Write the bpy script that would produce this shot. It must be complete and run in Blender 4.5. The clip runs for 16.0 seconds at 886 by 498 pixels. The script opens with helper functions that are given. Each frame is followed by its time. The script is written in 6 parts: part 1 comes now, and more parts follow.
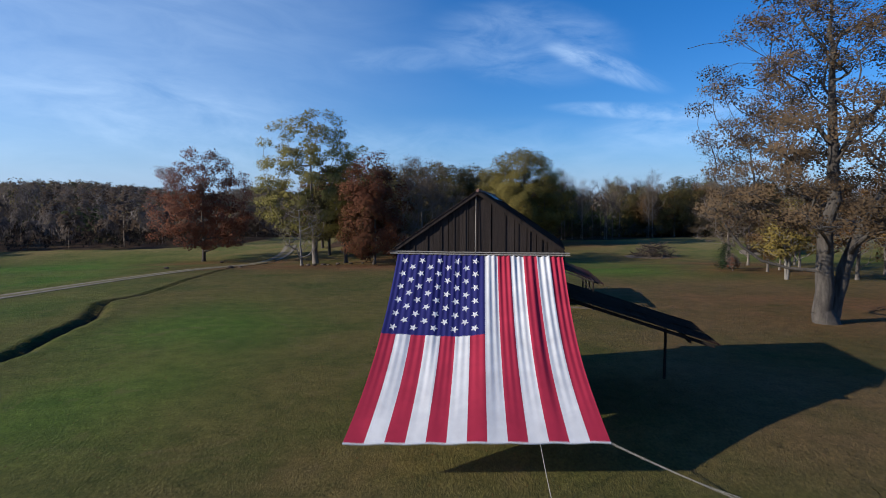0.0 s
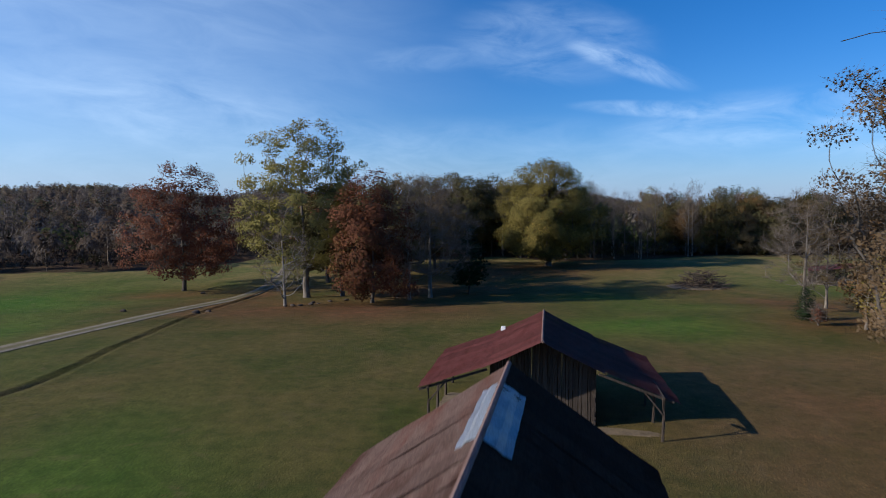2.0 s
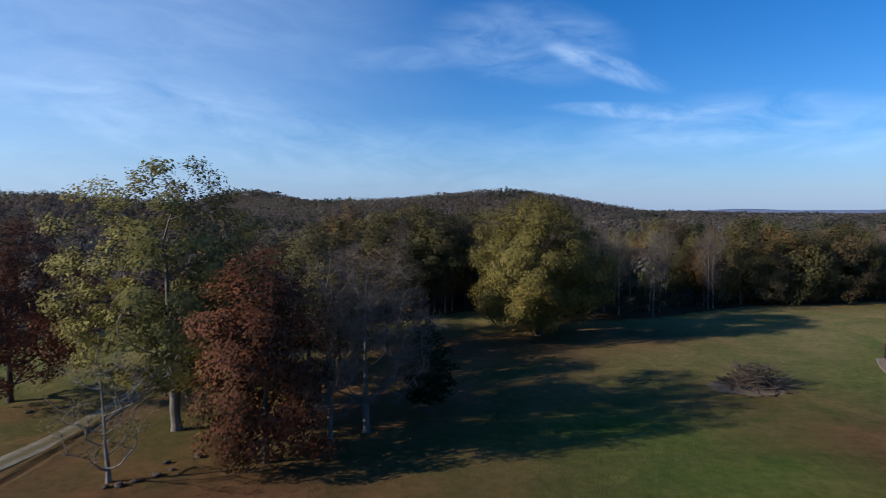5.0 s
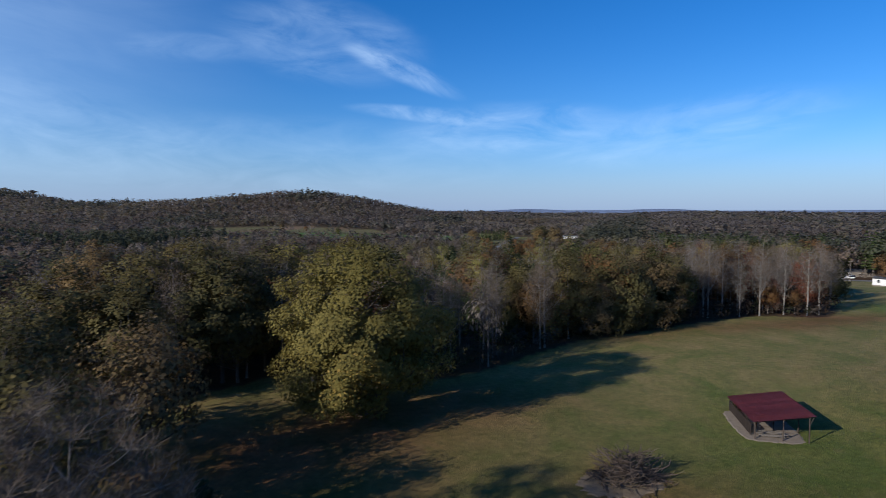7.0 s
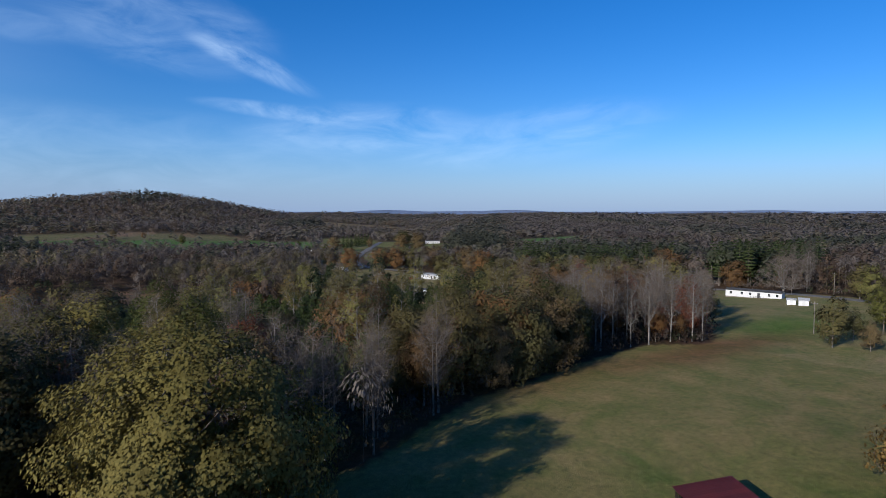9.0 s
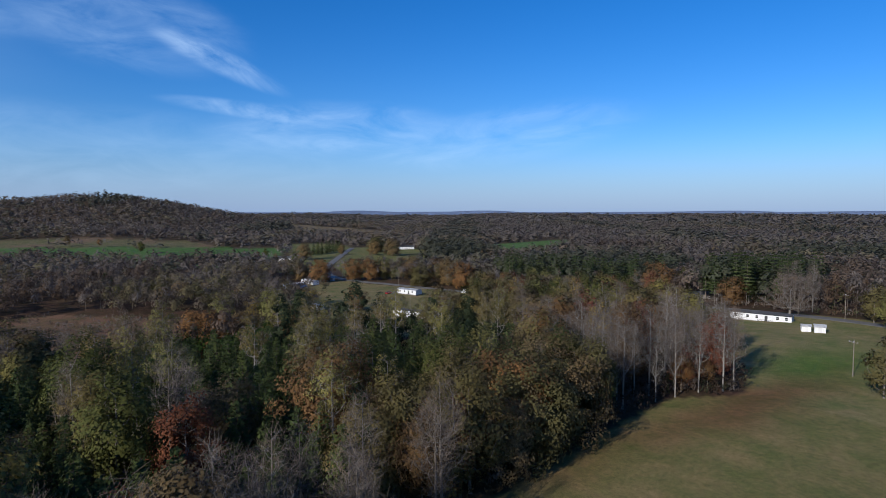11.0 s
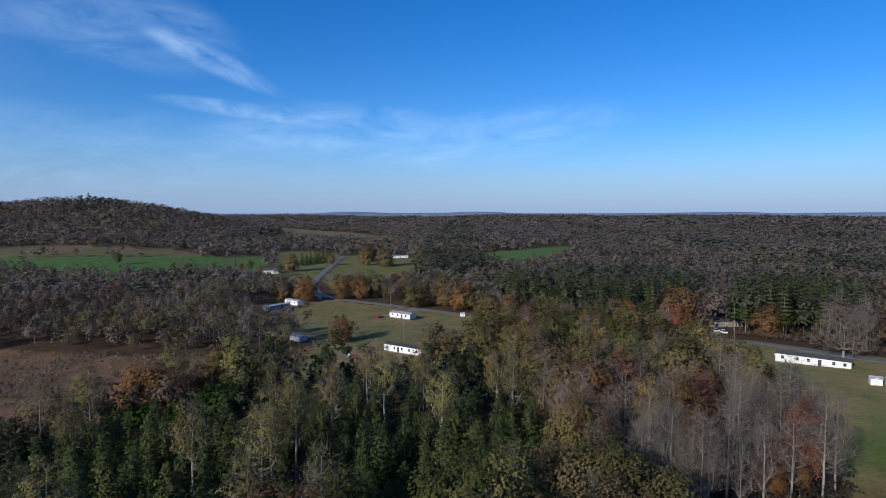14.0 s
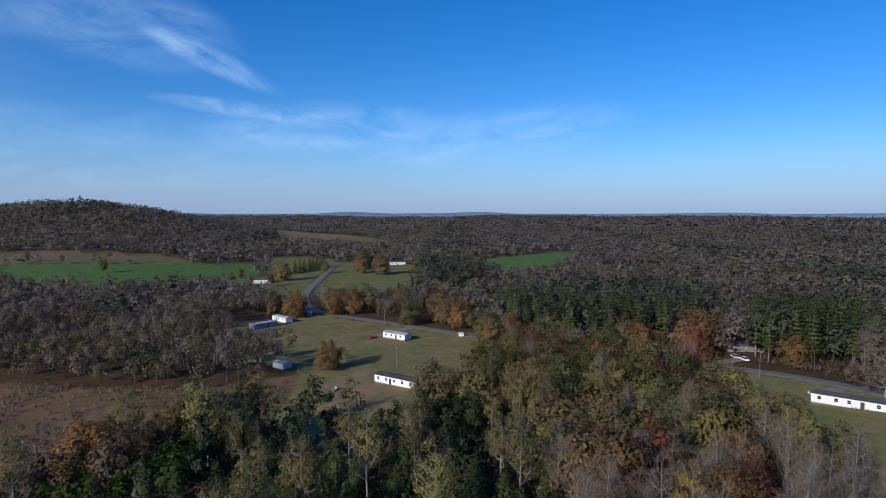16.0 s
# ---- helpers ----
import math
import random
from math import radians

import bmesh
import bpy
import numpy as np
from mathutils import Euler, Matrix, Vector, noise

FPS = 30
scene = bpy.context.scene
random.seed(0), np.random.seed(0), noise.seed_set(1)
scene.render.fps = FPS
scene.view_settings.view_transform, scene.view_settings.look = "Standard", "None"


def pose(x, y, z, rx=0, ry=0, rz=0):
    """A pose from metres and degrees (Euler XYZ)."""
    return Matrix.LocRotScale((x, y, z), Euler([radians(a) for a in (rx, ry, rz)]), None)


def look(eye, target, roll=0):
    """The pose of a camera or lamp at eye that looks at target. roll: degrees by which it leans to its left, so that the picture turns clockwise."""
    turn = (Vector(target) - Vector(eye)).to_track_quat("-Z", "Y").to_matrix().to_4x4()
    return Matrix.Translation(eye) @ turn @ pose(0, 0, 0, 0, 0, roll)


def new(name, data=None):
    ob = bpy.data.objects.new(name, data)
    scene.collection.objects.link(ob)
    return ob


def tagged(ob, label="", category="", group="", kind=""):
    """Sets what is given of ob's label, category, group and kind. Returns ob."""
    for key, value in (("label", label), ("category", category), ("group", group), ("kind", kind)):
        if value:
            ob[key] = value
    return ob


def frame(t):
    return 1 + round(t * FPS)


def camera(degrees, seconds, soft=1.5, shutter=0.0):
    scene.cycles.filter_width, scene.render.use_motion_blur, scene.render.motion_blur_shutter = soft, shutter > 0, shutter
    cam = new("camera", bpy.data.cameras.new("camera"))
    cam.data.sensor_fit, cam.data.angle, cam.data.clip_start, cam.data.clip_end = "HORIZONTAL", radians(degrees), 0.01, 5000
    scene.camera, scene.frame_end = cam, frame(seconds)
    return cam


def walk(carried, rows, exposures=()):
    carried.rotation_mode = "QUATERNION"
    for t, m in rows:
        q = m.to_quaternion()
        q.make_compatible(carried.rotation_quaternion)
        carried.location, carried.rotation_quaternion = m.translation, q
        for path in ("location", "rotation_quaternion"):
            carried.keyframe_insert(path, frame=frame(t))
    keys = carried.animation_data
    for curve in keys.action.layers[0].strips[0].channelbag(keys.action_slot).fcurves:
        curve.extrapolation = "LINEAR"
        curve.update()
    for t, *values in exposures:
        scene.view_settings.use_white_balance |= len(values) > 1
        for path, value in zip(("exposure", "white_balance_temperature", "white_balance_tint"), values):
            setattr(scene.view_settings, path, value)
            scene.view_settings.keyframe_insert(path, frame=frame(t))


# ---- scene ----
cam = camera(73.0, 16.0, 0.8, 0.33)
PATH = [
    (0.0, 0.00, 0.00, 7.40, 0.01, -3.58, 0.01),
    (0.5, 0.50, 3.59, 8.27, 0.81, -3.60, -0.03),
    (1.0, 0.90, 7.20, 9.22, 1.42, -3.60, -0.03),
    (1.5, 1.15, 11.14, 10.31, 1.82, -3.62, -0.03),
    (2.0, 1.44, 15.41, 11.38, 2.07, -3.65, -0.04),
    (2.5, 1.72, 19.95, 12.46, 2.09, -3.65, -0.03),
    (3.0, 2.10, 24.68, 13.70, 2.07, -3.60, -0.02),
    (5.5, 3.95, 52.49, 21.28, -1.91, -3.61, -0.20),
    (6.0, 4.09, 57.94, 22.79, -7.04, -3.60, -0.15),
    (6.5, 4.35, 63.36, 24.26, -13.46, -3.61, -0.08),
    (7.0, 4.98, 68.73, 25.68, -18.71, -3.63, 0.02),
    (7.5, 6.09, 74.15, 27.05, -23.80, -3.62, 0.10),
    (8.0, 7.54, 79.64, 28.40, -28.06, -3.63, 0.10),
    (8.5, 9.18, 85.09, 29.78, -30.87, -3.62, 0.04),
    (9.0, 10.90, 90.47, 31.17, -32.16, -3.60, 0.00),
    (11.5, 22.82, 117.52, 38.70, -35.20, -3.65, 0.04),
    (12.0, 25.64, 122.32, 39.98, -35.30, -3.66, 0.04),
    (12.5, 28.57, 127.04, 41.26, -35.39, -3.64, 0.07),
    (13.0, 31.64, 131.66, 42.58, -35.46, -3.60, 0.07),
    (13.5, 34.83, 136.14, 43.95, -35.49, -3.59, 0.06),
    (14.0, 38.12, 140.48, 45.36, -35.47, -3.62, 0.04),
    (14.5, 41.47, 144.72, 46.92, -35.46, -3.64, 0.00),
    (15.0, 44.75, 148.97, 48.60, -35.43, -3.66, 0.00),
    (15.5, 47.98, 153.17, 50.29, -35.50, -3.65, 0.02),
    (16.0, 51.21, 157.35, 51.94, -35.57, -3.66, -0.02),
]
EXPOSURE = 0.26
walk(cam, [(t, pose(x, y, z, 90 + pitch, roll, yaw)) for t, x, y, z, yaw, pitch, roll in PATH], [(0.0, EXPOSURE, 6300, 10), (3.0, EXPOSURE, 6250, 10), (5.5, EXPOSURE, 6200, 10), (8.0, EXPOSURE - 0.12, 6050, 10), (16.0, EXPOSURE - 0.14, 5950, 10)])

# ---- sky and sun ----
SUN_EL, SUN_AZ = 22.3, 254.0          # degrees; azimuth clockwise from +y
world = bpy.data.worlds.new("sky")
scene.world = world
world.use_nodes = True
wn, wl = world.node_tree.nodes, world.node_tree.links
wn.clear()


def node(tree, kind, **inputs):
    n = tree.nodes.new(kind)
    for k, v in inputs.items():
        n.inputs[k.replace("_", " ")].default_value = v
    return n


sky = wn.new("ShaderNodeTexSky")
sky.sky_type = 'NISHITA'
sky.sun_disc = False
sky.sun_elevation, sky.sun_rotation = radians(SUN_EL), radians(SUN_AZ)
sky.air_density, sky.dust_density, sky.ozone_density = 1.0, 0.3, 4.5
coord = wn.new("ShaderNodeTexCoord")
bg = wn.new("ShaderNodeBackground")
bg.inputs["Strength"].default_value = 0.096
out = wn.new("ShaderNodeOutputWorld")


def cirrus(az, el, turn, length, thick, seed, gain, even=0.0):
    """A wisp of high cloud: a soft streak in azimuth and elevation, torn by stretched noise. Degrees."""
    d = Vector((math.sin(radians(az)) * math.cos(radians(el)), math.cos(radians(az)) * math.cos(radians(el)), math.sin(radians(el))))
    right = Vector((d.y, -d.x, 0)).normalized()
    up = right.cross(d)
    a = right * math.cos(radians(turn)) + up * math.sin(radians(turn))
    b = up * math.cos(radians(turn)) - right * math.sin(radians(turn))

    def dot(v):
        n = wn.new("ShaderNodeVectorMath")
        n.operation = 'DOT_PRODUCT'
        wl.new(coord.outputs["Generated"], n.inputs[0])
        n.inputs[1].default_value = v
        return n.outputs["Value"]

    def sm(sock, scale, power=2.0):
        n = wn.new("ShaderNodeMath")
        n.operation = 'DIVIDE'
        wl.new(sock, n.inputs[0])
        n.inputs[1].default_value = scale
        p = wn.new("ShaderNodeMath")
        p.operation = 'MULTIPLY'
        wl.new(n.outputs[0], p.inputs[0])
        wl.new(n.outputs[0], p.inputs[1])
        return p.outputs[0]
    comb = wn.new("ShaderNodeCombineXYZ")
    wl.new(dot(a), comb.inputs[0])
    wl.new(dot(b), comb.inputs[1])
    comb.inputs[2].default_value = seed
    mp = wn.new("ShaderNodeMapping")
    mp.inputs["Scale"].default_value = (5.0, 15.0, 1.0)
    wl.new(comb.outputs[0], mp.inputs["Vector"])
    nz = wn.new("ShaderNodeTexNoise")
    nz.inputs["Scale"].default_value = 1.6
    nz.inputs["Detail"].default_value = 7.0
    nz.inputs["Roughness"].default_value = 0.6
    nz.inputs["Distortion"].default_value = 0.6
    wl.new(mp.outputs[0], nz.inputs["Vector"])
    add = wn.new("ShaderNodeMath")
    add.operation = 'ADD'
    wl.new(sm(dot(a), math.sin(radians(length))), add.inputs[0])
    wl.new(sm(dot(b), math.sin(radians(thick))), add.inputs[1])
    front = wn.new("ShaderNodeMath")          # keeps the wisp on its own side of the sky
    front.operation = 'GREATER_THAN'
    wl.new(dot(d), front.inputs[0])
    front.inputs[1].default_value = 0.3
    env = wn.new("ShaderNodeMapRange")
    env.interpolation_type = 'SMOOTHERSTEP'
    env.inputs["From Min"].default_value, env.inputs["From Max"].default_value = 1.0, 0.0
    wl.new(add.outputs[0], env.inputs["Value"])
    torn = wn.new("ShaderNodeMapRange")
    torn.inputs["From Min"].default_value, torn.inputs["From Max"].default_value = 0.34 - even, 0.74 + even * 0.3
    wl.new(nz.outputs["Fac"], torn.inputs["Value"])
    m = wn.new("ShaderNodeMath")
    m.operation = 'MULTIPLY'
    wl.new(env.outputs[0], m.inputs[0])
    wl.new(torn.outputs[0], m.inputs[1])
    m2 = wn.new("ShaderNodeMath")
    m2.operation = 'MULTIPLY'
    wl.new(m.outputs[0], m2.inputs[0])
    wl.new(front.outputs[0], m2.inputs[1])
    m3 = wn.new("ShaderNodeMath")
    m3.operation = 'MULTIPLY'
    wl.new(m2.outputs[0], m3.inputs[0])
    m3.inputs[1].default_value = gain
    return m3.outputs[0]


WISPS = [
    (15.0, 12.9, -22, 7.0, 1.3, 1.0, 0.5),
    (8.0, 15.2, -6, 11.0, 4.5, 2.0, 0.24),
    (17.5, 9.0, -5, 9.0, 0.9, 3.0, 0.42),
    (25.0, 7.6, 1, 14.0, 3.0, 4.0, 0.34),
    (40.0, 7.0, 8, 16.0, 3.2, 5.0, 0.28),
    (-20.0, 7.5, -8, 24.0, 4.5, 6.0, 0.22),
    (2.0, 5.0, 0, 32.0, 4.5, 7.0, 0.16),
    (-3.0, 14.0, 3, 8.0, 1.5, 8.0, 0.15),
    # broad even veil: paints in the brighter sky on the sun's side
    (-50.0, 16.0, 4, 60.0, 30.0, 9.0, 0.44, 0.8),
]
total = None
for w in WISPS:
    s = cirrus(*w)
    if total is None:
        total = s
    else:
        mx = wn.new("ShaderNodeMath")
        mx.operation = 'ADD'
        mx.use_clamp = True
        wl.new(total, mx.inputs[0])
        wl.new(s, mx.inputs[1])
        total = mx.outputs[0]
mix = wn.new("ShaderNodeMixRGB")
mix.inputs["Color2"].default_value = (6.4, 8.3, 10.6, 1)
hue = wn.new("ShaderNodeHueSaturation")
hue.inputs["Saturation"].default_value = 1.2
blue = wn.new("ShaderNodeMixRGB")
blue.blend_type = 'MULTIPLY'
blue.inputs["Fac"].default_value = 1.0
blue.inputs["Color2"].default_value = (0.90, 0.97, 1.18, 1)
wl.new(sky.outputs["Color"], blue.inputs["Color1"])
wl.new(blue.outputs["Color"], hue.inputs["Color"])
wl.new(total, mix.inputs["Fac"])
# pale blue mixed into the sky colour towards the horizon
sep = wn.new("ShaderNodeSeparateXYZ")
wl.new(coord.outputs["Generated"], sep.inputs[0])
band = wn.new("ShaderNodeMapRange")
band.interpolation_type = 'SMOOTHERSTEP'
band.inputs["From Min"].default_value, band.inputs["From Max"].default_value = 0.14, -0.03
band.inputs["To Max"].default_value = 0.75
wl.new(sep.outputs["Z"], band.inputs["Value"])
low_band = wn.new("ShaderNodeMixRGB")
low_band.inputs["Color2"].default_value = (2.75, 3.9, 6.2, 1)
wl.new(band.outputs[0], low_band.inputs["Fac"])
wl.new(hue.outputs["Color"], low_band.inputs["Color1"])
wl.new(low_band.outputs["Color"], mix.inputs["Color1"])
wl.new(mix.outputs["Color"], bg.inputs["Color"])
wl.new(bg.outputs[0], out.inputs[0])

sun_data = bpy.data.lights.new("sun", 'SUN')
sun_data.energy, sun_data.angle, sun_data.color = 5.0, radians(0.55), (1.0, 0.90, 0.76)
sun = new("sun", sun_data)
sun_dir = Vector((math.sin(radians(SUN_AZ)) * math.cos(radians(SUN_EL)), math.cos(radians(SUN_AZ)) * math.cos(radians(SUN_EL)), math.sin(radians(SUN_EL))))
sun.matrix_world = look(tuple(sun_dir * 300), (0, 0, 0))

# ---- materials ----


def material(name):
    m = bpy.data.materials.new(name)
    m.use_nodes = True
    t = m.node_tree
    return m, t, t.nodes["Principled BSDF"]


def noise_tex(t, scale, detail=5, rough=0.6, vec=None, dist=0.0):
    n = t.nodes.new("ShaderNodeTexNoise")
    n.inputs["Scale"].default_value, n.inputs["Detail"].default_value = scale, detail
    n.inputs["Roughness"].default_value, n.inputs["Distortion"].default_value = rough, dist
    if vec is not None:
        t.links.new(vec, n.inputs["Vector"])
    return n


def ramp(t, fac, stops):
    r = t.nodes.new("ShaderNodeValToRGB")
    t.links.new(fac, r.inputs["Fac"])
    el = r.color_ramp.elements
    while len(el) < len(stops):
        el.new(0.5)
    for e, (p, c) in zip(el, stops):
        e.position, e.color = p, (*c, 1)
    return r.outputs["Color"]


def mixed(t, fac, a, b, mode='MIX'):
    m = t.nodes.new("ShaderNodeMixRGB")
    m.blend_type = mode
    for sock, v in ((m.inputs["Fac"], fac), (m.inputs["Color1"], a), (m.inputs["Color2"], b)):
        if isinstance(v, (int, float)):
            sock.default_value = v
        elif isinstance(v, tuple):
            sock.default_value = (*v, 1)
        else:
            t.links.new(v, sock)
    return m.outputs["Color"]


def obj_coord(t):
    return t.nodes.new("ShaderNodeTexCoord").outputs["Object"]


def world_coord(t):
    return t.nodes.new("ShaderNodeNewGeometry").outputs["Position"]


def bump(t, p, height, strength=0.4, distance=0.02):
    b = t.nodes.new("ShaderNodeBump")
    b.inputs["Strength"].default_value, b.inputs["Distance"].default_value = strength, distance
    t.links.new(height, b.inputs["Height"])
    t.links.new(b.outputs[0], p.inputs["Normal"])


def surface(name, c1, c2, scale=3.0, rough=0.8, metal=0.0, stretch=(1, 1, 1), c3=None, grain=30.0, bumps=0.3, dist=0.01):
    """A plain worn surface: two tones blended by coarse noise, fine grain, bump."""
    m, t, p = material(name)
    mp = t.nodes.new("ShaderNodeMapping")
    mp.inputs["Scale"].default_value = stretch
    t.links.new(obj_coord(t), mp.inputs["Vector"])
    big = noise_tex(t, scale, 6, 0.65, mp.outputs[0], 0.4)
    fine = noise_tex(t, grain, 3, 0.6, mp.outputs[0])
    stops = [(0.32, c1), (0.68, c2)] if c3 is None else [(0.3, c1), (0.5, c2), (0.72, c3)]
    col = ramp(t, big.outputs["Fac"], stops)
    tone = ramp(t, fine.outputs["Fac"], [(0.25, (0.6, 0.6, 0.6)), (0.75, (1.12, 1.12, 1.12))])
    info = t.nodes.new("ShaderNodeObjectInfo")
    each = ramp(t, info.outputs["Random"], [(0.0, (0.78, 0.78, 0.78)), (1.0, (1.15, 1.15, 1.15))])
    t.links.new(mixed(t, 1.0, mixed(t, 1.0, col, tone, 'MULTIPLY'), each, 'MULTIPLY'), p.inputs["Base Color"])
    p.inputs["Roughness"].default_value, p.inputs["Metallic"].default_value = rough, metal
    bump(t, p, fine.outputs["Fac"], bumps, dist)
    return m


def foliage(name, stops, through_amount=0.3, attr=False):
    """Leaves: colour from clump to clump and tree to tree, some light shining through."""
    m, t, p = material(name)
    geo = t.nodes.new("ShaderNodeNewGeometry")
    if attr:
        a = t.nodes.new("ShaderNodeVertexColor")
        a.layer_name = "tone"
        col = a.outputs["Color"]
    else:
        stops = [(f, tuple(1.0 * (0.88 * v + 0.12 * (0.3 * c[0] + 0.6 * c[1] + 0.1 * c[2])) for v in c)) for f, c in stops]
        mid = stops[1][1]
        near_mid = [(f, tuple(m + (v - m) * 0.55 for v, m in zip(c, mid))) for f, c in stops]
        col = ramp(t, geo.outputs["Random Per Island"], near_mid)
    clump = noise_tex(t, 0.45, 3, 0.6, obj_coord(t))
    shade = ramp(t, clump.outputs["Fac"], [(0.3, (0.62, 0.6, 0.58)), (0.7, (1.12, 1.09, 1.03))])
    col = mixed(t, 1.0, col, shade, 'MULTIPLY')
    if not attr:
        info = t.nodes.new("ShaderNodeObjectInfo")
        each = ramp(t, info.outputs["Random"], [(0.0, (0.74, 0.78, 0.8)), (0.5, (0.98, 0.96, 0.95)), (1.0, (1.18, 1.08, 0.98))])
        col = mixed(t, 1.0, col, each, 'MULTIPLY')
    else:
        isl = ramp(t, geo.outputs["Random Per Island"], [(0.0, (0.88, 0.88, 0.88)), (1.0, (1.12, 1.1, 1.09))])
        col = mixed(t, 1.0, col, isl, 'MULTIPLY')
    t.links.new(col, p.inputs["Base Color"])
    p.inputs["Roughness"].default_value = 0.75
    p.inputs["Specular IOR Level"].default_value = 0.1
    tr = t.nodes.new("ShaderNodeBsdfTranslucent")
    t.links.new(col, tr.inputs["Color"])
    ms = t.nodes.new("ShaderNodeMixShader")
    ms.inputs["Fac"].default_value = through_amount
    t.links.new(p.outputs[0], ms.inputs[1])
    t.links.new(tr.outputs[0], ms.inputs[2])
    t.links.new(ms.outputs[0], t.nodes["Material Output"].inputs["Surface"])
    return m


LEAF = {
    "olive": foliage("leaf_olive", [(0, (0.08, 0.072, 0.024)), (0.5, (0.135, 0.118, 0.04)), (1, (0.195, 0.165, 0.055))]),
    "tan": foliage("leaf_tan", [(0, (0.105, 0.075, 0.034)), (0.5, (0.175, 0.128, 0.058)), (1, (0.245, 0.182, 0.083))]),
    "amber": foliage("leaf_amber", [(0, (0.17, 0.10, 0.025)), (0.5, (0.28, 0.175, 0.042)), (1, (0.38, 0.25, 0.06))]),
    "brown": foliage("leaf_brown", [(0, (0.07, 0.05, 0.03)), (0.5, (0.125, 0.09, 0.055)), (1, (0.19, 0.135, 0.075))]),
    "orange": foliage("leaf_orange", [(0, (0.12, 0.066, 0.025)), (0.5, (0.185, 0.102, 0.037)), (1, (0.26, 0.15, 0.054))]),
    "yellow": foliage("leaf_yellow", [(0, (0.17, 0.12, 0.024)), (0.5, (0.27, 0.205, 0.04)), (1, (0.36, 0.28, 0.06))]),
    "red": foliage("leaf_red", [(0, (0.14, 0.045, 0.027)), (0.5, (0.235, 0.08, 0.044)), (1, (0.32, 0.135, 0.07))]),
    "russet": foliage("leaf_russet", [(0, (0.075, 0.03, 0.018)), (0.5, (0.145, 0.055, 0.028)), (1, (0.22, 0.085, 0.034))]),
    "green": foliage("leaf_green", [(0, (0.045, 0.06, 0.014)), (0.5, (0.085, 0.10, 0.022)), (1, (0.14, 0.14, 0.03))]),
    "gold": foliage("leaf_gold", [(0, (0.12, 0.115, 0.03)), (0.5, (0.205, 0.192, 0.05)), (1, (0.29, 0.262, 0.07))]),
    "oakgold": foliage("leaf_oak_gold", [(0, (0.11, 0.098, 0.02)), (0.5, (0.195, 0.168, 0.036)), (1, (0.285, 0.238, 0.052))]),
    "pine": foliage("needle_pine", [(0, (0.04, 0.066, 0.022)), (0.5, (0.068, 0.10, 0.032)), (1, (0.10, 0.135, 0.045))], 0.3),
    "youngpine": foliage("needle_young_pine", [(0, (0.05, 0.076, 0.022)), (0.5, (0.078, 0.112, 0.032)), (1, (0.11, 0.15, 0.044))], 0.32),
    "cedar": foliage("needle_cedar", [(0, (0.012, 0.03, 0.012)), (0.5, (0.02, 0.045, 0.016)), (1, (0.03, 0.06, 0.02))], 0.2),
    "twig": foliage("fine_twigs", [(0, (0.095, 0.077, 0.064)), (0.5, (0.15, 0.124, 0.104)), (1, (0.21, 0.177, 0.148))], 0.2),
}
FAR_LEAF = foliage("far_canopy", None, 0.42, True)
BARK = surface("bark", (0.10, 0.08, 0.065), (0.24, 0.21, 0.18), 1.2, 0.95, 0, (4, 4, 0.7), None, 9.0, 0.9, 0.05)
PALE_BARK = surface("pale_bark", (0.13, 0.115, 0.10), (0.30, 0.275, 0.245), 1.2, 0.9, 0, (4, 4, 0.7), None, 9.0, 0.6, 0.03)
OAK_BARK = surface("oak_bark", (0.045, 0.037, 0.032), (0.13, 0.115, 0.10), 1.2, 0.95, 0, (4, 4, 0.7), None, 9.0, 0.9, 0.05)
DARK_BARK = surface("dark_bark", (0.045, 0.036, 0.03), (0.11, 0.09, 0.075), 1.2, 0.95, 0, (4, 4, 0.7), None, 9.0, 0.9, 0.05)

# ---- land ----


def smooth(a, b, v):
    s = np.clip((v - a) / (b - a), 0, 1)
    return s * s * (3 - 2 * s)


def bumpy(x, y, s, seed):
    return (np.sin(x / s + seed) * np.cos(y / (s * 1.3) - seed * 2.1) + 0.5 * np.sin(x / (s * 0.47) - y / (s * 0.61) + seed * 3.3)) / 1.5


def hill(x, y, cx, cy, rx, ry, h):
    return h * np.exp(-((x - cx) / rx) ** 2 - ((y - cy) / ry) ** 2)


def height(x, y):
    """The land's height without ditch and road bed."""
    x, y = np.asarray(x, float), np.asarray(y, float)
    z = -10.5 * smooth(170, 380, y) - 0.008 * np.clip(x - 100, 0, 300) - 0.6 * smooth(-20, -60, x)
    z = z - 1.7 * np.exp(-((y - 112) / 24) ** 2) * (1 - smooth(70, 100, x))
    z = z + 0.12 * bumpy(x, y, 9.0, 1.0) * smooth(12, 30, np.hypot(x - 3, y - 36))
    d = np.hypot(x, y)
    z = z + smooth(500, 1100, d) * (6 + 6 * bumpy(x, y, 240.0, 2.0))
    z = z + hill(x, y, 185, 1470, 240, 260, 42) + hill(x, y, 20, 1560, 420, 300, 26) + hill(x, y, -330, 1500, 260, 320, 18)
    z = z + hill(x, y, -350, 580, 170, 220, 31) + hill(x, y, -560, 1800, 200, 300, 64) + hill(x, y, 440, 1750, 240, 260, 10)
    z = z + smooth(1800, 4200, d) * (14 + 10 * bumpy(x, y, 600.0, 4.0))
    return z


def inside(poly, x, y):
    x, y = np.asarray(x, float), np.asarray(y, float)
    r = np.zeros(x.shape, bool)
    for (x0, y0), (x1, y1) in zip(poly, poly[1:] + poly[:1]):
        c = ((y0 > y) != (y1 > y)) & (x < (x1 - x0) * (y - y0) / (y1 - y0 + 1e-12) + x0)
        r ^= c
    return r


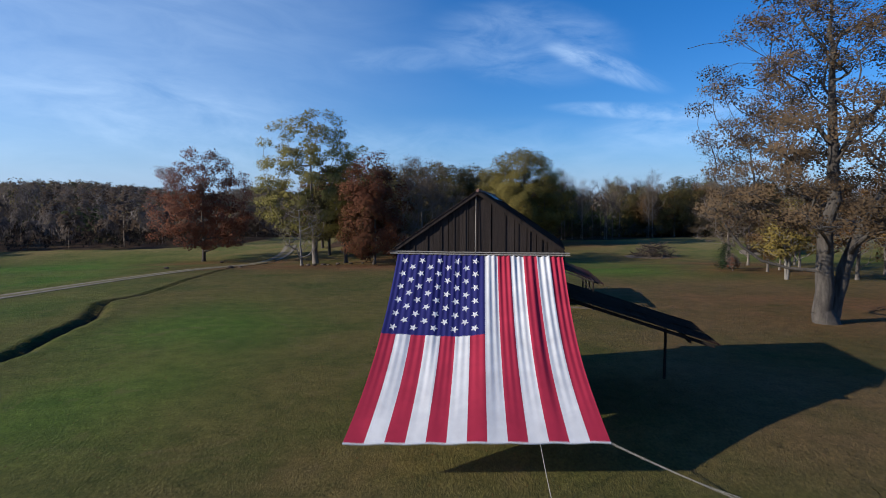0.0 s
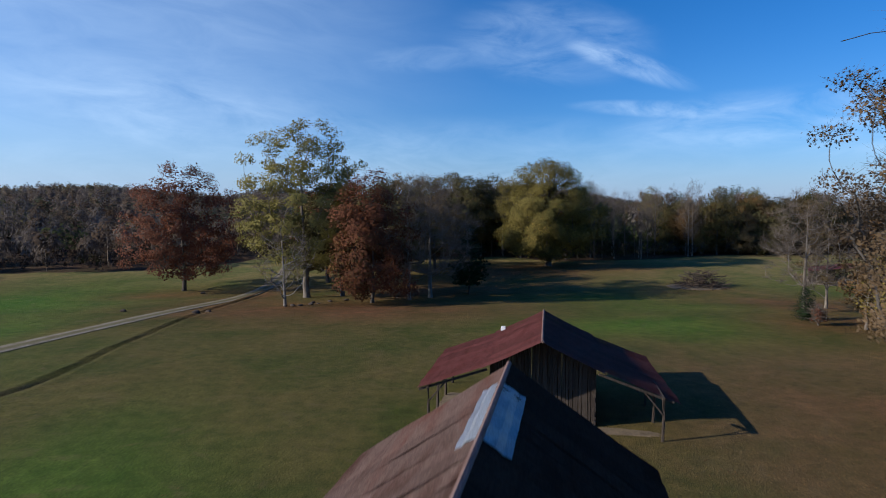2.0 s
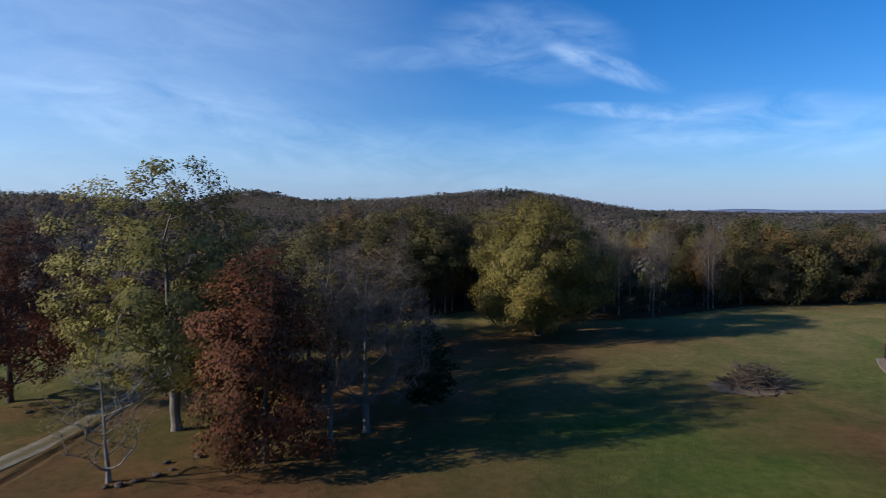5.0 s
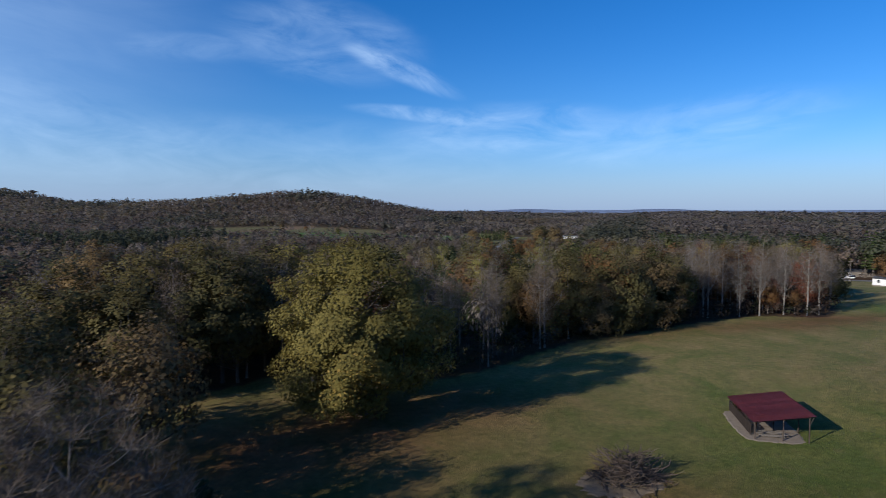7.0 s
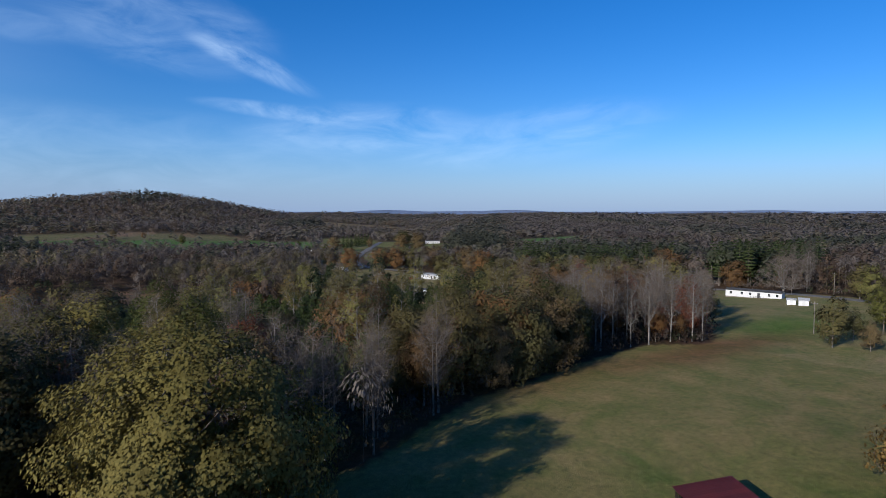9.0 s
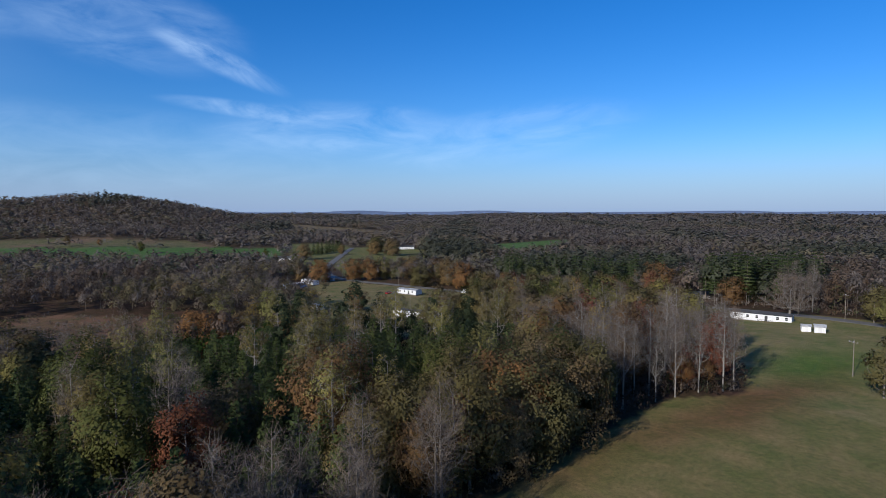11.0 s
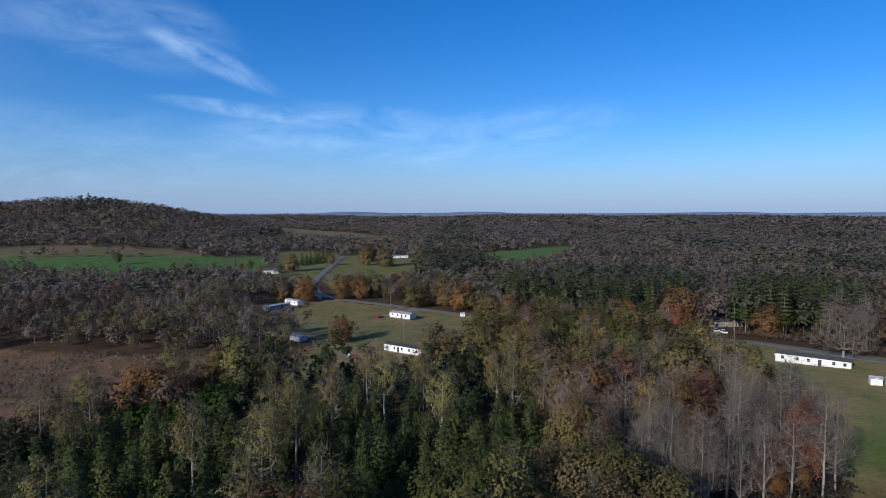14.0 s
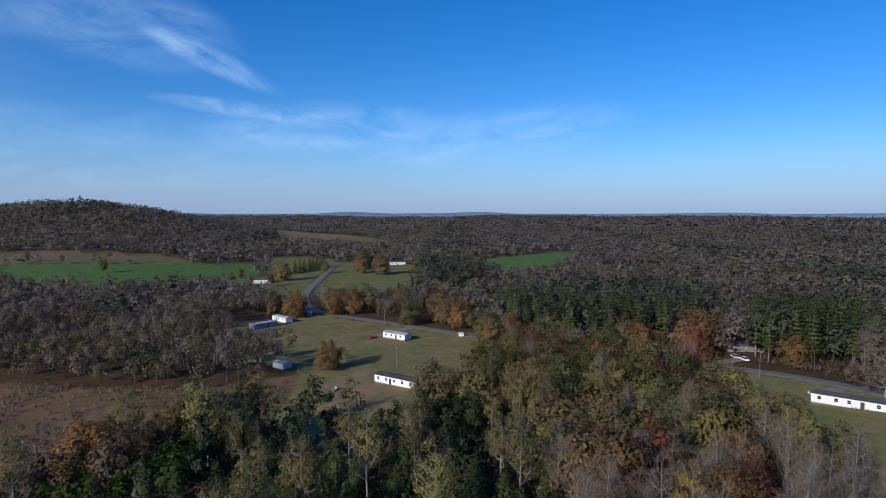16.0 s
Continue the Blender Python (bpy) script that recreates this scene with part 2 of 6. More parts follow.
def line_dist(line, x, y):
    x, y = np.asarray(x, float), np.asarray(y, float)
    best = np.full(x.shape, 1e9)
    for (x0, y0), (x1, y1) in zip(line, line[1:]):
        dx, dy = x1 - x0, y1 - y0
        s = np.clip(((x - x0) * dx + (y - y0) * dy) / (dx * dx + dy * dy), 0, 1)
        best = np.minimum(best, np.hypot(x - x0 - s * dx, y - y0 - s * dy))
    return best


DITCH = [(-17, 8), (-19.6, 17), (-20.6, 22), (-22.6, 27.5), (-22.5, 31), (-23.6, 35.5), (-24.4, 41), (-26.2, 45.2), (-27.7, 48.6), (-26.6, 52), (-26.9, 58), (-27.6, 63), (-27.9, 70), (-28.6, 78), (-29.6, 89), (-30.4, 101), (-31, 112)]
LANE = [(-52, 20), (-44, 42), (-39.5, 55), (-35, 72), (-32, 104), (-33, 127), (-36, 142)]
ROAD = [(361, 802), (308, 718), (239, 604), (222, 572), (206, 527), (203, 498), (215, 466), (226, 436), (236, 402), (250, 352), (260, 325), (262, 297), (267, 272), (267, 246), (262, 223), (256, 190), (250, 150), (240, 60)]
GREEN_FIELD = [(-40, 740), (40, 700), (100, 640), (160, 618), (200, 665), (235, 720), (280, 815), (275, 838), (180, 857), (109, 884), (37, 913), (-40, 930)]
STUBBLE = [(-60, 1060), (36, 1062), (104, 1038), (160, 985), (205, 940), (215, 852), (180, 860), (109, 887), (37, 916), (-60, 940)]
GREEN_FIELD_2 = [(405, 560), (450, 545), (556, 610), (690, 735), (496, 735)]
TAN_FIELD = [(430, 1180), (524, 1120), (640, 1110), (740, 1440), (640, 1501), (572, 1664)]
MARSH = [(0, 300), (40, 296), (75, 312), (100, 308), (140, 376), (113, 372), (72, 396), (30, 440), (-20, 430)]
LAWN = [(100, 296), (125, 292), (150, 292), (178, 312), (200, 332), (225, 350), (252, 368), (240, 402), (222, 437), (208, 470), (200, 500), (150, 500), (135, 455), (128, 405), (142, 380), (115, 345)]
ROADSIDE = [(213, 512), (252, 492), (330, 570), (420, 735), (420, 800), (365, 810), (310, 712), (243, 600)]
YARD = [(194, 512), (205, 525), (238, 604), (270, 665), (345, 775), (375, 835), (360, 905), (300, 890), (280, 800), (240, 700), (200, 690), (170, 650), (182, 590)]
HOME_LAWN = [(140, 174), (158, 187), (176, 204), (186, 222), (205, 243), (226, 268), (246, 285), (264, 262), (268, 222), (262, 170), (230, 60), (150, 80)]
MEADOW = [(-46, -80), (150, -80), (230, 60), (262, 170), (240, 200), (190, 200), (152, 182), (139, 176), (125, 183), (98, 178), (66, 170), (40, 156), (22, 152), (10, 164), (-14, 150), (-26, 132), (-28, 170), (-36, 260), (-52, 260), (-50, 152), (-66, 137), (-110, 128), (-110, -80)]
OPEN = [STUBBLE, YARD, GREEN_FIELD, GREEN_FIELD_2, TAN_FIELD, MARSH, LAWN, ROADSIDE, HOME_LAWN, MEADOW]
PINES = [(20, 256), (34, 222), (50, 208), (75, 203), (104, 203), (128, 232), (154, 264), (150, 286), (127, 300), (96, 304), (70, 300), (36, 284)]
TALL_PINES = [(258, 385), (268, 352), (272, 326), (300, 318), (330, 318), (444, 381), (412, 446), (350, 465), (290, 440)]
TALL_PINES_2 = [(284, 274), (290, 244), (330, 240), (364, 262), (431, 300), (414, 340), (330, 300)]


def open_land(x, y):
    r = np.zeros(np.asarray(x).shape, bool)
    for poly in OPEN:
        r |= inside(poly, x, y)
    return r | (line_dist(ROAD, x, y) < 7) | (line_dist(LANE, x, y) < 5)


def ground_height(x, y):
    z = height(x, y)
    w = line_dist(DITCH, x, y)
    k = 0.38 + 0.24 * (1 - smooth(40, 58, y))
    z = z - 0.85 * k * (1 - smooth(0.15 * k, 0.95 * k, w)) + 0.10 * np.exp(-((w - 1.5 * k) / 0.5) ** 2)
    return z


def steps(spans):
    v = [spans[0][0]]
    for a, b, s in spans:
        n = max(1, round((b - a) / s))
        v += [a + (b - a) * (i + 1) / n for i in range(n)]
    return np.array(v)


def growing(start, end, first, ratio):
    v, s = [start], first
    while abs(v[-1]) < abs(end):
        v.append(v[-1] + math.copysign(s, end - start))
        s *= ratio
    v[-1] = end
    return v


xs = np.array(sorted(set(np.round(growing(-120, -4600, 6, 1.12), 2)) | set(np.round(steps([(-120, -56, 2.5), (-56, -33, 0.8), (-33, -16, 0.4), (-16, 150, 1.5), (150, 300, 3.5)]), 2)) | set(np.round(growing(300, 4600, 6, 1.1), 2))))
ys = np.array(sorted(set(np.round(growing(-40, -1200, 8, 1.4), 2)) | set(np.round(steps([(-40, 5, 3), (5, 130, 0.9), (130, 200, 1.5), (200, 520, 4)]), 2)) | set(np.round(growing(520, 4800, 8, 1.07), 2))))
gx, gy = np.meshgrid(xs, ys)
gz = ground_height(gx, gy)
nx, ny = len(xs), len(ys)


def mesh_from(name, verts, faces, mat=None, smooth_shade=False):
    """A mesh from numpy arrays; all faces have the same number of corners."""
    verts, faces = np.asarray(verts, np.float32), np.asarray(faces, np.int32)
    me = bpy.data.meshes.new(name)
    k = faces.shape[1]
    me.vertices.add(len(verts))
    me.vertices.foreach_set("co", verts.ravel())
    me.loops.add(faces.size)
    me.loops.foreach_set("vertex_index", faces.ravel())
    me.polygons.add(len(faces))
    me.polygons.foreach_set("loop_start", np.arange(0, faces.size, k, dtype=np.int32))
    me.update(calc_edges=True)
    me.validate()
    if smooth_shade:
        me.polygons.foreach_set("use_smooth", np.ones(len(faces), bool))
    if mat:
        me.materials.append(mat)
    return me


def tint(me, name, rgb):
    a = me.color_attributes.new(name, 'FLOAT_COLOR', 'POINT')
    a.data.foreach_set("color", np.concatenate([rgb, np.ones((len(rgb), 1))], 1).astype(np.float32).ravel())


idx = np.arange(nx * ny).reshape(ny, nx)
quads = np.stack([idx[:-1, :-1], idx[:-1, 1:], idx[1:, 1:], idx[1:, :-1]], -1).reshape(-1, 4)
ground_mesh = mesh_from("ground", np.stack([gx, gy, gz], -1).reshape(-1, 3), quads, None, True)
# what covers the land: grass (dry to green), leaf litter, woodland floor, crops, marsh, gravel
DRY, GRASS, LUSH, LITTER, FLOOR = (0.125, 0.09, 0.043), (0.102, 0.097, 0.03), (0.068, 0.155, 0.018), (0.145, 0.074, 0.036), (0.075, 0.05, 0.032)
fx, fy = gx.ravel(), gy.ravel()
cover = np.tile(np.array(FLOOR), (len(fx), 1))


def lay(mask, colour):
    global cover
    k = np.clip(mask, 0, 1)[:, None]
    cover = cover * (1 - k) + np.array(colour) * k


wob = bumpy(fx, fy, 7.0, 3.0)
far_wood = smooth(450, 900, np.hypot(fx, fy))
lay(far_wood, (0.075, 0.058, 0.04))
lay(inside(MEADOW, fx, fy).astype(float), GRASS)
lay(inside(MEADOW, fx, fy) * smooth(95, 150, fy), (0.192, 0.178, 0.072))
lay(inside(HOME_LAWN, fx, fy).astype(float), (0.205, 0.192, 0.085))
lay(inside(LAWN, fx, fy).astype(float), (0.19, 0.172, 0.08))
lay(inside(LAWN, fx, fy) * smooth(-0.1, 0.5, bumpy(fx, fy, 30, 5.0)), (0.25, 0.19, 0.115))
lay((inside(ROADSIDE, fx, fy) | inside(YARD, fx, fy)).astype(float), (0.15, 0.155, 0.06))
lay(inside(GREEN_FIELD, fx, fy).astype(float), (0.075, 0.15, 0.04))
lay(inside(STUBBLE, fx, fy).astype(float), (0.13, 0.125, 0.06))
lay(inside(STUBBLE, fx, fy) * smooth(0.0, 0.4, bumpy(fx, fy, 40, 8.0)), (0.17, 0.12, 0.08))
lay(inside(GREEN_FIELD_2, fx, fy).astype(float), (0.08, 0.15, 0.045))
lay(inside(TAN_FIELD, fx, fy).astype(float), (0.20, 0.155, 0.085))
lay(inside(MARSH, fx, fy).astype(float), (0.17, 0.112, 0.07))
meadow = inside(MEADOW, fx, fy).astype(float)
# drier ground right of the barns, greener on the left and round the brush pile, litter below the trees
lay(meadow * 0.75 * smooth(4, 16, fx + wob * 3) * (1 - smooth(58, 72, fy + wob * 4)), DRY)
lay(meadow * 0.6 * smooth(20, 8, fy + wob * 4), DRY)
for cx, cy, rx, ry, k in ((-16, 38, 6, 10, 0.7), (-15, 22, 5, 6, 0.6), (-22, 14, 8, 6, 0.35), (22, 76, 16, 7, 0.9), (34, 92, 16, 8, 0.8), (-62, 96, 17, 26, 1.0), (-46, 70, 6, 14, 0.7), (20, 104, 14, 6, 0.7), (66, 112, 22, 22, 0.35), (-34, 36, 6, 20, 0.5), (180, 178, 24, 12, 0.8)):
    lay(meadow * k * np.exp(-((fx - cx + wob * 2) / rx) ** 2 - ((fy - cy + wob * 2) / ry) ** 2), LUSH)
for cx, cy, rx, ry, k in ((-14, 86, 22, 10, 0.95), (-30, 100, 5, 16, 0.6), (-2, 112, 18, 14, 0.9), (8, 136, 20, 14, 0.95), (30, 142, 18, 8, 0.7), (40, 76, 12, 10, 0.8), (46, 96, 14, 12, 0.9), (34, 48, 16, 8, 0.6), (-45, 108, 12, 8, 0.6), (100, 172, 45, 5, 0.4), (140, 172, 30, 7, 0.7), (40, 116, 7, 5, 0.5)):
    lay(meadow * k * np.exp(-((fx - cx + wob * 2) / rx) ** 2 - ((fy - cy + wob * 2) / ry) ** 2), LITTER)
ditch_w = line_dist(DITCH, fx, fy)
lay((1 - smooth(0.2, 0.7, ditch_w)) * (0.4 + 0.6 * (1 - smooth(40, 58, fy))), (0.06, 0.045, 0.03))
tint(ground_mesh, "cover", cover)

GROUND, t, p = material("ground_cover")
vc = t.nodes.new("ShaderNodeVertexColor")
vc.layer_name = "cover"
wc = world_coord(t)
n1, n2, n3 = noise_tex(t, 0.12, 6, 0.65, wc, 0.5), noise_tex(t, 1.1, 5, 0.7, wc, 0.3), noise_tex(t, 9.0, 4, 0.75, wc)
n4 = noise_tex(t, 0.35, 5, 0.7, wc, 1.0)
col = mixed(t, 1.0, vc.outputs["Color"], ramp(t, n1.outputs["Fac"], [(0.3, (0.52, 0.68, 0.48)), (0.7, (1.2, 0.98, 1.1))]), 'MULTIPLY')
col = mixed(t, 1.0, col, ramp(t, n2.outputs["Fac"], [(0.28, (0.68, 0.72, 0.70)), (0.72, (1.32, 1.26, 1.28))]), 'MULTIPLY')
col = mixed(t, 1.0, col, ramp(t, n3.outputs["Fac"], [(0.28, (0.45, 0.47, 0.45)), (0.72, (1.55, 1.5, 1.4))]), 'MULTIPLY')
col = mixed(t, ramp(t, n4.outputs["Fac"], [(0.55, (0, 0, 0)), (0.75, (0.5, 0.5, 0.5))]), col, (0.16, 0.115, 0.055))
t.links.new(col, p.inputs["Base Color"])
p.inputs["Roughness"].default_value = 0.95
p.inputs["Specular IOR Level"].default_value = 0.1
bump(t, p, n3.outputs["Fac"], 0.9, 0.12)
ground_mesh.materials.append(GROUND)
ground = tagged(new("ground", ground_mesh), "rolling autumn farmland with mown grass and leaf litter", "ground", "", "structure")


def ribbon(name, line, width, lift, mat, sub=3.0, tones=None):
    """A strip laid along a line on the ground, slightly crowned."""
    pts = []
    for (x0, y0), (x1, y1) in zip(line, line[1:]):
        n = max(1, round(math.hypot(x1 - x0, y1 - y0) / sub))
        pts += [(x0 + (x1 - x0) * i / n, y0 + (y1 - y0) * i / n) for i in range(n)]
    pts = np.array(pts + [line[-1]])
    for _ in range(6):
        pts[1:-1] = (pts[:-2] + 2 * pts[1:-1] + pts[2:]) / 4
    tg = np.gradient(pts, axis=0)
    tg /= np.linalg.norm(tg, axis=1)[:, None]
    nr = np.stack([tg[:, 1], -tg[:, 0]], 1)
    across = [-1, -0.93, -0.72, -0.5, -0.2, 0, 0.2, 0.5, 0.72, 0.93, 1]
    rise = [-0.16, 0, 0.0, 0.0, 0.02, 0.03, 0.02, 0.0, 0.0, 0, -0.16]
    v = []
    rng = np.random.default_rng(5)
    wobble = rng.normal(0, 0.04 * width, (len(pts), 2))
    wobble[1:-1] = (wobble[:-2] + wobble[1:-1] + wobble[2:]) / 3
    for i, (q, n) in enumerate(zip(pts, nr)):
        for a, r in zip(across, rise):
            w = q + n * (a * width / 2 + wobble[i, 0 if a < 0 else 1] * abs(a))
            v.append((w[0], w[1], float(height(w[0], w[1])) + lift + r))
    k = len(across)
    f = [(i * k + j, i * k + j + 1, (i + 1) * k + j + 1, (i + 1) * k + j) for i in range(len(pts) - 1) for j in range(k - 1)]
    me = mesh_from(name, v, f, mat, True)
    if tones:
        tint(me, "cover", np.tile(np.array(tones), (len(pts), 1)))
    return new(name, me)


GRAVEL = surface("gravel", (0.10, 0.085, 0.06), (0.19, 0.17, 0.14), 0.9, 0.95, 0, (1, 1, 1), (0.135, 0.115, 0.085), 14.0, 0.6, 0.03)
ASPHALT = surface("asphalt", (0.13, 0.122, 0.11), (0.21, 0.198, 0.18), 0.4, 0.85, 0, (1, 1, 1), None, 30.0, 0.3, 0.01)
# gravel wheel tracks, weedy middle and edges
TRACK, WEEDS = (0.24, 0.212, 0.172), (0.135, 0.118, 0.06)
LANE_MAT, t, p = material("lane_cover")
vc = t.nodes.new("ShaderNodeVertexColor")
vc.layer_name = "cover"
wc = world_coord(t)
n1, n2 = noise_tex(t, 0.8, 6, 0.7, wc, 0.8), noise_tex(t, 9.0, 4, 0.7, wc)
col = mixed(t, ramp(t, n1.outputs["Fac"], [(0.42, (0, 0, 0)), (0.66, (0.8, 0.8, 0.8))]), vc.outputs["Color"], (0.115, 0.095, 0.05))
col = mixed(t, 1.0, col, ramp(t, n2.outputs["Fac"], [(0.25, (0.6, 0.6, 0.6)), (0.75, (1.35, 1.35, 1.35))]), 'MULTIPLY')
t.links.new(col, p.inputs["Base Color"])
p.inputs["Roughness"].default_value = 0.95
p.inputs["Specular IOR Level"].default_value = 0.1
bump(t, p, n2.outputs["Fac"], 0.7, 0.05)
tagged(ribbon("lane", LANE, 3.1, 0.03, LANE_MAT, 3.0, [WEEDS, WEEDS, TRACK, TRACK, WEEDS, WEEDS, WEEDS, TRACK, TRACK, WEEDS, WEEDS]), "pale gravel farm lane through grass", "lane", "", "structure")
tagged(ribbon("road", ROAD, 6.4, 0.22, ASPHALT, 6.0), "grey asphalt country road", "road", "", "structure")

tagged(ribbon("driveway", [(228, 431), (216, 425), (206, 422), (196, 420)], 5.0, 0.2, GRAVEL, 3.0), "grey gravel drive to the white home", "driveway", "", "structure")
tagged(ribbon("driveway", [(258.5, 236), (252, 235), (247, 232)], 5.5, 0.2, GRAVEL, 3.0), "grey gravel drive behind the long home", "driveway", "", "structure")
tagged(ribbon("driveway", [(266, 284), (276, 281), (287, 280)], 6.0, 0.2, GRAVEL, 3.0), "paved forecourt of the roadside house", "driveway", "", "structure")

# ---- helpers for things ----


def part(name, bm, mat, parent, label=""):
    """One mesh object under a thing or a part, from a bmesh."""
    me = bpy.data.meshes.new(name)
    bm.to_mesh(me)
    bm.free()
    if mat:
        me.materials.append(mat)
    ob = new(name, me)
    ob.parent = parent
    return tagged(ob, label) if label else ob


def mesh_part(name, me, parent, label=""):
    ob = new(name, me)
    ob.parent = parent
    return tagged(ob, label) if label else ob


def thing(name, m, label, category, group="", kind=""):
    ob = new(name)
    ob.matrix_basis = m
    return tagged(ob, label, category, group, kind)


def box(bm, x0, x1, y0, y1, z0, z1, bevel=0.0, m=None):
    r = bmesh.ops.create_cube(bm, size=1.0)
    vs = r["verts"]
    for v in vs:
        v.co = Vector(((x0 + x1) / 2 + v.co.x * (x1 - x0), (y0 + y1) / 2 + v.co.y * (y1 - y0), (z0 + z1) / 2 + v.co.z * (z1 - z0)))
    if bevel:
        es = list({e for v in vs for e in v.link_edges})
        r = bmesh.ops.bevel(bm, geom=es, offset=bevel, segments=1, affect='EDGES')
        vs = list({v for f in r["faces"] for v in f.verts} | {v for v in vs if v.is_valid})
    if m is not None:
        for v in vs:
            v.co = m @ v.co
    return vs


def beam(bm, a, b, w, h):
    """A squared timber from a to b."""
    a, b = Vector(a), Vector(b)
    d = b - a
    q = d.to_track_quat('Z', 'Y').to_matrix().to_4x4()
    box(bm, -w / 2, w / 2, -h / 2, h / 2, 0, d.length, min(w, h) * 0.08, Matrix.Translation(a) @ q)


def tube(bm, pts, radii, sides=7):
    rings = []
    for i, (q, r) in enumerate(zip(pts, radii)):
        q = Vector(q)
        d = Vector(pts[min(i + 1, len(pts) - 1)]) - Vector(pts[max(i - 1, 0)])
        rot = d.to_track_quat('Z', 'Y').to_matrix()
        rings.append([bm.verts.new(q + rot @ Vector((r * math.cos(2 * math.pi * k / sides), r * math.sin(2 * math.pi * k / sides), 0))) for k in range(sides)])
    for a, b in zip(rings, rings[1:]):
        for k in range(sides):
            bm.faces.new((a[k], a[(k + 1) % sides], b[(k + 1) % sides], b[k]))
    bm.faces.new(rings[0][::-1])
    bm.faces.new(rings[-1])


# ---- trees ----


def wood_mesh(name, segs, mat, sides_big=8):
    """Tapered limbs from segments (p0, p1, r0, r1)."""
    V, F, n = [], [], 0
    for p0, p1, r0, r1 in segs:
        k = sides_big if r0 > 0.12 else (5 if r0 > 0.04 else 3)
        d = p1 - p0
        d = d / (np.linalg.norm(d) + 1e-9)
        a = np.cross(d, (0.31, 0.77, 0.55) if abs(d[2]) > 0.8 else (0, 0, 1.0))
        a /= np.linalg.norm(a) + 1e-9
        b = np.cross(d, a)
        ang = np.arange(k) * 2 * np.pi / k
        ring = np.cos(ang)[:, None] * a + np.sin(ang)[:, None] * b
        V.append(p0 - d * r0 * 0.3 + ring * r0)
        V.append(p1 + ring * r1)
        i = np.arange(k)
        F.append(np.stack([n + i, n + (i + 1) % k, n + k + (i + 1) % k, n + k + i], 1))
        n += 2 * k
    return mesh_from(name, np.concatenate(V), np.concatenate(F), mat, True)


def facing(n, rng, loose):
    """Two axes across each of the given directions, after some random turning."""
    n = n / (np.linalg.norm(n, axis=1)[:, None] + 1e-6) + rng.normal(0, loose, n.shape)
    n /= np.linalg.norm(n, axis=1)[:, None] + 1e-6
    u = np.cross(n, rng.normal(0, 1, n.shape))
    u /= np.linalg.norm(u, axis=1)[:, None] + 1e-6
    return u, np.cross(n, u), n


def leaf_arrays(centres, per, sigma, size, rng, flat=0.75, droop=0.0, loose=0.5):
    """Small kite-shaped leaf sprays scattered round the centres, turned outwards from their clump and crown, to the light."""
    centres = np.asarray(centres)
    c = np.repeat(centres, per, 0)
    n = len(c)
    off = rng.normal(0, 1, (n, 3))
    off /= np.linalg.norm(off, axis=1)[:, None]
    lump = 1 + 0.22 * np.sin(off[:, 0] * 4 + c[:, 1] * 3) * np.cos(off[:, 1] * 5 + c[:, 0] * 3)
    off *= (sigma * 1.5 * lump * rng.uniform(0.08, 1.0, n) ** 0.42)[:, None] * np.array([1, 1, flat])
    q = c + off
    mid, ext = centres.mean(0), centres.std(0) + 0.2
    out = (c - mid) / ext * 0.7 + off / sigma * 0.7
    out[:, 2] += 0.5
    u, v, m = facing(out, rng, loose)
    s = (size * rng.uniform(0.55, 1.35, n))[:, None]
    V = np.stack([q + u * s, q + v * s * rng.uniform(0.4, 0.8, (n, 1)) - m * s * 0.2, q - u * s * 0.8, q - v * s * rng.uniform(0.4, 0.8, (n, 1)) - m * s * 0.2], 1).reshape(-1, 3)
    return V


def leaf_mesh(name, V, mat, out_=None, puff=0.72):
    """Leaf sprays whose shading follows the rounded clump and crown that they make up. out_: a direction for each spray."""
    q = np.array(V, float).reshape(-1, 4, 3)
    c = q.mean(1)
    if out_ is None:
        out_ = (c - c.mean(0)) / (c.std(0) + 0.2)
        out_ = out_ / (np.linalg.norm(out_, axis=1)[:, None] + 1e-6)
        out_[:, 2] += 0.45
    out_ = out_ / (np.linalg.norm(out_, axis=1)[:, None] + 1e-6)
    g = np.cross(q[:, 2] - q[:, 0], q[:, 3] - q[:, 1])
    g /= np.linalg.norm(g, axis=1)[:, None] + 1e-9
    turn = (g * out_).sum(1) < 0
    q[turn] = q[turn][:, ::-1]
    g[turn] *= -1
    n = out_ * puff + g * (1 - puff)
    n /= np.linalg.norm(n, axis=1)[:, None] + 1e-9
    k = len(q)
    me = mesh_from(name, q.reshape(-1, 3), np.arange(k * 4).reshape(k, 4), mat, True)
    me.normals_split_custom_set_from_vertices(np.repeat(n, 4, 0).astype(np.float32))
    return me


def sliver_mesh(name, V, mat):
    n = len(V) // 4
    return mesh_from(name, V, np.arange(n * 4).reshape(n, 4), mat)


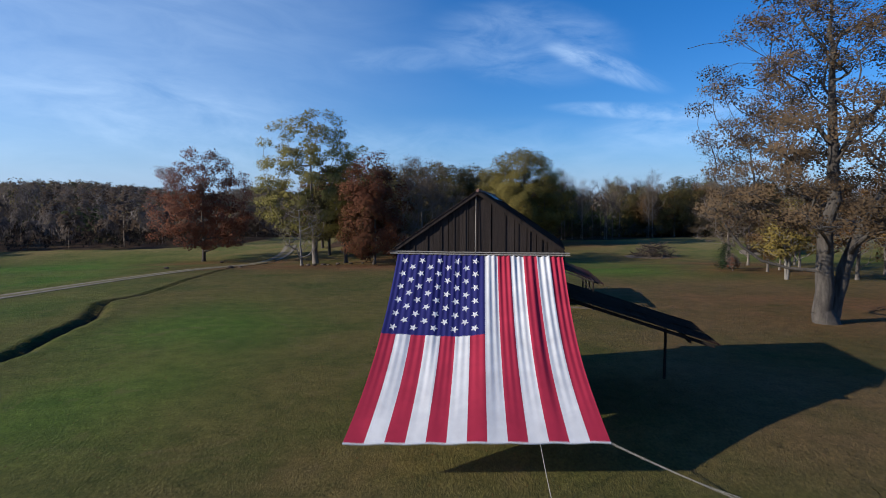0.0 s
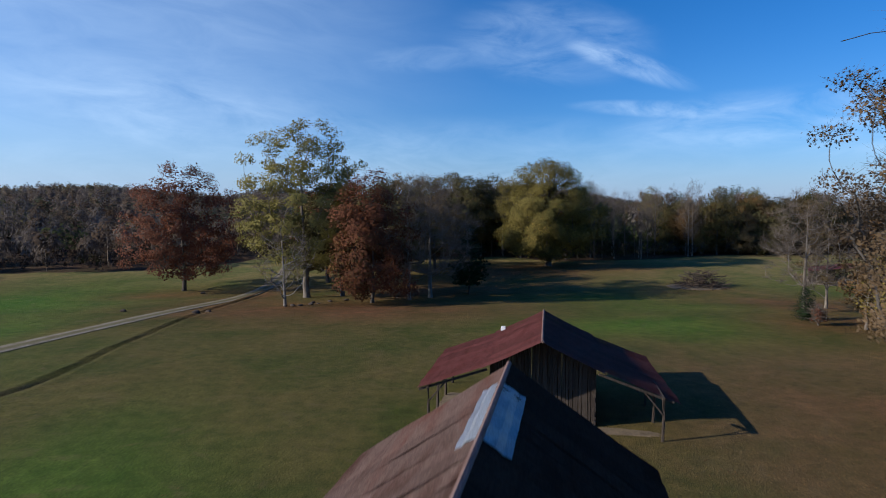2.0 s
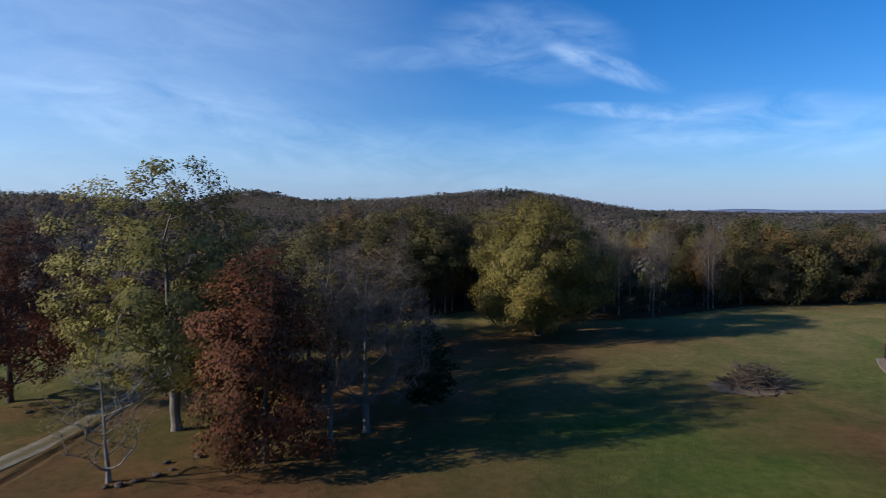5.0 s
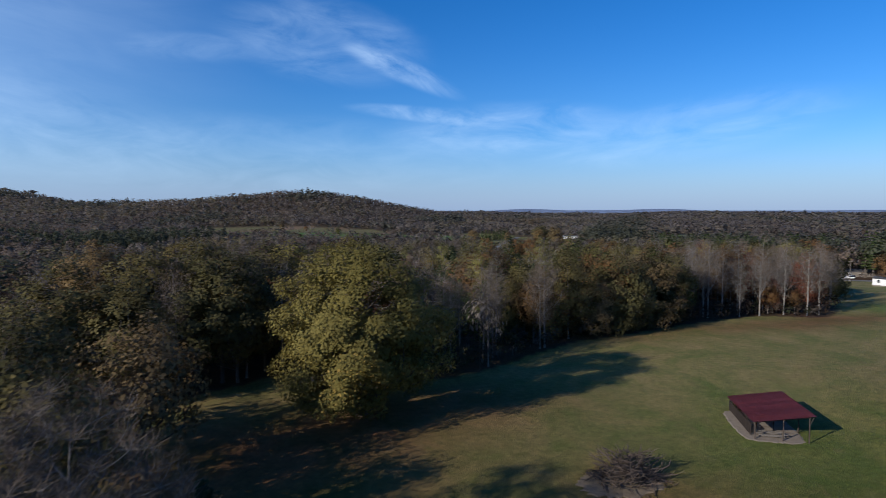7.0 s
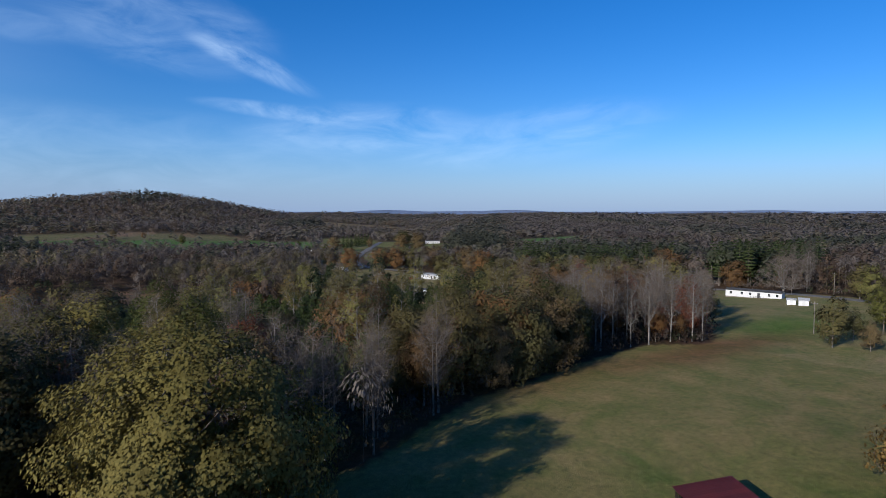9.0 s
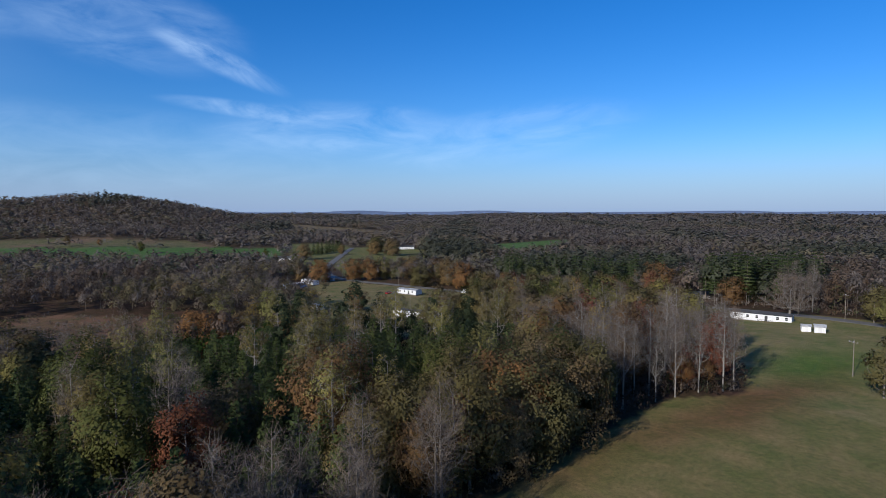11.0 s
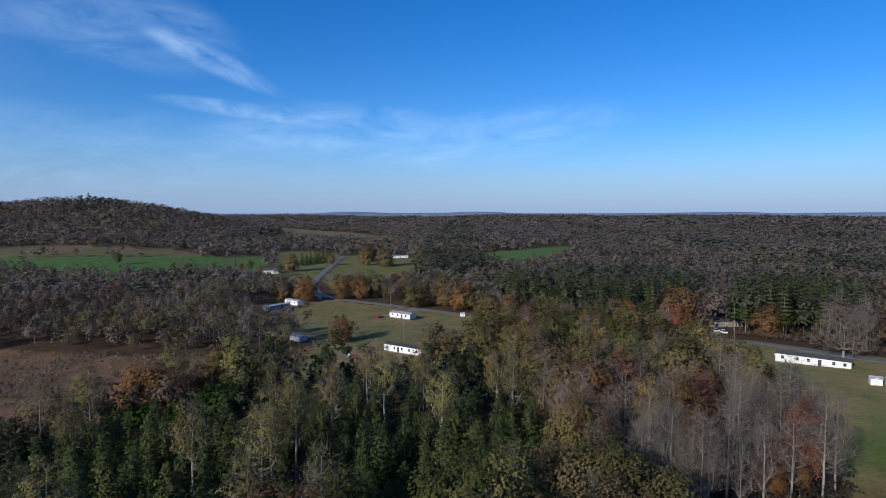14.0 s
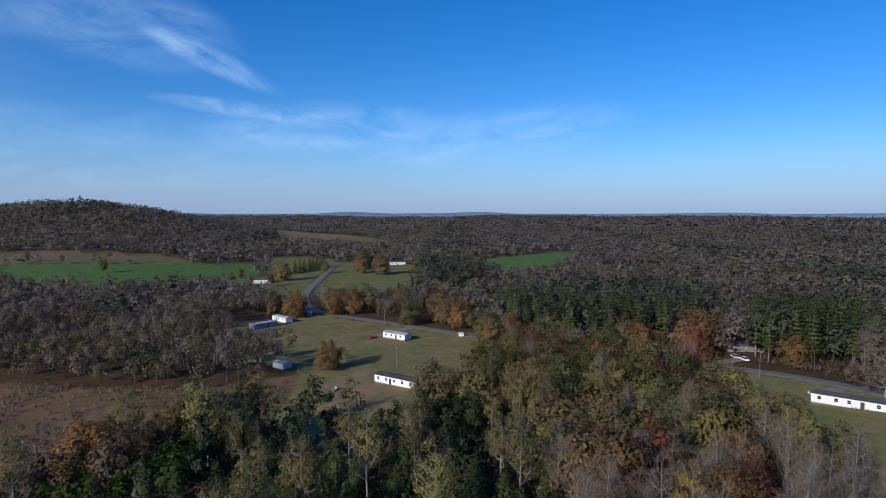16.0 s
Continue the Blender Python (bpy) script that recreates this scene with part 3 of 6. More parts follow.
def crown_tree(seed, H, base, profile, n, trunk_r, sigma=0.7, lean=(0.0, 0.0), stem=0.82, sub=3, twigs=4, wiggle=0.03, taper=0.6, limbs=None):
    """Limbs that reach n leaf clumps spread through a crown of the given outline. profile: (share of the crown's height, radius)."""
    rng = np.random.default_rng(seed)
    hs, rs = np.array([q[0] for q in profile]), np.array([q[1] for q in profile])
    ph = rng.uniform(0, 6.28, 3)
    cs = []
    tries = 0
    vol = 4.0 / 3 * math.pi * (H - base) / 2 * rs.max() ** 2 * 0.8
    dmin = 0.62 * (vol / n) ** (1 / 3)
    while len(cs) < n and tries < n * 60:
        tries += 1
        f = rng.random()
        R = np.interp(f, hs, rs)
        if rng.random() > (R / rs.max()) ** 1.5:
            continue
        a = rng.uniform(0, 2 * math.pi)
        z = base + (H - base) * f
        R *= 1 + 0.16 * math.sin(2 * a + ph[0] + f * 4) + 0.12 * math.sin(3 * a + ph[1] - f * 5) + 0.08 * math.sin(5 * a + ph[2])
        r = R * rng.uniform(0.12, 1.0) ** 0.5
        c = np.array([r * math.cos(a) + lean[0] * z, r * math.sin(a) + lean[1] * z, z])
        if cs and np.min(np.linalg.norm(np.array(cs) - c, axis=1)) < dmin * (1 - tries / (n * 75)):
            continue
        cs.append(c)
    cs = np.array(cs)
    pos, par = [np.array([0, 0, -0.3])], [-1]
    m = 8
    stout = {}
    if limbs:                              # grown along given main limbs, the first of them the stem
        for li, line in enumerate(limbs):
            line = np.array(line, float)
            last = int(np.argmin(np.linalg.norm(np.array(pos) - line[0], axis=1)))
            for k in range(len(line) - 1):
                d = line[k + 1] - line[k]
                L = np.linalg.norm(d)
                cuts = max(1, round(L / 1.1))
                for j in range(1, cuts + 1):
                    pos.append(line[k] + d * j / cuts + rng.normal(0, 0.07, 3))
                    par.append(last)
                    last = len(pos) - 1
                    if li < 2:
                        stout[last] = trunk_r * (1.0, 0.8)[li] * max(0.1, 1 - 0.92 * pos[-1][2] / (H * 0.85))
            if li == 0:
                m = len(pos) - 1
    w = np.zeros(2)
    for i in range(1, 0 if limbs else m + 1):
        z = H * stem * i / m
        w = w + rng.normal(0, wiggle, 2) * H / m
        pos.append(np.array([w[0] + lean[0] * z, w[1] + lean[1] * z, z]))
        par.append(len(pos) - 2)
    axis = np.array([[lean[0] * c[2], lean[1] * c[2]] for c in cs])
    hd = np.linalg.norm(cs[:, :2] - axis, axis=1)
    ends = []
    for k in np.argsort(hd + 0.15 * (cs[:, 2] - base)):
        c = cs[k]
        P = np.array(pos)
        flat = np.linalg.norm(P[:, :2] - c[:2], axis=1)
        cost = np.linalg.norm(P - c, axis=1) + 1.4 * np.maximum(0, P[:, 2] - (c[2] - 0.45 * flat)) + 8.0 * (P[:, 2] < base * 0.45)
        j = int(np.argmin(cost))
        a = P[j]
        L = np.linalg.norm(c - a)
        prev = j
        side = rng.normal(0, 0.07 * L, 3)
        for q in range(1, sub + 1):
            g = q / sub
            pt = a + (c - a) * g + side * math.sin(math.pi * g) + np.array([0, 0, -0.08 * L * math.sin(math.pi * g)])
            pos.append(pt)
            par.append(prev)
            prev = len(pos) - 1
        ends.append(prev)
    P = np.array(pos)
    cnt = np.zeros(len(P))
    cnt[ends] = 1
    for i in range(len(P) - 1, 0, -1):
        cnt[par[i]] += max(cnt[i], 0.3)
    rad = 0.022 * np.maximum(cnt, 0.6) ** taper
    k = trunk_r / rad[0]
    rad = 0.02 + (rad - 0.017) * k
    if limbs:
        for i, r_ in stout.items():
            rad[i] = max(min(rad[i], r_ * 1.15), r_)
    else:
        rad[:m + 1] = np.maximum(rad[:m + 1], trunk_r * (1 - 0.95 * np.arange(m + 1) / m))
    segs = [(P[par[i]], P[i], min(rad[par[i]], rad[i] * 1.6), rad[i]) for i in range(1, len(P))]
    segs.append((P[0], P[0] + (P[1] - P[0]) * min(1.0, 0.9 / (H * stem / m)), trunk_r * 1.55, trunk_r * 1.02))
    for e in ends:
        for _ in range(twigs):
            d = rng.normal(0, 1, 3)
            d[2] = abs(d[2]) * 0.6
            d *= sigma * 1.3 / (np.linalg.norm(d) + 1e-6)
            segs.append((P[e], P[e] + d, 0.018, 0.006))
    return segs, P[ends], rng


ROUND = [(0, 0.55), (0.15, 0.85), (0.4, 1.0), (0.65, 0.9), (0.85, 0.6), (1, 0.15)]
TALL = [(0, 0.5), (0.2, 0.9), (0.45, 1.0), (0.75, 0.7), (1, 0.15)]
DOME = [(0, 0.9), (0.25, 1.0), (0.5, 0.97), (0.75, 0.78), (0.92, 0.45), (1, 0.2)]
SPIRE = [(0, 0.35), (0.3, 0.9), (0.55, 1.0), (0.8, 0.65), (1, 0.12)]


def wide(profile, r):
    return [(a, b * r) for a, b in profile]


def conifer(seed, H, base, R, per, size, whorls=14, droop=0.25, power=0.85, dense=5, r=0.16, spread=0.24, flat=0.6):
    """Trunk and needle sprays of a conifer: whorls of drooping boughs on a straight stem."""
    rng = np.random.default_rng(seed)
    segs = [(np.array([0, 0, -0.2]), np.array([0, 0, H * 0.55]), r, r * 0.55), (np.array([0, 0, H * 0.55]), np.array([0, 0, H * 0.97]), r * 0.55, 0.02)]
    centres = []
    for i in range(whorls):
        f = i / (whorls - 1)
        z = base + (H - base) * f
        rad = R * (1 - f) ** power * rng.uniform(0.75, 1.15) + 0.12
        if f < 0.12:
            rad *= 0.75
        n = max(3, round(dense * (0.5 + (1 - f))))
        a0 = rng.uniform(0, 6.28)
        for k in range(n):
            a = a0 + 2 * math.pi * k / n + rng.normal(0, 0.2)
            L = rad * rng.uniform(0.7, 1.15)
            e = np.array([math.cos(a) * L, math.sin(a) * L, z - droop * L + 0.12 * L * L / max(R, 0.1)])
            s = np.array([0, 0, z])
            segs.append((s, e, 0.035 + 0.01 * rad, 0.012))
            m = max(2, round(L / 0.55))
            for j in range(1, m + 1):
                g = j / m
                if g > 0.25:
                    centres.append(s + (e - s) * g + rng.normal(0, 0.08, 3))
    centres.append(np.array([0, 0, H * 0.98]))
    V = leaf_arrays(np.array(centres), per, spread, size, rng, flat, 0.2)
    return segs, V, rng


def tree_thing(name, m, label, category, segs, bark, V=None, leaf=None, group="", twigs=None, more=None):
    ob = thing(name, m, label, category, group)
    mesh_part("trunk", wood_mesh("trunk", segs, bark), ob)
    if V is not None:
        mesh_part("crown", leaf_mesh("crown", V, LEAF[leaf]), ob)
    if twigs is not None:
        mesh_part("twig_crown", sliver_mesh("twig_crown", twigs, LEAF["twig"]), ob)["kind"] = "stuff"
    for nm, W, lf in more or ():
        mesh_part(nm, leaf_mesh(nm, W, LEAF[lf]), ob)
    return ob


def twig_arrays(tips, per, length, rng, width=0.018):
    """Very thin slivers at the twig ends, rising outwards, for the haze of a bare crown."""
    c = np.repeat(tips, per, 0)
    n = len(c)
    d = rng.normal(0, 1, (n, 3))
    d[:, 2] = np.abs(d[:, 2]) * 0.9 + 0.2
    d /= np.linalg.norm(d, axis=1)[:, None]
    L = (length * rng.uniform(0.5, 1.3, n))[:, None]
    s = np.cross(d, rng.normal(0, 1, (n, 3)))
    s /= np.linalg.norm(s, axis=1)[:, None] + 1e-9
    c = c + rng.normal(0, length * 0.25, (n, 3))
    return np.stack([c - s * width, c + s * width, c + d * L + s * width * 0.3, c + d * L - s * width * 0.3], 1).reshape(-1, 3)


def at(x, y, turn=0.0, scale=1.0, lean=0.0, sink=0.05):
    return Matrix.LocRotScale((x, y, float(height(x, y)) - sink), Euler((lean, lean * 0.5, radians(turn))), (scale, scale, scale))


# great oak beside the flag barn: two stems from one base, wide crooked limbs, thin tan leaves, many bare boughs
OAK_LIMBS = [
    [(-0.45, 0, -0.3), (-0.4, 0, 3.5), (-0.15, 0.1, 7.0), (0.1, 0, 10.5), (-0.1, 0.3, 14.0), (-0.3, 0.2, 18.0), (-0.6, 0.3, 22.5)],
    [(0.4, 0.1, -0.3), (1.0, 0.2, 3.6), (2.3, 0.3, 6.6), (3.7, 0.5, 8.6), (5.5, 0.7, 12.0), (7.0, 1.0, 17.0), (8.0, 1.0, 21.0)],
    [(-0.2, 0, 7.1), (-1.8, -0.2, 7.3), (-3.4, -0.4, 7.2), (-5.5, -0.8, 8.3), (-8.0, -1.0, 9.0)],
    [(-0.1, 0.2, 13.8), (-2.3, 0, 15.6), (-4.3, -0.5, 16.9), (-7.0, -1.0, 16.8), (-8.6, -1.2, 16.3)],
    [(-4.3, -0.5, 16.9), (-6.5, -0.3, 18.4), (-9.9, -0.5, 17.8)],
    [(0.1, 0, 11.4), (-1.7, -0.5, 12.8), (-3.3, -1.0, 13.0), (-4.8, -1.2, 12.6), (-8.3, -1.5, 11.8)],
    [(0.1, 0, 10.8), (2.2, 0.4, 13.2), (4.4, 0.8, 16.0), (6.0, 1.0, 19.5)],
    [(0, 0.2, 12.2), (-1.0, 3.0, 14.5), (-2.2, 6.0, 16.5)],
    [(0.1, 0, 11.0), (0.6, -3.0, 12.6), (0.8, -6.0, 14.2)],
    [(-0.2, 0.2, 17.0), (-2.0, 0.5, 20.0), (-4.2, 0.3, 22.6)],
    [(3.7, 0.5, 8.6), (6.5, -0.6, 9.8), (10.0, -1.0, 10.4)],
]
segs, tips, rng = crown_tree(11, 26.0, 6.2, [(0, 7.6), (0.15, 8.8), (0.4, 8.8), (0.65, 8.0), (0.85, 5.8), (1, 2.2)], 320, 0.62, 0.6, (0.1, 0.0), 0.7, 4, 6, 0.03, 0.62, OAK_LIMBS)
thin = tips[(rng.random(len(tips)) < 0.92)]
tree_thing("oak_tree", at(25.5, 39.3, 0), "huge old oak with forked grey trunk and thin tan leaves", "tree", segs, OAK_BARK,
           leaf_arrays(thin, 250, 0.82, 0.088, rng, 0.5), "brown", "", twig_arrays(tips, 16, 1.1, rng, 0.009))

# red maple by the lane
segs, tips, rng = crown_tree(21, 21.5, 3.2, wide(DOME, 8.6), 170, 0.34, 0.7, (0, 0), 0.72)
tree_thing("maple_tree", at(-45.7, 113.9, 10), "rusty red autumn maple standing alone beside the farm lane", "tree", segs, DARK_BARK,
           leaf_arrays(tips, 120, 0.9, 0.19, rng, 0.75, 0, 0.35), "red", "", twig_arrays(tips, 8, 0.9, rng))

# tall yellow-green oak
segs, tips, rng = crown_tree(33, 25.8, 4.8, wide([(0, 0.6), (0.2, 0.95), (0.45, 1.0), (0.7, 0.9), (0.88, 0.66), (1, 0.36)], 10.4), 165, 0.5, 0.8, (0, 0), 0.66, 4, 3, 0.04)
tree_thing("oak_tree", at(-22.2, 104.0, 200), "tall oak with open crown of yellow-green leaves in clumps", "tree", segs, BARK,
           leaf_arrays(tips, 170, 1.0, 0.19, rng, 0.64, 0, 0.3), "gold")

# small half-bare tree at the foot of the tall oak
segs, tips, rng = crown_tree(41, 10.5, 2.2, wide(ROUND, 4.2), 70, 0.17, 0.5, (-0.05, 0), 0.8)
tree_thing("young_tree", at(-21.6, 91.0, 80), "small grey half-bare tree with few pale leaves", "tree", segs, PALE_BARK,
           leaf_arrays(tips[rng.random(len(tips)) < 0.5], 30, 0.5, 0.10, rng), "gold", "", twig_arrays(tips, 14, 0.8, rng, 0.012))

# russet maple behind the low barn
segs, tips, rng = crown_tree(52, 17.5, 1.8, wide(DOME, 5.8), 110, 0.26, 0.7, (0, 0), 0.82)
tree_thing("maple_tree", at(-11.0, 95.0, 0), "dense russet brown maple with an orange lower side", "tree", segs, DARK_BARK,
           leaf_arrays(tips, 190, 0.98, 0.17, rng, 0.74, 0, 0.3), "russet", "", None,
           [("orange_crown", leaf_arrays(tips[(tips[:, 2] < 9.5) & (tips[:, 0] < 1.5)], 60, 1.0, 0.19, rng), "orange")])

# grey bare trees behind it
segs, tips, rng = crown_tree(63, 18.0, 3.5, wide(DOME, 6.6), 190, 0.3, 0.8, (0.03, 0), 0.8, 3, 6, 0.03, 0.75)
tree_thing("bare_tree", at(-3.6, 103.0, 120), "grey leafless hardwood with a haze of fine twigs", "tree", segs, PALE_BARK, None, None, "", twig_arrays(tips, 55, 1.1, rng, 0.013))
segs, tips, rng = crown_tree(64, 17.5, 3.6, wide(ROUND, 5.5), 100, 0.26, 0.8, (0.0, 0.03), 0.8, 3, 6)
tree_thing("bare_tree", at(-6.4, 99.5, 30), "grey leafless hardwood beside the russet maple", "tree", segs, BARK, None, None, "", twig_arrays(tips, 45, 1.0, rng, 0.013))
segs, tips, rng = crown_tree(65, 18.0, 4.0, wide(ROUND, 6.5), 110, 0.30, 0.8, (0.0, 0.03), 0.8)
tree_thing("oak_tree", at(-17.2, 106.0, 30), "dim olive brown oak in the shade of the tall oak", "tree", segs, DARK_BARK,
           leaf_arrays(tips, 90, 1.0, 0.24, rng, 0.75, 0, 0.35), "olive")

# cedars
segs, V, rng = conifer(71, 10.0, 1.8, 3.2, 20, 0.16, 16, 0.1, 0.6, 8)
tree_thing("cedar_tree", at(2.2, 109.0), "dark green cedar with a short bare stem", "tree", segs, DARK_BARK, V, "cedar")
segs, V, rng = conifer(72, 3.4, 0.3, 1.25, 14, 0.07, 12, 0.0, 0.4, 9, 0.07)
tree_thing("cedar_bush", at(38.0, 80.5), "small rounded dark green cedar at the wood edge", "tree", segs, DARK_BARK, V, "cedar")

# great round oak at the meadow's edge
segs, tips, rng = crown_tree(83, 22.0, 2.2, wide([(0, 0.62), (0.2, 0.95), (0.42, 1.0), (0.65, 0.9), (0.85, 0.62), (1, 0.22)], 10.8), 230, 0.6, 0.9, (0, 0), 0.72, 3, 3)
tree_thing("round_oak", at(19.3, 143.2, 60), "broad round oak with dense yellow-green leaves at the meadow edge", "tree", segs, DARK_BARK,
           leaf_arrays(tips, 300, 1.22, 0.19, rng, 0.74, 0, 0.3), "oakgold", "", None,
           [("yellow_crown", leaf_arrays(tips[(tips[:, 2] < 10) & (tips[:, 0] < 2) & (tips[:, 1] < 2)], 45, 1.2, 0.2, rng), "yellow")])
for i, (x, y, h, r, lf) in enumerate(((2.0, 163.0, 21.0, 7.5, "olive"), (8.5, 171.0, 20.0, 7.0, "olive"), (-8.0, 168.0, 20.0, 7.0, "olive"), (-3.0, 176.0, 22.0, 7.0, "olive"), (13.0, 180.0, 20.0, 6.5, "gold"), (-18.0, 158.0, 19.0, 7.0, "olive"), (-16, 172, 21, 7, "tan"), (30, 163, 17, 5.5, "tan"), (-23.0, 121.0, 17.0, 6.0, "russet"), (-14.5, 127.0, 18.0, 6.5, "olive"), (-9.0, 119.0, 15.0, 5.5, "olive"), (-17.0, 138.0, 18.0, 6.5, "olive"), (-4.5, 133.0, 16.0, 6.0, "tan"), (-27.0, 134.0, 17.0, 6.5, "tan"))):
    segs, tips, rng = crown_tree(140 + i, h, 5.0, wide(DOME, r * 0.95), 95, 0.3, 1.1, (0, 0), 0.74)
    tree_thing("hardwood_tree", at(x, y, i * 40), {"tan": "broad tan-brown hardwood in open woodland", "olive": "olive brown hardwood in open woodland", "gold": "yellow-green hardwood in open woodland", "russet": "russet hardwood in open woodland"}[lf], "tree", segs, DARK_BARK,
               leaf_arrays(tips, 110 if y > 150 else 55, 1.1, 0.25, rng, 0.74, 0, 0.32), lf, "trees of the open woodland", twig_arrays(tips, 10, 1.1, rng, 0.014))

# clump right of the meadow: bare trees, a yellow tree with pale stems, orange saplings
segs, tips, rng = crown_tree(91, 15.5, 3.0, wide(ROUND, 4.6), 120, 0.2, 0.7, (0, 0), 0.85, 3, 6, 0.03, 0.8)
tree_thing("bare_tree", at(41.5, 87.0, 0), "grey leafless tree at the wood edge", "tree", segs, BARK, None, None, "", twig_arrays(tips, 40, 0.9, rng, 0.012))
segs, tips, rng = crown_tree(92, 8.8, 2.4, wide(ROUND, 3.4), 60, 0.17, 0.5, (0.08, 0), 0.8)
s2_, t2_, _ = crown_tree(93, 8.0, 2.6, wide(ROUND, 2.6), 30, 0.15, 0.5, (-0.12, 0), 0.8)
tree_thing("young_tree", at(37.2, 64.5, 0), "young tree with pale forked stems and lemon yellow leaves", "tree", segs + s2_, PALE_BARK,
           leaf_arrays(np.concatenate([tips, t2_]), 70, 0.5, 0.12, rng), "yellow")
for i, (x, y, h, lf) in enumerate(((40.5, 74.5, 7.5, "orange"), (44.0, 78.0, 8.0, "tan"), (46.5, 72.0, 12.0, "orange"), (37.4, 77.0, 2.2, "red"), (49.0, 82.0, 11.0, "tan"), (44.5, 64.0, 13.0, "orange"), (52.0, 70.0, 14.0, "orange"), (50, 58, 12.5, "tan"), (42.5, 51.5, 15.5, "orange"), (47, 47, 15, "orange"), (47, 92, 12, "tan"), (53, 90, 13, "orange"))):
    segs, tips, rng = crown_tree(100 + i, h, h * 0.2, wide(ROUND, h * 0.33), 50, 0.06 + h * 0.009, 0.5, (0, 0), 0.82, 3, 5)
    tree_thing("young_tree", at(x, y, i * 50), {"orange": "orange-leaved young hardwood in the clump", "tan": "thin tan-leaved young hardwood in the clump", "red": "small bright red sapling under the trees"}[lf], "tree", segs, BARK,
               leaf_arrays(tips[rng.random(len(tips)) < 0.8], 60, min(0.55, h * 0.06), min(0.14, h * 0.018), rng), lf, "trees in the clump", twig_arrays(tips, 10, 0.7, rng, 0.011))
segs, tips, rng = crown_tree(121, 13.5, 2.6, wide(ROUND, 5.2), 110, 0.24, 0.7, (0, 0), 0.8)
tree_thing("amber_tree", at(87.0, 115.0, 0), "amber autumn hardwood beside the meadow", "tree", segs, BARK, leaf_arrays(tips, 90, 0.85, 0.2, rng, 0.8, 0, 0.3), "amber")
segs, tips, rng = crown_tree(122, 8.5, 1.2, wide(ROUND, 4.0), 130, 0.12, 0.6, (0, 0), 0.8, 3, 6, 0.03, 0.75)
tree_thing("bare_tree", at(74.5, 108.5, 0), "slim pale leafless tree in the meadow", "tree", segs, PALE_BARK, None, None, "", twig_arrays(tips, 26, 0.8, rng, 0.010))

# ---- woods: patterns of each kind, then copies ----
KINDS = {}


def keep_kind(key, name, label, segs, bark, V=None, leaf=None, twigs=None, far=None):
    KINDS[key] = (name, label, wood_mesh("trunk", segs, bark), leaf_mesh("crown", V, LEAF[leaf]) if V is not None else None, sliver_mesh("twig_crown", twigs, LEAF["twig"]) if twigs is not None else None, leaf_mesh("crown", far, LEAF[leaf]) if far is not None else None)


LABELS = {"olive": "olive brown oak in the autumn woods", "tan": "tan-leaved hardwood in the autumn woods", "orange": "orange-brown hardwood in the autumn woods", "yellow": "yellow-topped tulip tree with a pale bare stem",
          "red": "deep red maple in the autumn woods", "gold": "yellow-green hardwood in the autumn woods", "green": "still green hardwood in the autumn woods", "russet": "russet brown hardwood in the woods"}
for i, lf in enumerate(("olive", "tan", "orange", "gold", "russet", "green", "red", "olive", "tan")):
    segs, tips, rng = crown_tree(200 + i, 16.5, 1.6 + 0.9 * (i % 3), wide((ROUND, TALL, SPIRE)[i % 3], 4.5 + 0.5 * (i % 2)), 52, 0.2, 0.9, (0, 0), 0.8, 2, 0)
    keep_kind("leafy%d" % i, {"olive": "oak_tree", "tan": "beech_tree", "orange": "hickory_tree", "gold": "elm_tree", "russet": "gum_tree", "green": "elm_tree", "red": "maple_tree"}[lf], LABELS[lf], segs, BARK, leaf_arrays(tips, 124, 1.05, 0.21, rng, 0.85, 0, 0.3), lf, None, leaf_arrays(tips, 44, 1.05, 0.38, rng, 0.85, 0, 0.25))
for i in range(3):
    segs, tips, rng = crown_tree(230 + i, 18.0, 6.5, wide(SPIRE, 3.5), 60, 0.17, 0.7, (0, 0), 0.9, 2, 3, 0.02)
    top = tips[tips[:, 2] > 9.0]
    keep_kind("poplar%d" % i, "tulip_tree", LABELS["yellow"], segs, PALE_BARK, leaf_arrays(top[rng.random(len(top)) < 0.85], 48, 0.62, 0.17, rng, 0.85, 0, 0.35), ("yellow", "gold", "olive")[i], twig_arrays(tips, 8, 1.0, rng, 0.014))
for i in range(4):
    segs, tips, rng = crown_tree(250 + i, 16.5, 4.5, wide(SPIRE, 2.5), 55, 0.15, 0.8, (0, 0), 0.92, 2, 4, 0.02)
    keep_kind("bare%d" % i, "bare_tree", "slim grey leafless hardwood in the woods", segs, PALE_BARK if i % 2 == 0 else BARK, None, None, twig_arrays(tips, 18, 1.4, rng, 0.018))
for i in range(3):
    segs, V, rng = conifer(270 + i, 10.2, 0.4, 3.0, 9, 0.22, 12, -0.12, 0.7, 6, 0.16, 0.36, 0.8)
    keep_kind("young%d" % i, "young_pine", "bushy bright green young pine in a dense stand", segs, DARK_BARK, V, "youngpine")
for i in range(3):
    segs, V, rng = conifer(280 + i, 21.5, 6.0, 3.7, 12, 0.3, 11, 0.12, 0.68, 5, 0.2, 0.5, 0.4)
    keep_kind("pine%d" % i, "pine_tree", "tall dark green pine with a bare lower stem", segs, BARK, V, "pine")

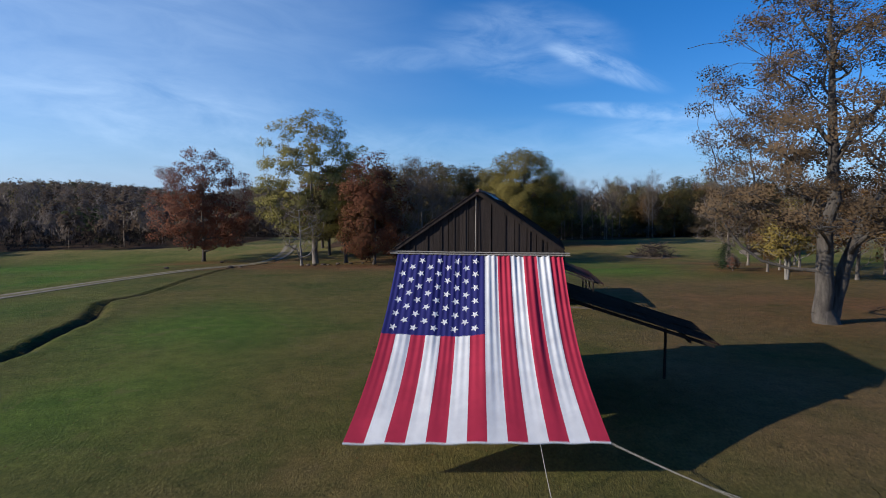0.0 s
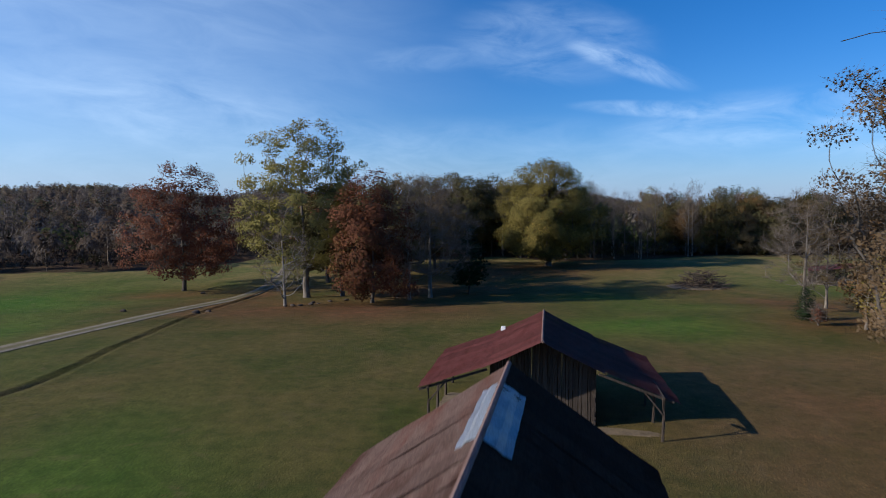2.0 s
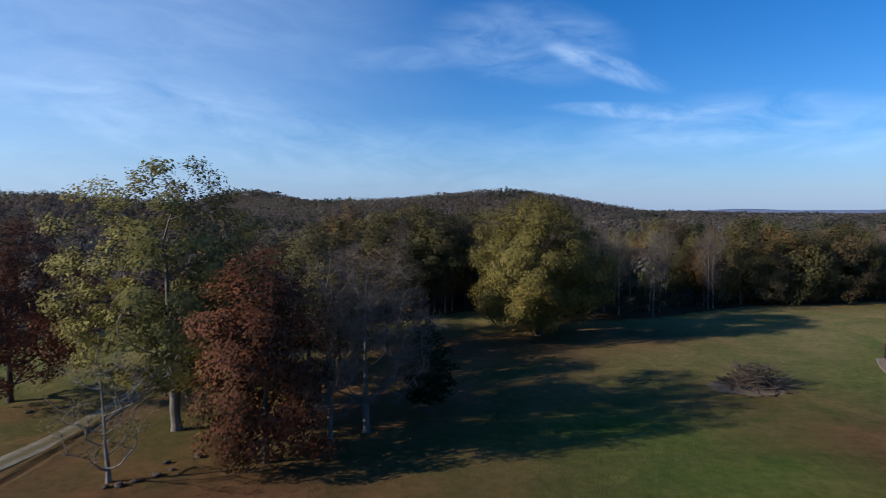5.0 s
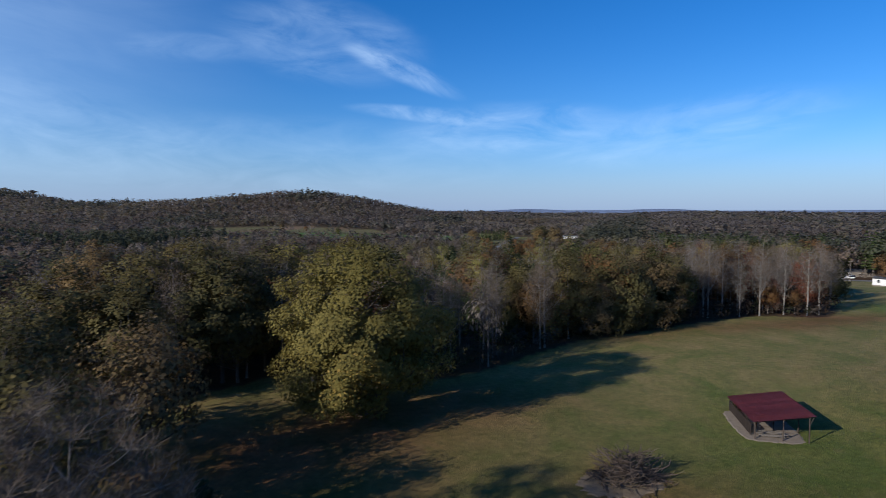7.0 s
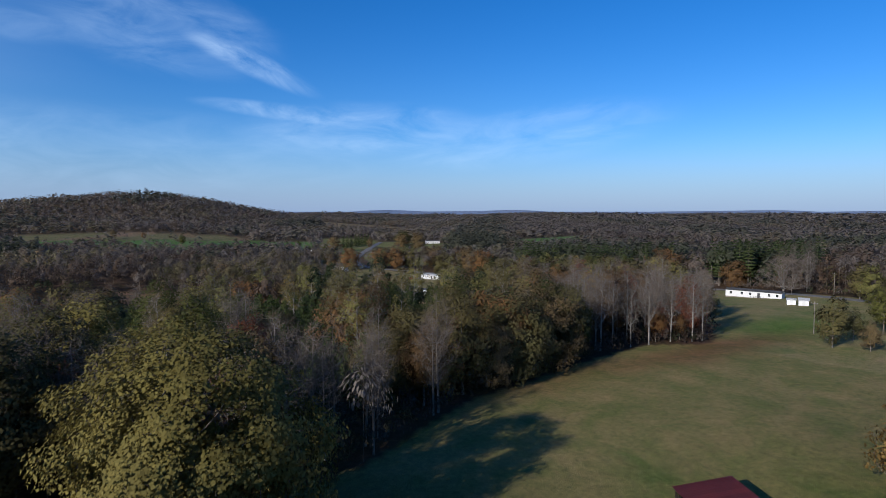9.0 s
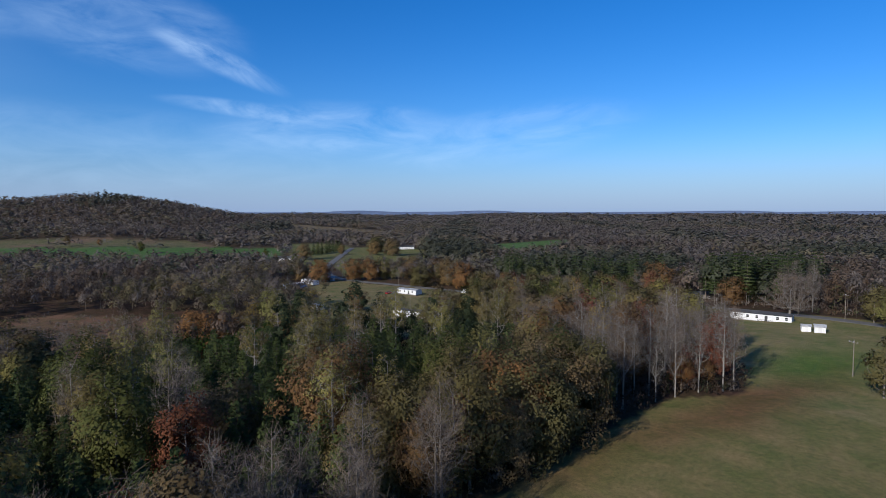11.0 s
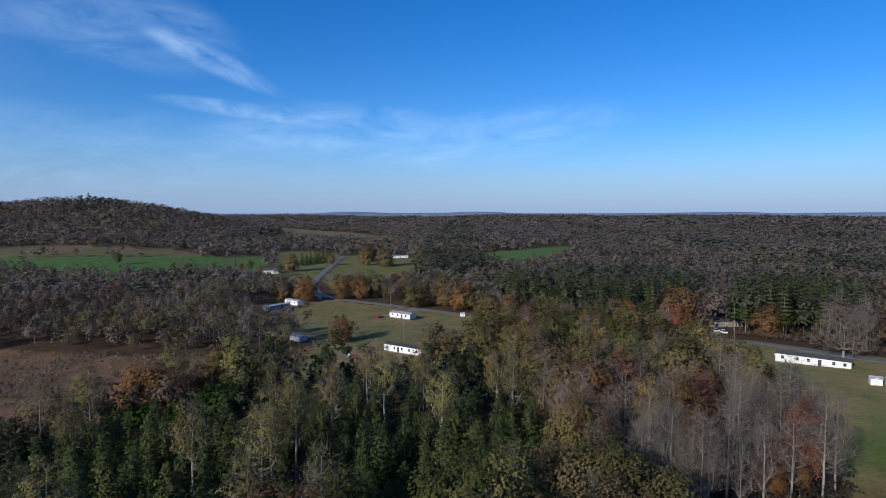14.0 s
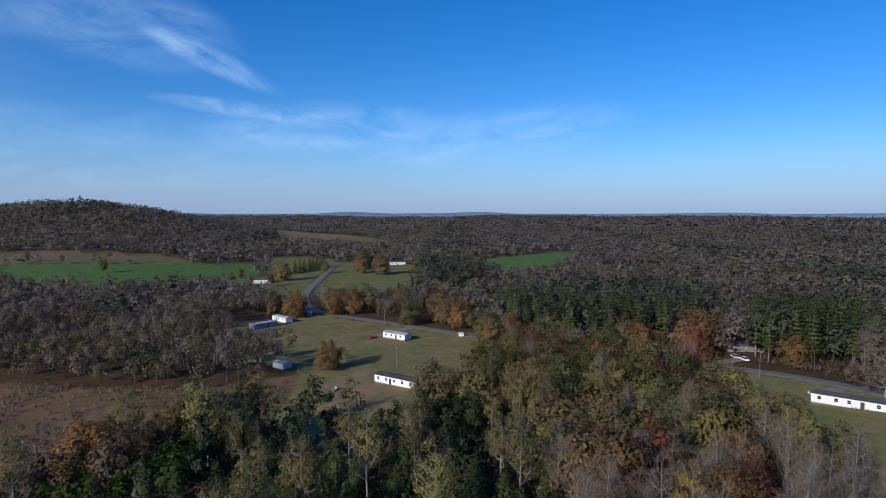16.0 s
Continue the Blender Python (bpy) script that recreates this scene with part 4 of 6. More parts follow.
for i, lf in enumerate(("orange", "tan", "olive")):
    segs, tips, rng = crown_tree(290 + i, 15.0, 1.2, wide(DOME, 6.8), 80, 0.26, 0.9, (0, 0), 0.72, 2, 0)
    keep_kind("round%d" % i, ("hickory_tree", "beech_tree", "oak_tree")[i], ("broad round orange-brown tree beside the road", "broad round tan tree beside the road", "broad round olive tree beside the road")[i], segs, BARK, leaf_arrays(tips, 150, 1.22, 0.22, rng, 0.8, 0, 0.3), lf, None, leaf_arrays(tips, 46, 1.22, 0.42, rng, 0.8, 0, 0.25))

WOOD_GROUPS = {"oak_tree": "oaks in the woods", "beech_tree": "tan hardwoods in the woods", "hickory_tree": "orange hardwoods in the woods", "elm_tree": "green hardwoods in the woods", "gum_tree": "russet hardwoods in the woods", "maple_tree": "red maples in the woods", "tulip_tree": "tulip trees in the woods", "bare_tree": "bare trees in the woods", "young_pine": "young pines in the stand", "pine_tree": "tall pines in the woods"}


def plant(key, x, y, turn, scale, lean=0.0):
    name, label, tk, cr, tw, coarse = KINDS[key]
    if coarse and math.hypot(x - 48, y - 152) > 105:
        cr = coarse
    ob = thing(name, at(x, y, turn, scale, lean), label, "tree", WOOD_GROUPS[name])
    mesh_part("trunk", tk, ob)
    if cr:
        mesh_part("crown", cr, ob)
    if tw:
        mesh_part("twig_crown", tw, ob)["kind"] = "stuff"


def grid_points(x0, x1, y0, y1, step, seed):
    rng = np.random.default_rng(seed)
    X, Y = np.meshgrid(np.arange(x0, x1, step), np.arange(y0, y1, step))
    X = X.ravel() + rng.uniform(-0.45, 0.45, X.size) * step
    Y = Y.ravel() + rng.uniform(-0.45, 0.45, Y.size) * step
    return X, Y, rng


EDGE = [(-30, 132), (-14, 152), (10, 166), (22, 154), (40, 158), (66, 172), (98, 180), (125, 185), (140, 178)]


def pick(x, y, u):
    """The kind of tree that grows at a place, by stand; u: a random number."""
    if inside(PINES, np.array([x]), np.array([y]))[0]:
        return "young%d" % int(u * 30 % 3) if u < 0.92 else ("poplar%d" % int(u * 50 % 3))
    if math.hypot((x - 140) / 34, (y - 197) / 25) < 1:
        return "bare%d" % (2 * int(u * 40 % 2)) if u < 0.88 else ("leafy2", "leafy6")[int(u * 20 % 2)]
    if line_dist(EDGE, np.array([x]), np.array([y]))[0] < 9:
        if x < 60:
            return "bare%d" % (1 + 2 * int(u * 400 % 2)) if u < 0.66 else ("leafy4", "leafy7")[int(u * 100) % 2]
        return ("round1", "leafy7", "round2", "leafy8", "leafy0", "round0", "leafy5", "bare1")[int(u * 100) % 8]
    if x < 64 and y > 170 and u < 0.74:
        return "young%d" % int(u * 30 % 3)
    if u < 0.15 or (x < 64 and u < 0.88):
        return "bare%d" % int(u * 400 % 4)
    if u < 0.28:
        return "poplar%d" % int(u * 300 % 3)
    if u < 0.44 and x < 150:
        return "young%d" % int(u * 300 % 3)
    return ("round2", "round1", "leafy7", "leafy3", "leafy5", "round2", "round1", "leafy5", "leafy4", "round1", "leafy5", "round2", "leafy7", "round0", "leafy3", "leafy0")[int(u * 1000) % 16]


# marked trees of the wood's edge
for key, x, y, s in (("round0", 64.5, 177, 0.88), ("leafy2", 58.5, 172, 0.8), ("round1", 80.5, 180, 1.0), ("round2", 90, 182, 0.95), ("leafy7", 97, 183, 1.0), ("leafy5", 103, 183, 0.8), ("poplar1", 55, 190, 1.05), ("poplar0", 128, 204, 0.98),
                     ("leafy6", 133.5, 185.5, 0.55), ("leafy2", 131, 184.6, 0.5), ("leafy2", 138, 183, 0.42), ("leafy0", 161, 158.8, 0.78), ("leafy1", 163.5, 152, 0.45), ("leafy5", 190, 160, 0.8), ("leafy0", 203, 158, 0.95), ("leafy7", 214, 166, 0.9)):
    plant(key, x, y, x * 37 % 360, s)

X, Y, rng = grid_points(-10, 236, 158, 330, 5.9, 300)
ok = ~open_land(X, Y) & (line_dist(ROAD, X, Y) > 12)
X, Y = X[ok], Y[ok]
u = rng.random(len(X))
along = (X - 20) * 0.57 + (Y - 150) * 0.82
order = np.argsort(along + 0.25 * np.abs((X - 20) * 0.82 - (Y - 150) * 0.57))
near, rest, pines_kept = order[:1250], list(order[1250:]), 0
for i in near:
    key = pick(X[i], Y[i], u[i])
    pines_kept += key[:5] == "young"
    if key[:5] == "young" and pines_kept > 290:
        rest.append(i)
        continue
    plant(key, X[i], Y[i], u[i] * 3600 % 360, 0.76 + 0.42 * (u[i] * 77 % 1), 0.04 * ((u[i] * 31 % 1) - 0.5))

# ---- farther woods: one body of trees ----
# from green and russet through brown to the grey of bare crowns, then olive and yellow-brown
TONES = np.array([(0.075, 0.088, 0.045), (0.12, 0.085, 0.06), (0.14, 0.105, 0.082), (0.155, 0.13, 0.115), (0.18, 0.157, 0.144), (0.205, 0.182, 0.166), (0.175, 0.15, 0.118), (0.17, 0.15, 0.085), (0.15, 0.14, 0.066), (0.2, 0.142, 0.072)])


def canopy(name, X, Y, size, cards, card, seed, label, stems=True, tall=16.5, low=0.57, deep=0.43, sink=0.0, lift=0.3, haze_mix=0.0, dim=1.0):
    """Many crowns in one mesh: each a dome of leaf sprays with its own colour, and thin stems below."""
    rng = np.random.default_rng(seed)
    n = len(X)
    Z = height(X, Y)
    pine = inside(TALL_PINES, X, Y) | inside(TALL_PINES_2, X, Y) | (bumpy(X, Y, 70.0, 9.0) + 0.25 * bumpy(X, Y, 19.0, 3.0) > 0.58)
    # last term: darker tones for the woods on the left, their shade put in
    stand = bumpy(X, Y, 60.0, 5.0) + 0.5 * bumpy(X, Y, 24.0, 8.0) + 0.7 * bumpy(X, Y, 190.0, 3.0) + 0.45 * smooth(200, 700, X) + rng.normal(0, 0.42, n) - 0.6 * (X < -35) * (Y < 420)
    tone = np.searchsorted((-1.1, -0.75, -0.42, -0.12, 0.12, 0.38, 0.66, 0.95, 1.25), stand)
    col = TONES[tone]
    young = inside(PINES, X, Y) & (rng.random(n) < 0.85)
    col[young] = np.array((0.058, 0.10, 0.022))
    tone[young] = 0
    col[pine] = np.array((0.048, 0.066, 0.034))
    bare = np.isin(tone, (3, 4, 5)) & ~pine & ~young
    # farther woods are greyed and lightened, distance haze put into their colours
    col = dim * (col * (1 - haze_mix) + np.array((0.21, 0.192, 0.178)) * haze_mix) * rng.uniform(0.88 + 0.08 * haze_mix, 1.18 - 0.1 * haze_mix, (n, 1))
    R = size * rng.uniform(0.6, 1.3, n) * np.where(pine, 0.78, np.where(bare, 0.72, 1.0))
    H = np.where(pine, 22 * tall / 16.5, tall) * rng.uniform(0.62, 1.2, n) * (1 + 0.14 * bumpy(X, Y, 28.0, 6.0))
    H = np.where(young, 9.5, H) * np.where((X < -38) & (X > -112) & (Y < 270), 0.6, 1.0)
    Z = Z - sink
    lumps = 7
    dk = rng.normal(0, 1, (n, lumps, 3))
    dk /= np.linalg.norm(dk, axis=2)[:, :, None]
    dk[:, :, 2] = np.abs(dk[:, :, 2]) * 1.15 - 0.4
    slim_k = np.where((pine | bare)[:, None], 1 - 0.62 * np.clip((dk[:, :, 2] + 0.3) / 1.1, 0, 1), 1.0) * R[:, None]
    top_ = np.stack([X, Y, Z + H * low], 1)
    mass = np.minimum(R, H * deep) * 0.5
    centre_k = top_[:, None, :] + np.stack([dk[:, :, 0] * slim_k * 0.66, dk[:, :, 1] * slim_k * 0.66, dk[:, :, 2] * (H * deep)[:, None] * 0.8], -1)
    c = np.repeat(np.arange(n), cards)
    m = len(c)
    k_ = rng.integers(0, lumps, m)
    d = dk[c, k_]
    o = rng.normal(0, 1, (m, 3))
    o /= np.linalg.norm(o, axis=1)[:, None]
    o = o + d * 0.6 + np.array([0, 0, 0.15])
    o /= np.linalg.norm(o, axis=1)[:, None]
    q = centre_k[c, k_] + o * (mass[c] * rng.uniform(0.55, 1.15, m))[:, None]
    out_ = o * 0.5 + d * 0.5 + np.array([0, 0, lift])
    out_ /= np.linalg.norm(out_, axis=1)[:, None]
    u_, v_, _ = facing(out_, rng, 0.16)
    up_ = np.array([0, 0, 1.0]) - out_ * out_[:, 2:3] + rng.normal(0, 0.12, (m, 3))
    up_ /= np.linalg.norm(up_, axis=1)[:, None]
    u_ = np.where(bare[c][:, None], up_, u_)
    v_ = np.where(bare[c][:, None], np.cross(out_, up_), v_)
    s = (card * rng.uniform(0.55, 1.25, m))[:, None]
    wide_ = np.where(bare[c], 0.34, 0.62)[:, None]
    V = np.stack([q + u_ * s, q + v_ * s * wide_, q - u_ * s * 0.9, q - v_ * s * wide_], 1).reshape(-1, 3)
    C = np.repeat(col[c] * rng.uniform(0.92, 1.1, (m, 1)), 4, 0)
    O = np.repeat(out_, 4, 0)
    if stems:
        k = rng.random(n) < 0.22
        a = rng.uniform(0, 3.14, k.sum())
        w = 0.11
        ox, oy = np.cos(a) * w, np.sin(a) * w
        x, y, z0, z1 = X[k], Y[k], Z[k], Z[k] + H[k] * 0.8
        S = np.stack([np.stack([x - ox, y - oy, z0], 1), np.stack([x + ox, y + oy, z0], 1), np.stack([x + ox * 0.3, y + oy * 0.3, z1], 1), np.stack([x - ox * 0.3, y - oy * 0.3, z1], 1)], 1).reshape(-1, 3)
        V = np.concatenate([V, S])
        C = np.concatenate([C, np.tile((0.15, 0.13, 0.115), (len(S), 1))])
        O = np.concatenate([O, np.tile((-0.6, -0.7, 0.2), (len(S), 1))])
    O /= np.linalg.norm(O, axis=1)[:, None] + 1e-6
    Q = V.reshape(-1, 4, 3)
    g = np.cross(Q[:, 2] - Q[:, 0], Q[:, 3] - Q[:, 1])
    turn = (g * O.reshape(-1, 4, 3).mean(1)).sum(1) < 0
    order_ = np.where(turn[:, None], np.array([3, 2, 1, 0]), np.array([0, 1, 2, 3])) + np.arange(len(Q))[:, None] * 4
    V, C, O = V[order_.ravel()], C[order_.ravel()], O[order_.ravel()]
    me = mesh_from(name, V, np.arange(len(V)).reshape(-1, 4), FAR_LEAF, True)
    me.normals_split_custom_set_from_vertices(O.astype(np.float32))
    tint(me, "tone", C)
    return tagged(new(name, me), label, "woods", "", "stuff")


def in_view(X, Y, far=False):
    """The wedge of country that the flight looks over, with some margin; near woods reach farther left, unseen, for
    shade.
    """
    az = np.degrees(np.arctan2(X - 3, Y + 20))
    return (az > (-48 if far else -66)) & (az < 84)


# the far left of these woods is out of view, added to cast shade
X2, Y2, rng = grid_points(-420, 620, 60, 720, 6.4, 301)
ok = ~open_land(X2, Y2) & in_view(X2, Y2) & ~((X2 > -10) & (X2 < 236) & (Y2 < 330) & (Y2 > 158)) & (line_dist(ROAD, X2, Y2) > np.where((Y2 > 225) & (Y2 < 372) & ~inside(TALL_PINES, X2, Y2) & ~inside(TALL_PINES_2, X2, Y2), 22, 8))
ok &= ~((X2 > 100) & (Y2 < 170))
X2, Y2 = np.concatenate([X2[ok], X[rest]]), np.concatenate([Y2[ok], Y[rest]])
depth = (X2 - 40) * 0.58 + (Y2 - 150) * 0.81
first, close = ((depth < 210) & (X2 > -60)) | ((X2 > -40) & (X2 < 250) & (Y2 < 520) & (Y2 > 280)) | ((X2 < -30) & (X2 > -170) & (Y2 < 230)), depth < 330
close &= ~first
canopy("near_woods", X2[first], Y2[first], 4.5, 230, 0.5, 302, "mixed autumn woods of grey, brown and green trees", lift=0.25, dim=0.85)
canopy("woods_by_the_farms", X2[close], Y2[close], 4.9, 96, 0.86, 308, "mixed autumn woods round the farms", lift=0.45, haze_mix=0.18)
canopy("middle_woods", X2[~close & ~first], Y2[~close & ~first], 5.2, 48, 1.35, 307, "brown and grey autumn woods beyond the farms", lift=0.9, haze_mix=0.3)
# low growth: dim puts the shade beneath the crowns into its colours
XU, YU, rng = grid_points(-150, 250, 118, 300, 3.4, 310)
ok = ~open_land(XU, YU) & in_view(XU, YU) & (rng.random(len(XU)) < np.where((YU < 215) | (XU < 0), 0.8, 0.3)) & ~((XU > 100) & (YU < 170))
ok &= ~(inside([(-28, 128), (14, 158), (16, 190), (-30, 190)], XU, YU) & (rng.random(len(XU)) < 0.75))
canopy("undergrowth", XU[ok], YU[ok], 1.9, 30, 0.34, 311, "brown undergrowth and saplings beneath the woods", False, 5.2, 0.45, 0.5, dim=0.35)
XE, YE, rng = grid_points(12, 150, 145, 200, 2.1, 316)
ok = ~open_land(XE, YE) & (line_dist(EDGE, XE, YE) < 6.5) & (rng.random(len(XE)) < 0.75)
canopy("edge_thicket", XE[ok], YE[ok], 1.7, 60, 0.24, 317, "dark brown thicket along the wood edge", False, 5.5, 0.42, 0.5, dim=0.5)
XR, YR, rng = grid_points(245, 400, 200, 460, 3.2, 314)
d_ = line_dist(ROAD, XR, YR)
ok = ~open_land(XR, YR) & (d_ > 8) & (d_ < 34) & (rng.random(len(XR)) < 0.7) & (np.hypot(XR - 290, YR - 284) > 18)
canopy("roadside_brush", XR[ok], YR[ok], 1.9, 40, 0.36, 315, "brown brush and saplings along the road", False, 4.6, 0.45, 0.5)
XM, YM, rng = grid_points(-20, 140, 296, 440, 2.3, 312)
ok = inside(MARSH, XM, YM) & (bumpy(XM, YM, 11.0, 2.0) + rng.normal(0, 0.5, len(XM)) > 0.05)
canopy("marsh_brush", XM[ok], YM[ok], 1.3, 22, 0.34, 313, "brown reeds and brush standing in the marsh", False, 2.2, 0.4, 0.6)
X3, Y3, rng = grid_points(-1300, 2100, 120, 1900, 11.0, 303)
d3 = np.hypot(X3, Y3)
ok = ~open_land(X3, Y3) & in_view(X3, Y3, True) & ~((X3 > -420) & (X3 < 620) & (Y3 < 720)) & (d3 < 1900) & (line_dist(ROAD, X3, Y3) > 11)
canopy("far_woods", X3[ok], Y3[ok], 7.4, 17, 2.7, 304, "brown autumn woodland covering the far hills", False, sink=3.0, lift=1.4, haze_mix=0.42)
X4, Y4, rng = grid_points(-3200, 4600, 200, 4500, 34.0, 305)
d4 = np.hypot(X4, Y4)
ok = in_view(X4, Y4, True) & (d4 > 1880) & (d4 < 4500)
canopy("distant_woods", X4[ok], Y4[ok], 24.0, 9, 8.5, 306, "hazy distant woodland to the horizon", False, sink=4.0, lift=2.0, haze_mix=0.6)


# low hills beyond the woods, distance haze painted on as blue surface colour
hx = np.radians(np.arange(-60, 96, 0.5))
ridge = 95 + 60 * np.maximum(0, bumpy(np.degrees(hx), np.degrees(hx) * 0.3, 3.1, 2.0)) + 50 * np.maximum(0, bumpy(np.degrees(hx), np.degrees(hx) * 0.7, 8.0, 5.0))
HV = np.concatenate([np.stack([np.sin(hx) * r, np.cos(hx) * r, z * np.ones_like(hx)], 1) for r, z in ((4560, -30), (4680, ridge * 0.22), (4800, ridge * 0.30), (4950, ridge * 0.15))])
n_ = len(hx)
HF = np.concatenate([np.stack([k * n_ + np.arange(n_ - 1), k * n_ + np.arange(1, n_), (k + 1) * n_ + np.arange(1, n_), (k + 1) * n_ + np.arange(n_ - 1)], 1) for k in range(3)])
HILL = surface("haze_blue_hill", (0.12, 0.17, 0.27), (0.15, 0.20, 0.31), 0.002, 1.0, 0, (1, 1, 1), None, 0.02, 0.1, 1.0)
tagged(new("backdrop", mesh_from("backdrop", HV, HF, HILL, True)), "low haze-blue ridge on the horizon", "hills", "", "structure")

# ---- grass tufts and fallen leaves ----


def cover_at(x, y):
    return cover.reshape(ny, nx, 3)[np.clip(np.searchsorted(ys, y), 0, ny - 1), np.clip(np.searchsorted(xs, x), 0, nx - 1)]


def scatter(name, x, y, size, lying, seed, colour, label, category):
    """Small blades or leaves set on the ground, in one body."""
    rng = np.random.default_rng(seed)
    n = len(x)
    q = np.stack([x, y, ground_height(x, y) + 0.01], 1)
    a = rng.uniform(0, 2 * np.pi, n)
    s = (size * rng.uniform(0.5, 1.4, n))[:, None]
    across = np.stack([np.cos(a), np.sin(a), np.zeros(n)], 1)
    up = np.stack([rng.normal(0, 0.5, n), rng.normal(0, 0.5, n), np.full(n, lying)], 1)
    V = np.stack([q - across * s * 0.5, q + across * s * 0.5, q + across * s * 0.18 + up * s, q - across * s * 0.22 + up * s * 0.9], 1).reshape(-1, 3)
    me = leaf_mesh(name, V, FAR_LEAF, np.tile((0.0, 0.0, 1.0), (n, 1)), 0.9)
    tint(me, "tone", np.repeat(colour * rng.uniform(0.75, 1.25, (n, 1)), 4, 0))
    return tagged(new(name, me), label, category, "", "stuff")


rng = np.random.default_rng(900)
n_ = 80000
gx_, gy_ = rng.uniform(-46, 46, n_), 6 + 74 * rng.random(n_) ** 1.3
ok = (bumpy(gx_, gy_, 2.3, 1.0) + rng.normal(0, 0.6, n_) > 0.0) & (line_dist(LANE, gx_, gy_) > 1.4) & ~((np.abs(gx_ - 5.6) < 6.6) & (np.abs(gy_ - 50) < 5.2))
gx_, gy_ = gx_[ok], gy_[ok]
scatter("grass_tufts", gx_, gy_, 0.04, 0.7, 901, cover_at(gx_, gy_) * 1.15, "short uneven tufts of autumn meadow grass", "grass")
lx_, ly_ = [], []
for cx, cy, r, k in ((24, 37, 12, 9000), (-12, 90, 14, 6000), (-45, 112, 9, 3000), (40, 76, 10, 4000), (10, 135, 16, 4000), (5, 30, 26, 3000)):
    lx_.append(rng.normal(cx, r * 0.5, k))
    ly_.append(rng.normal(cy, r * 0.42, k))
lx_, ly_ = np.concatenate(lx_), np.concatenate(ly_)
tones_ = np.array([(0.20, 0.10, 0.04), (0.15, 0.075, 0.035), (0.24, 0.15, 0.06), (0.11, 0.06, 0.035)])
scatter("fallen_leaves", lx_, ly_, 0.06, 0.25, 902, tones_[rng.integers(0, 4, len(lx_))], "brown and orange leaves fallen on the grass", "leaves")
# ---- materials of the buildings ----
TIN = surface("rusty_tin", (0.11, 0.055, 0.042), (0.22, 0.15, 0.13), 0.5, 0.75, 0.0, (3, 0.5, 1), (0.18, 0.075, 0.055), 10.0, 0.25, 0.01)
RED_TIN = surface("red_tin", (0.13, 0.035, 0.03), (0.21, 0.075, 0.068), 0.6, 0.7, 0.0, (2, 0.4, 1), (0.17, 0.048, 0.04), 10.0, 0.2, 0.01)
NEW_TIN = surface("bright_tin", (0.50, 0.54, 0.60), (0.66, 0.70, 0.75), 1.2, 0.35, 0.4, (2, 0.5, 1), None, 20.0, 0.1, 0.005)
MAROON_TIN = surface("maroon_tin", (0.15, 0.028, 0.026), (0.20, 0.04, 0.036), 0.5, 0.55, 0.0, (1, 1, 1), None, 14.0, 0.1, 0.005)
# the rusty tin again, darkened to put shade on the sunless roof faces
SHADED_TIN = surface("shaded_rusty_tin", (0.075, 0.03, 0.018), (0.11, 0.055, 0.038), 0.5, 0.95, 0.0, (3, 0.5, 1), (0.09, 0.036, 0.022), 10.0, 0.25, 0.01)
BLACKWOOD = surface("tarred_wood", (0.013, 0.010, 0.009), (0.038, 0.030, 0.027), 0.8, 0.85, 0, (6, 6, 0.5), (0.02, 0.016, 0.015), 18.0, 0.6, 0.01)
GREYWOOD = surface("weathered_wood", (0.09, 0.078, 0.068), (0.24, 0.215, 0.19), 1.0, 0.9, 0, (7, 7, 0.5), (0.15, 0.13, 0.115), 18.0, 0.6, 0.01)
CRIBWOOD = surface("dark_weathered_wood", (0.018, 0.013, 0.011), (0.085, 0.068, 0.057), 1.0, 0.9, 0, (7, 7, 0.5), (0.034, 0.026, 0.021), 18.0, 0.6, 0.01)
POSTWOOD = surface("post_wood", (0.12, 0.10, 0.085), (0.27, 0.24, 0.205), 1.4, 0.9, 0, (6, 6, 0.7), None, 20.0, 0.5, 0.01)
STICKWOOD = surface("stick_wood", (0.032, 0.021, 0.016), (0.10, 0.074, 0.057), 1.4, 0.95, 0, (5, 5, 1), None, 20.0, 0.4, 0.01)
LITTER_DIRT = surface("bare_earth", (0.10, 0.072, 0.042), (0.185, 0.138, 0.085), 0.9, 0.95, 0, (1, 1, 1), (0.15, 0.108, 0.064), 9.0, 0.5, 0.03)
PALE_DIRT = surface("pale_dirt", (0.14, 0.105, 0.072), (0.27, 0.22, 0.165), 0.8, 0.95, 0, (1, 1, 1), (0.2, 0.155, 0.11), 12.0, 0.4, 0.02)
WHITE_SIDING = surface("white_siding", (0.72, 0.73, 0.74), (0.82, 0.82, 0.82), 0.4, 0.6, 0, (1, 1, 8), None, 8.0, 0.15, 0.005)
GREY_ROOF = surface("grey_shingle", (0.085, 0.085, 0.088), (0.15, 0.15, 0.155), 0.8, 0.85, 0, (1, 1, 1), None, 20.0, 0.3, 0.01)
WHITE_ROOF = surface("white_metal_roof", (0.60, 0.61, 0.63), (0.74, 0.74, 0.75), 0.5, 0.45, 0, (1, 1, 1), None, 14.0, 0.1, 0.005)
BLUE_SIDING = surface("blue_grey_siding", (0.22, 0.27, 0.36), (0.34, 0.39, 0.47), 0.6, 0.6, 0, (1, 1, 6), None, 9.0, 0.15, 0.005)
DARK = surface("dark_trim", (0.02, 0.02, 0.022), (0.05, 0.05, 0.052), 2.0, 0.6)
for m_ in (TIN, RED_TIN, SHADED_TIN, BLACKWOOD, CRIBWOOD, GREYWOOD):     # dull with age
    m_.node_tree.nodes["Principled BSDF"].inputs["Specular IOR Level"].default_value = 0.12
GLASS, t, p = material("window_glass")
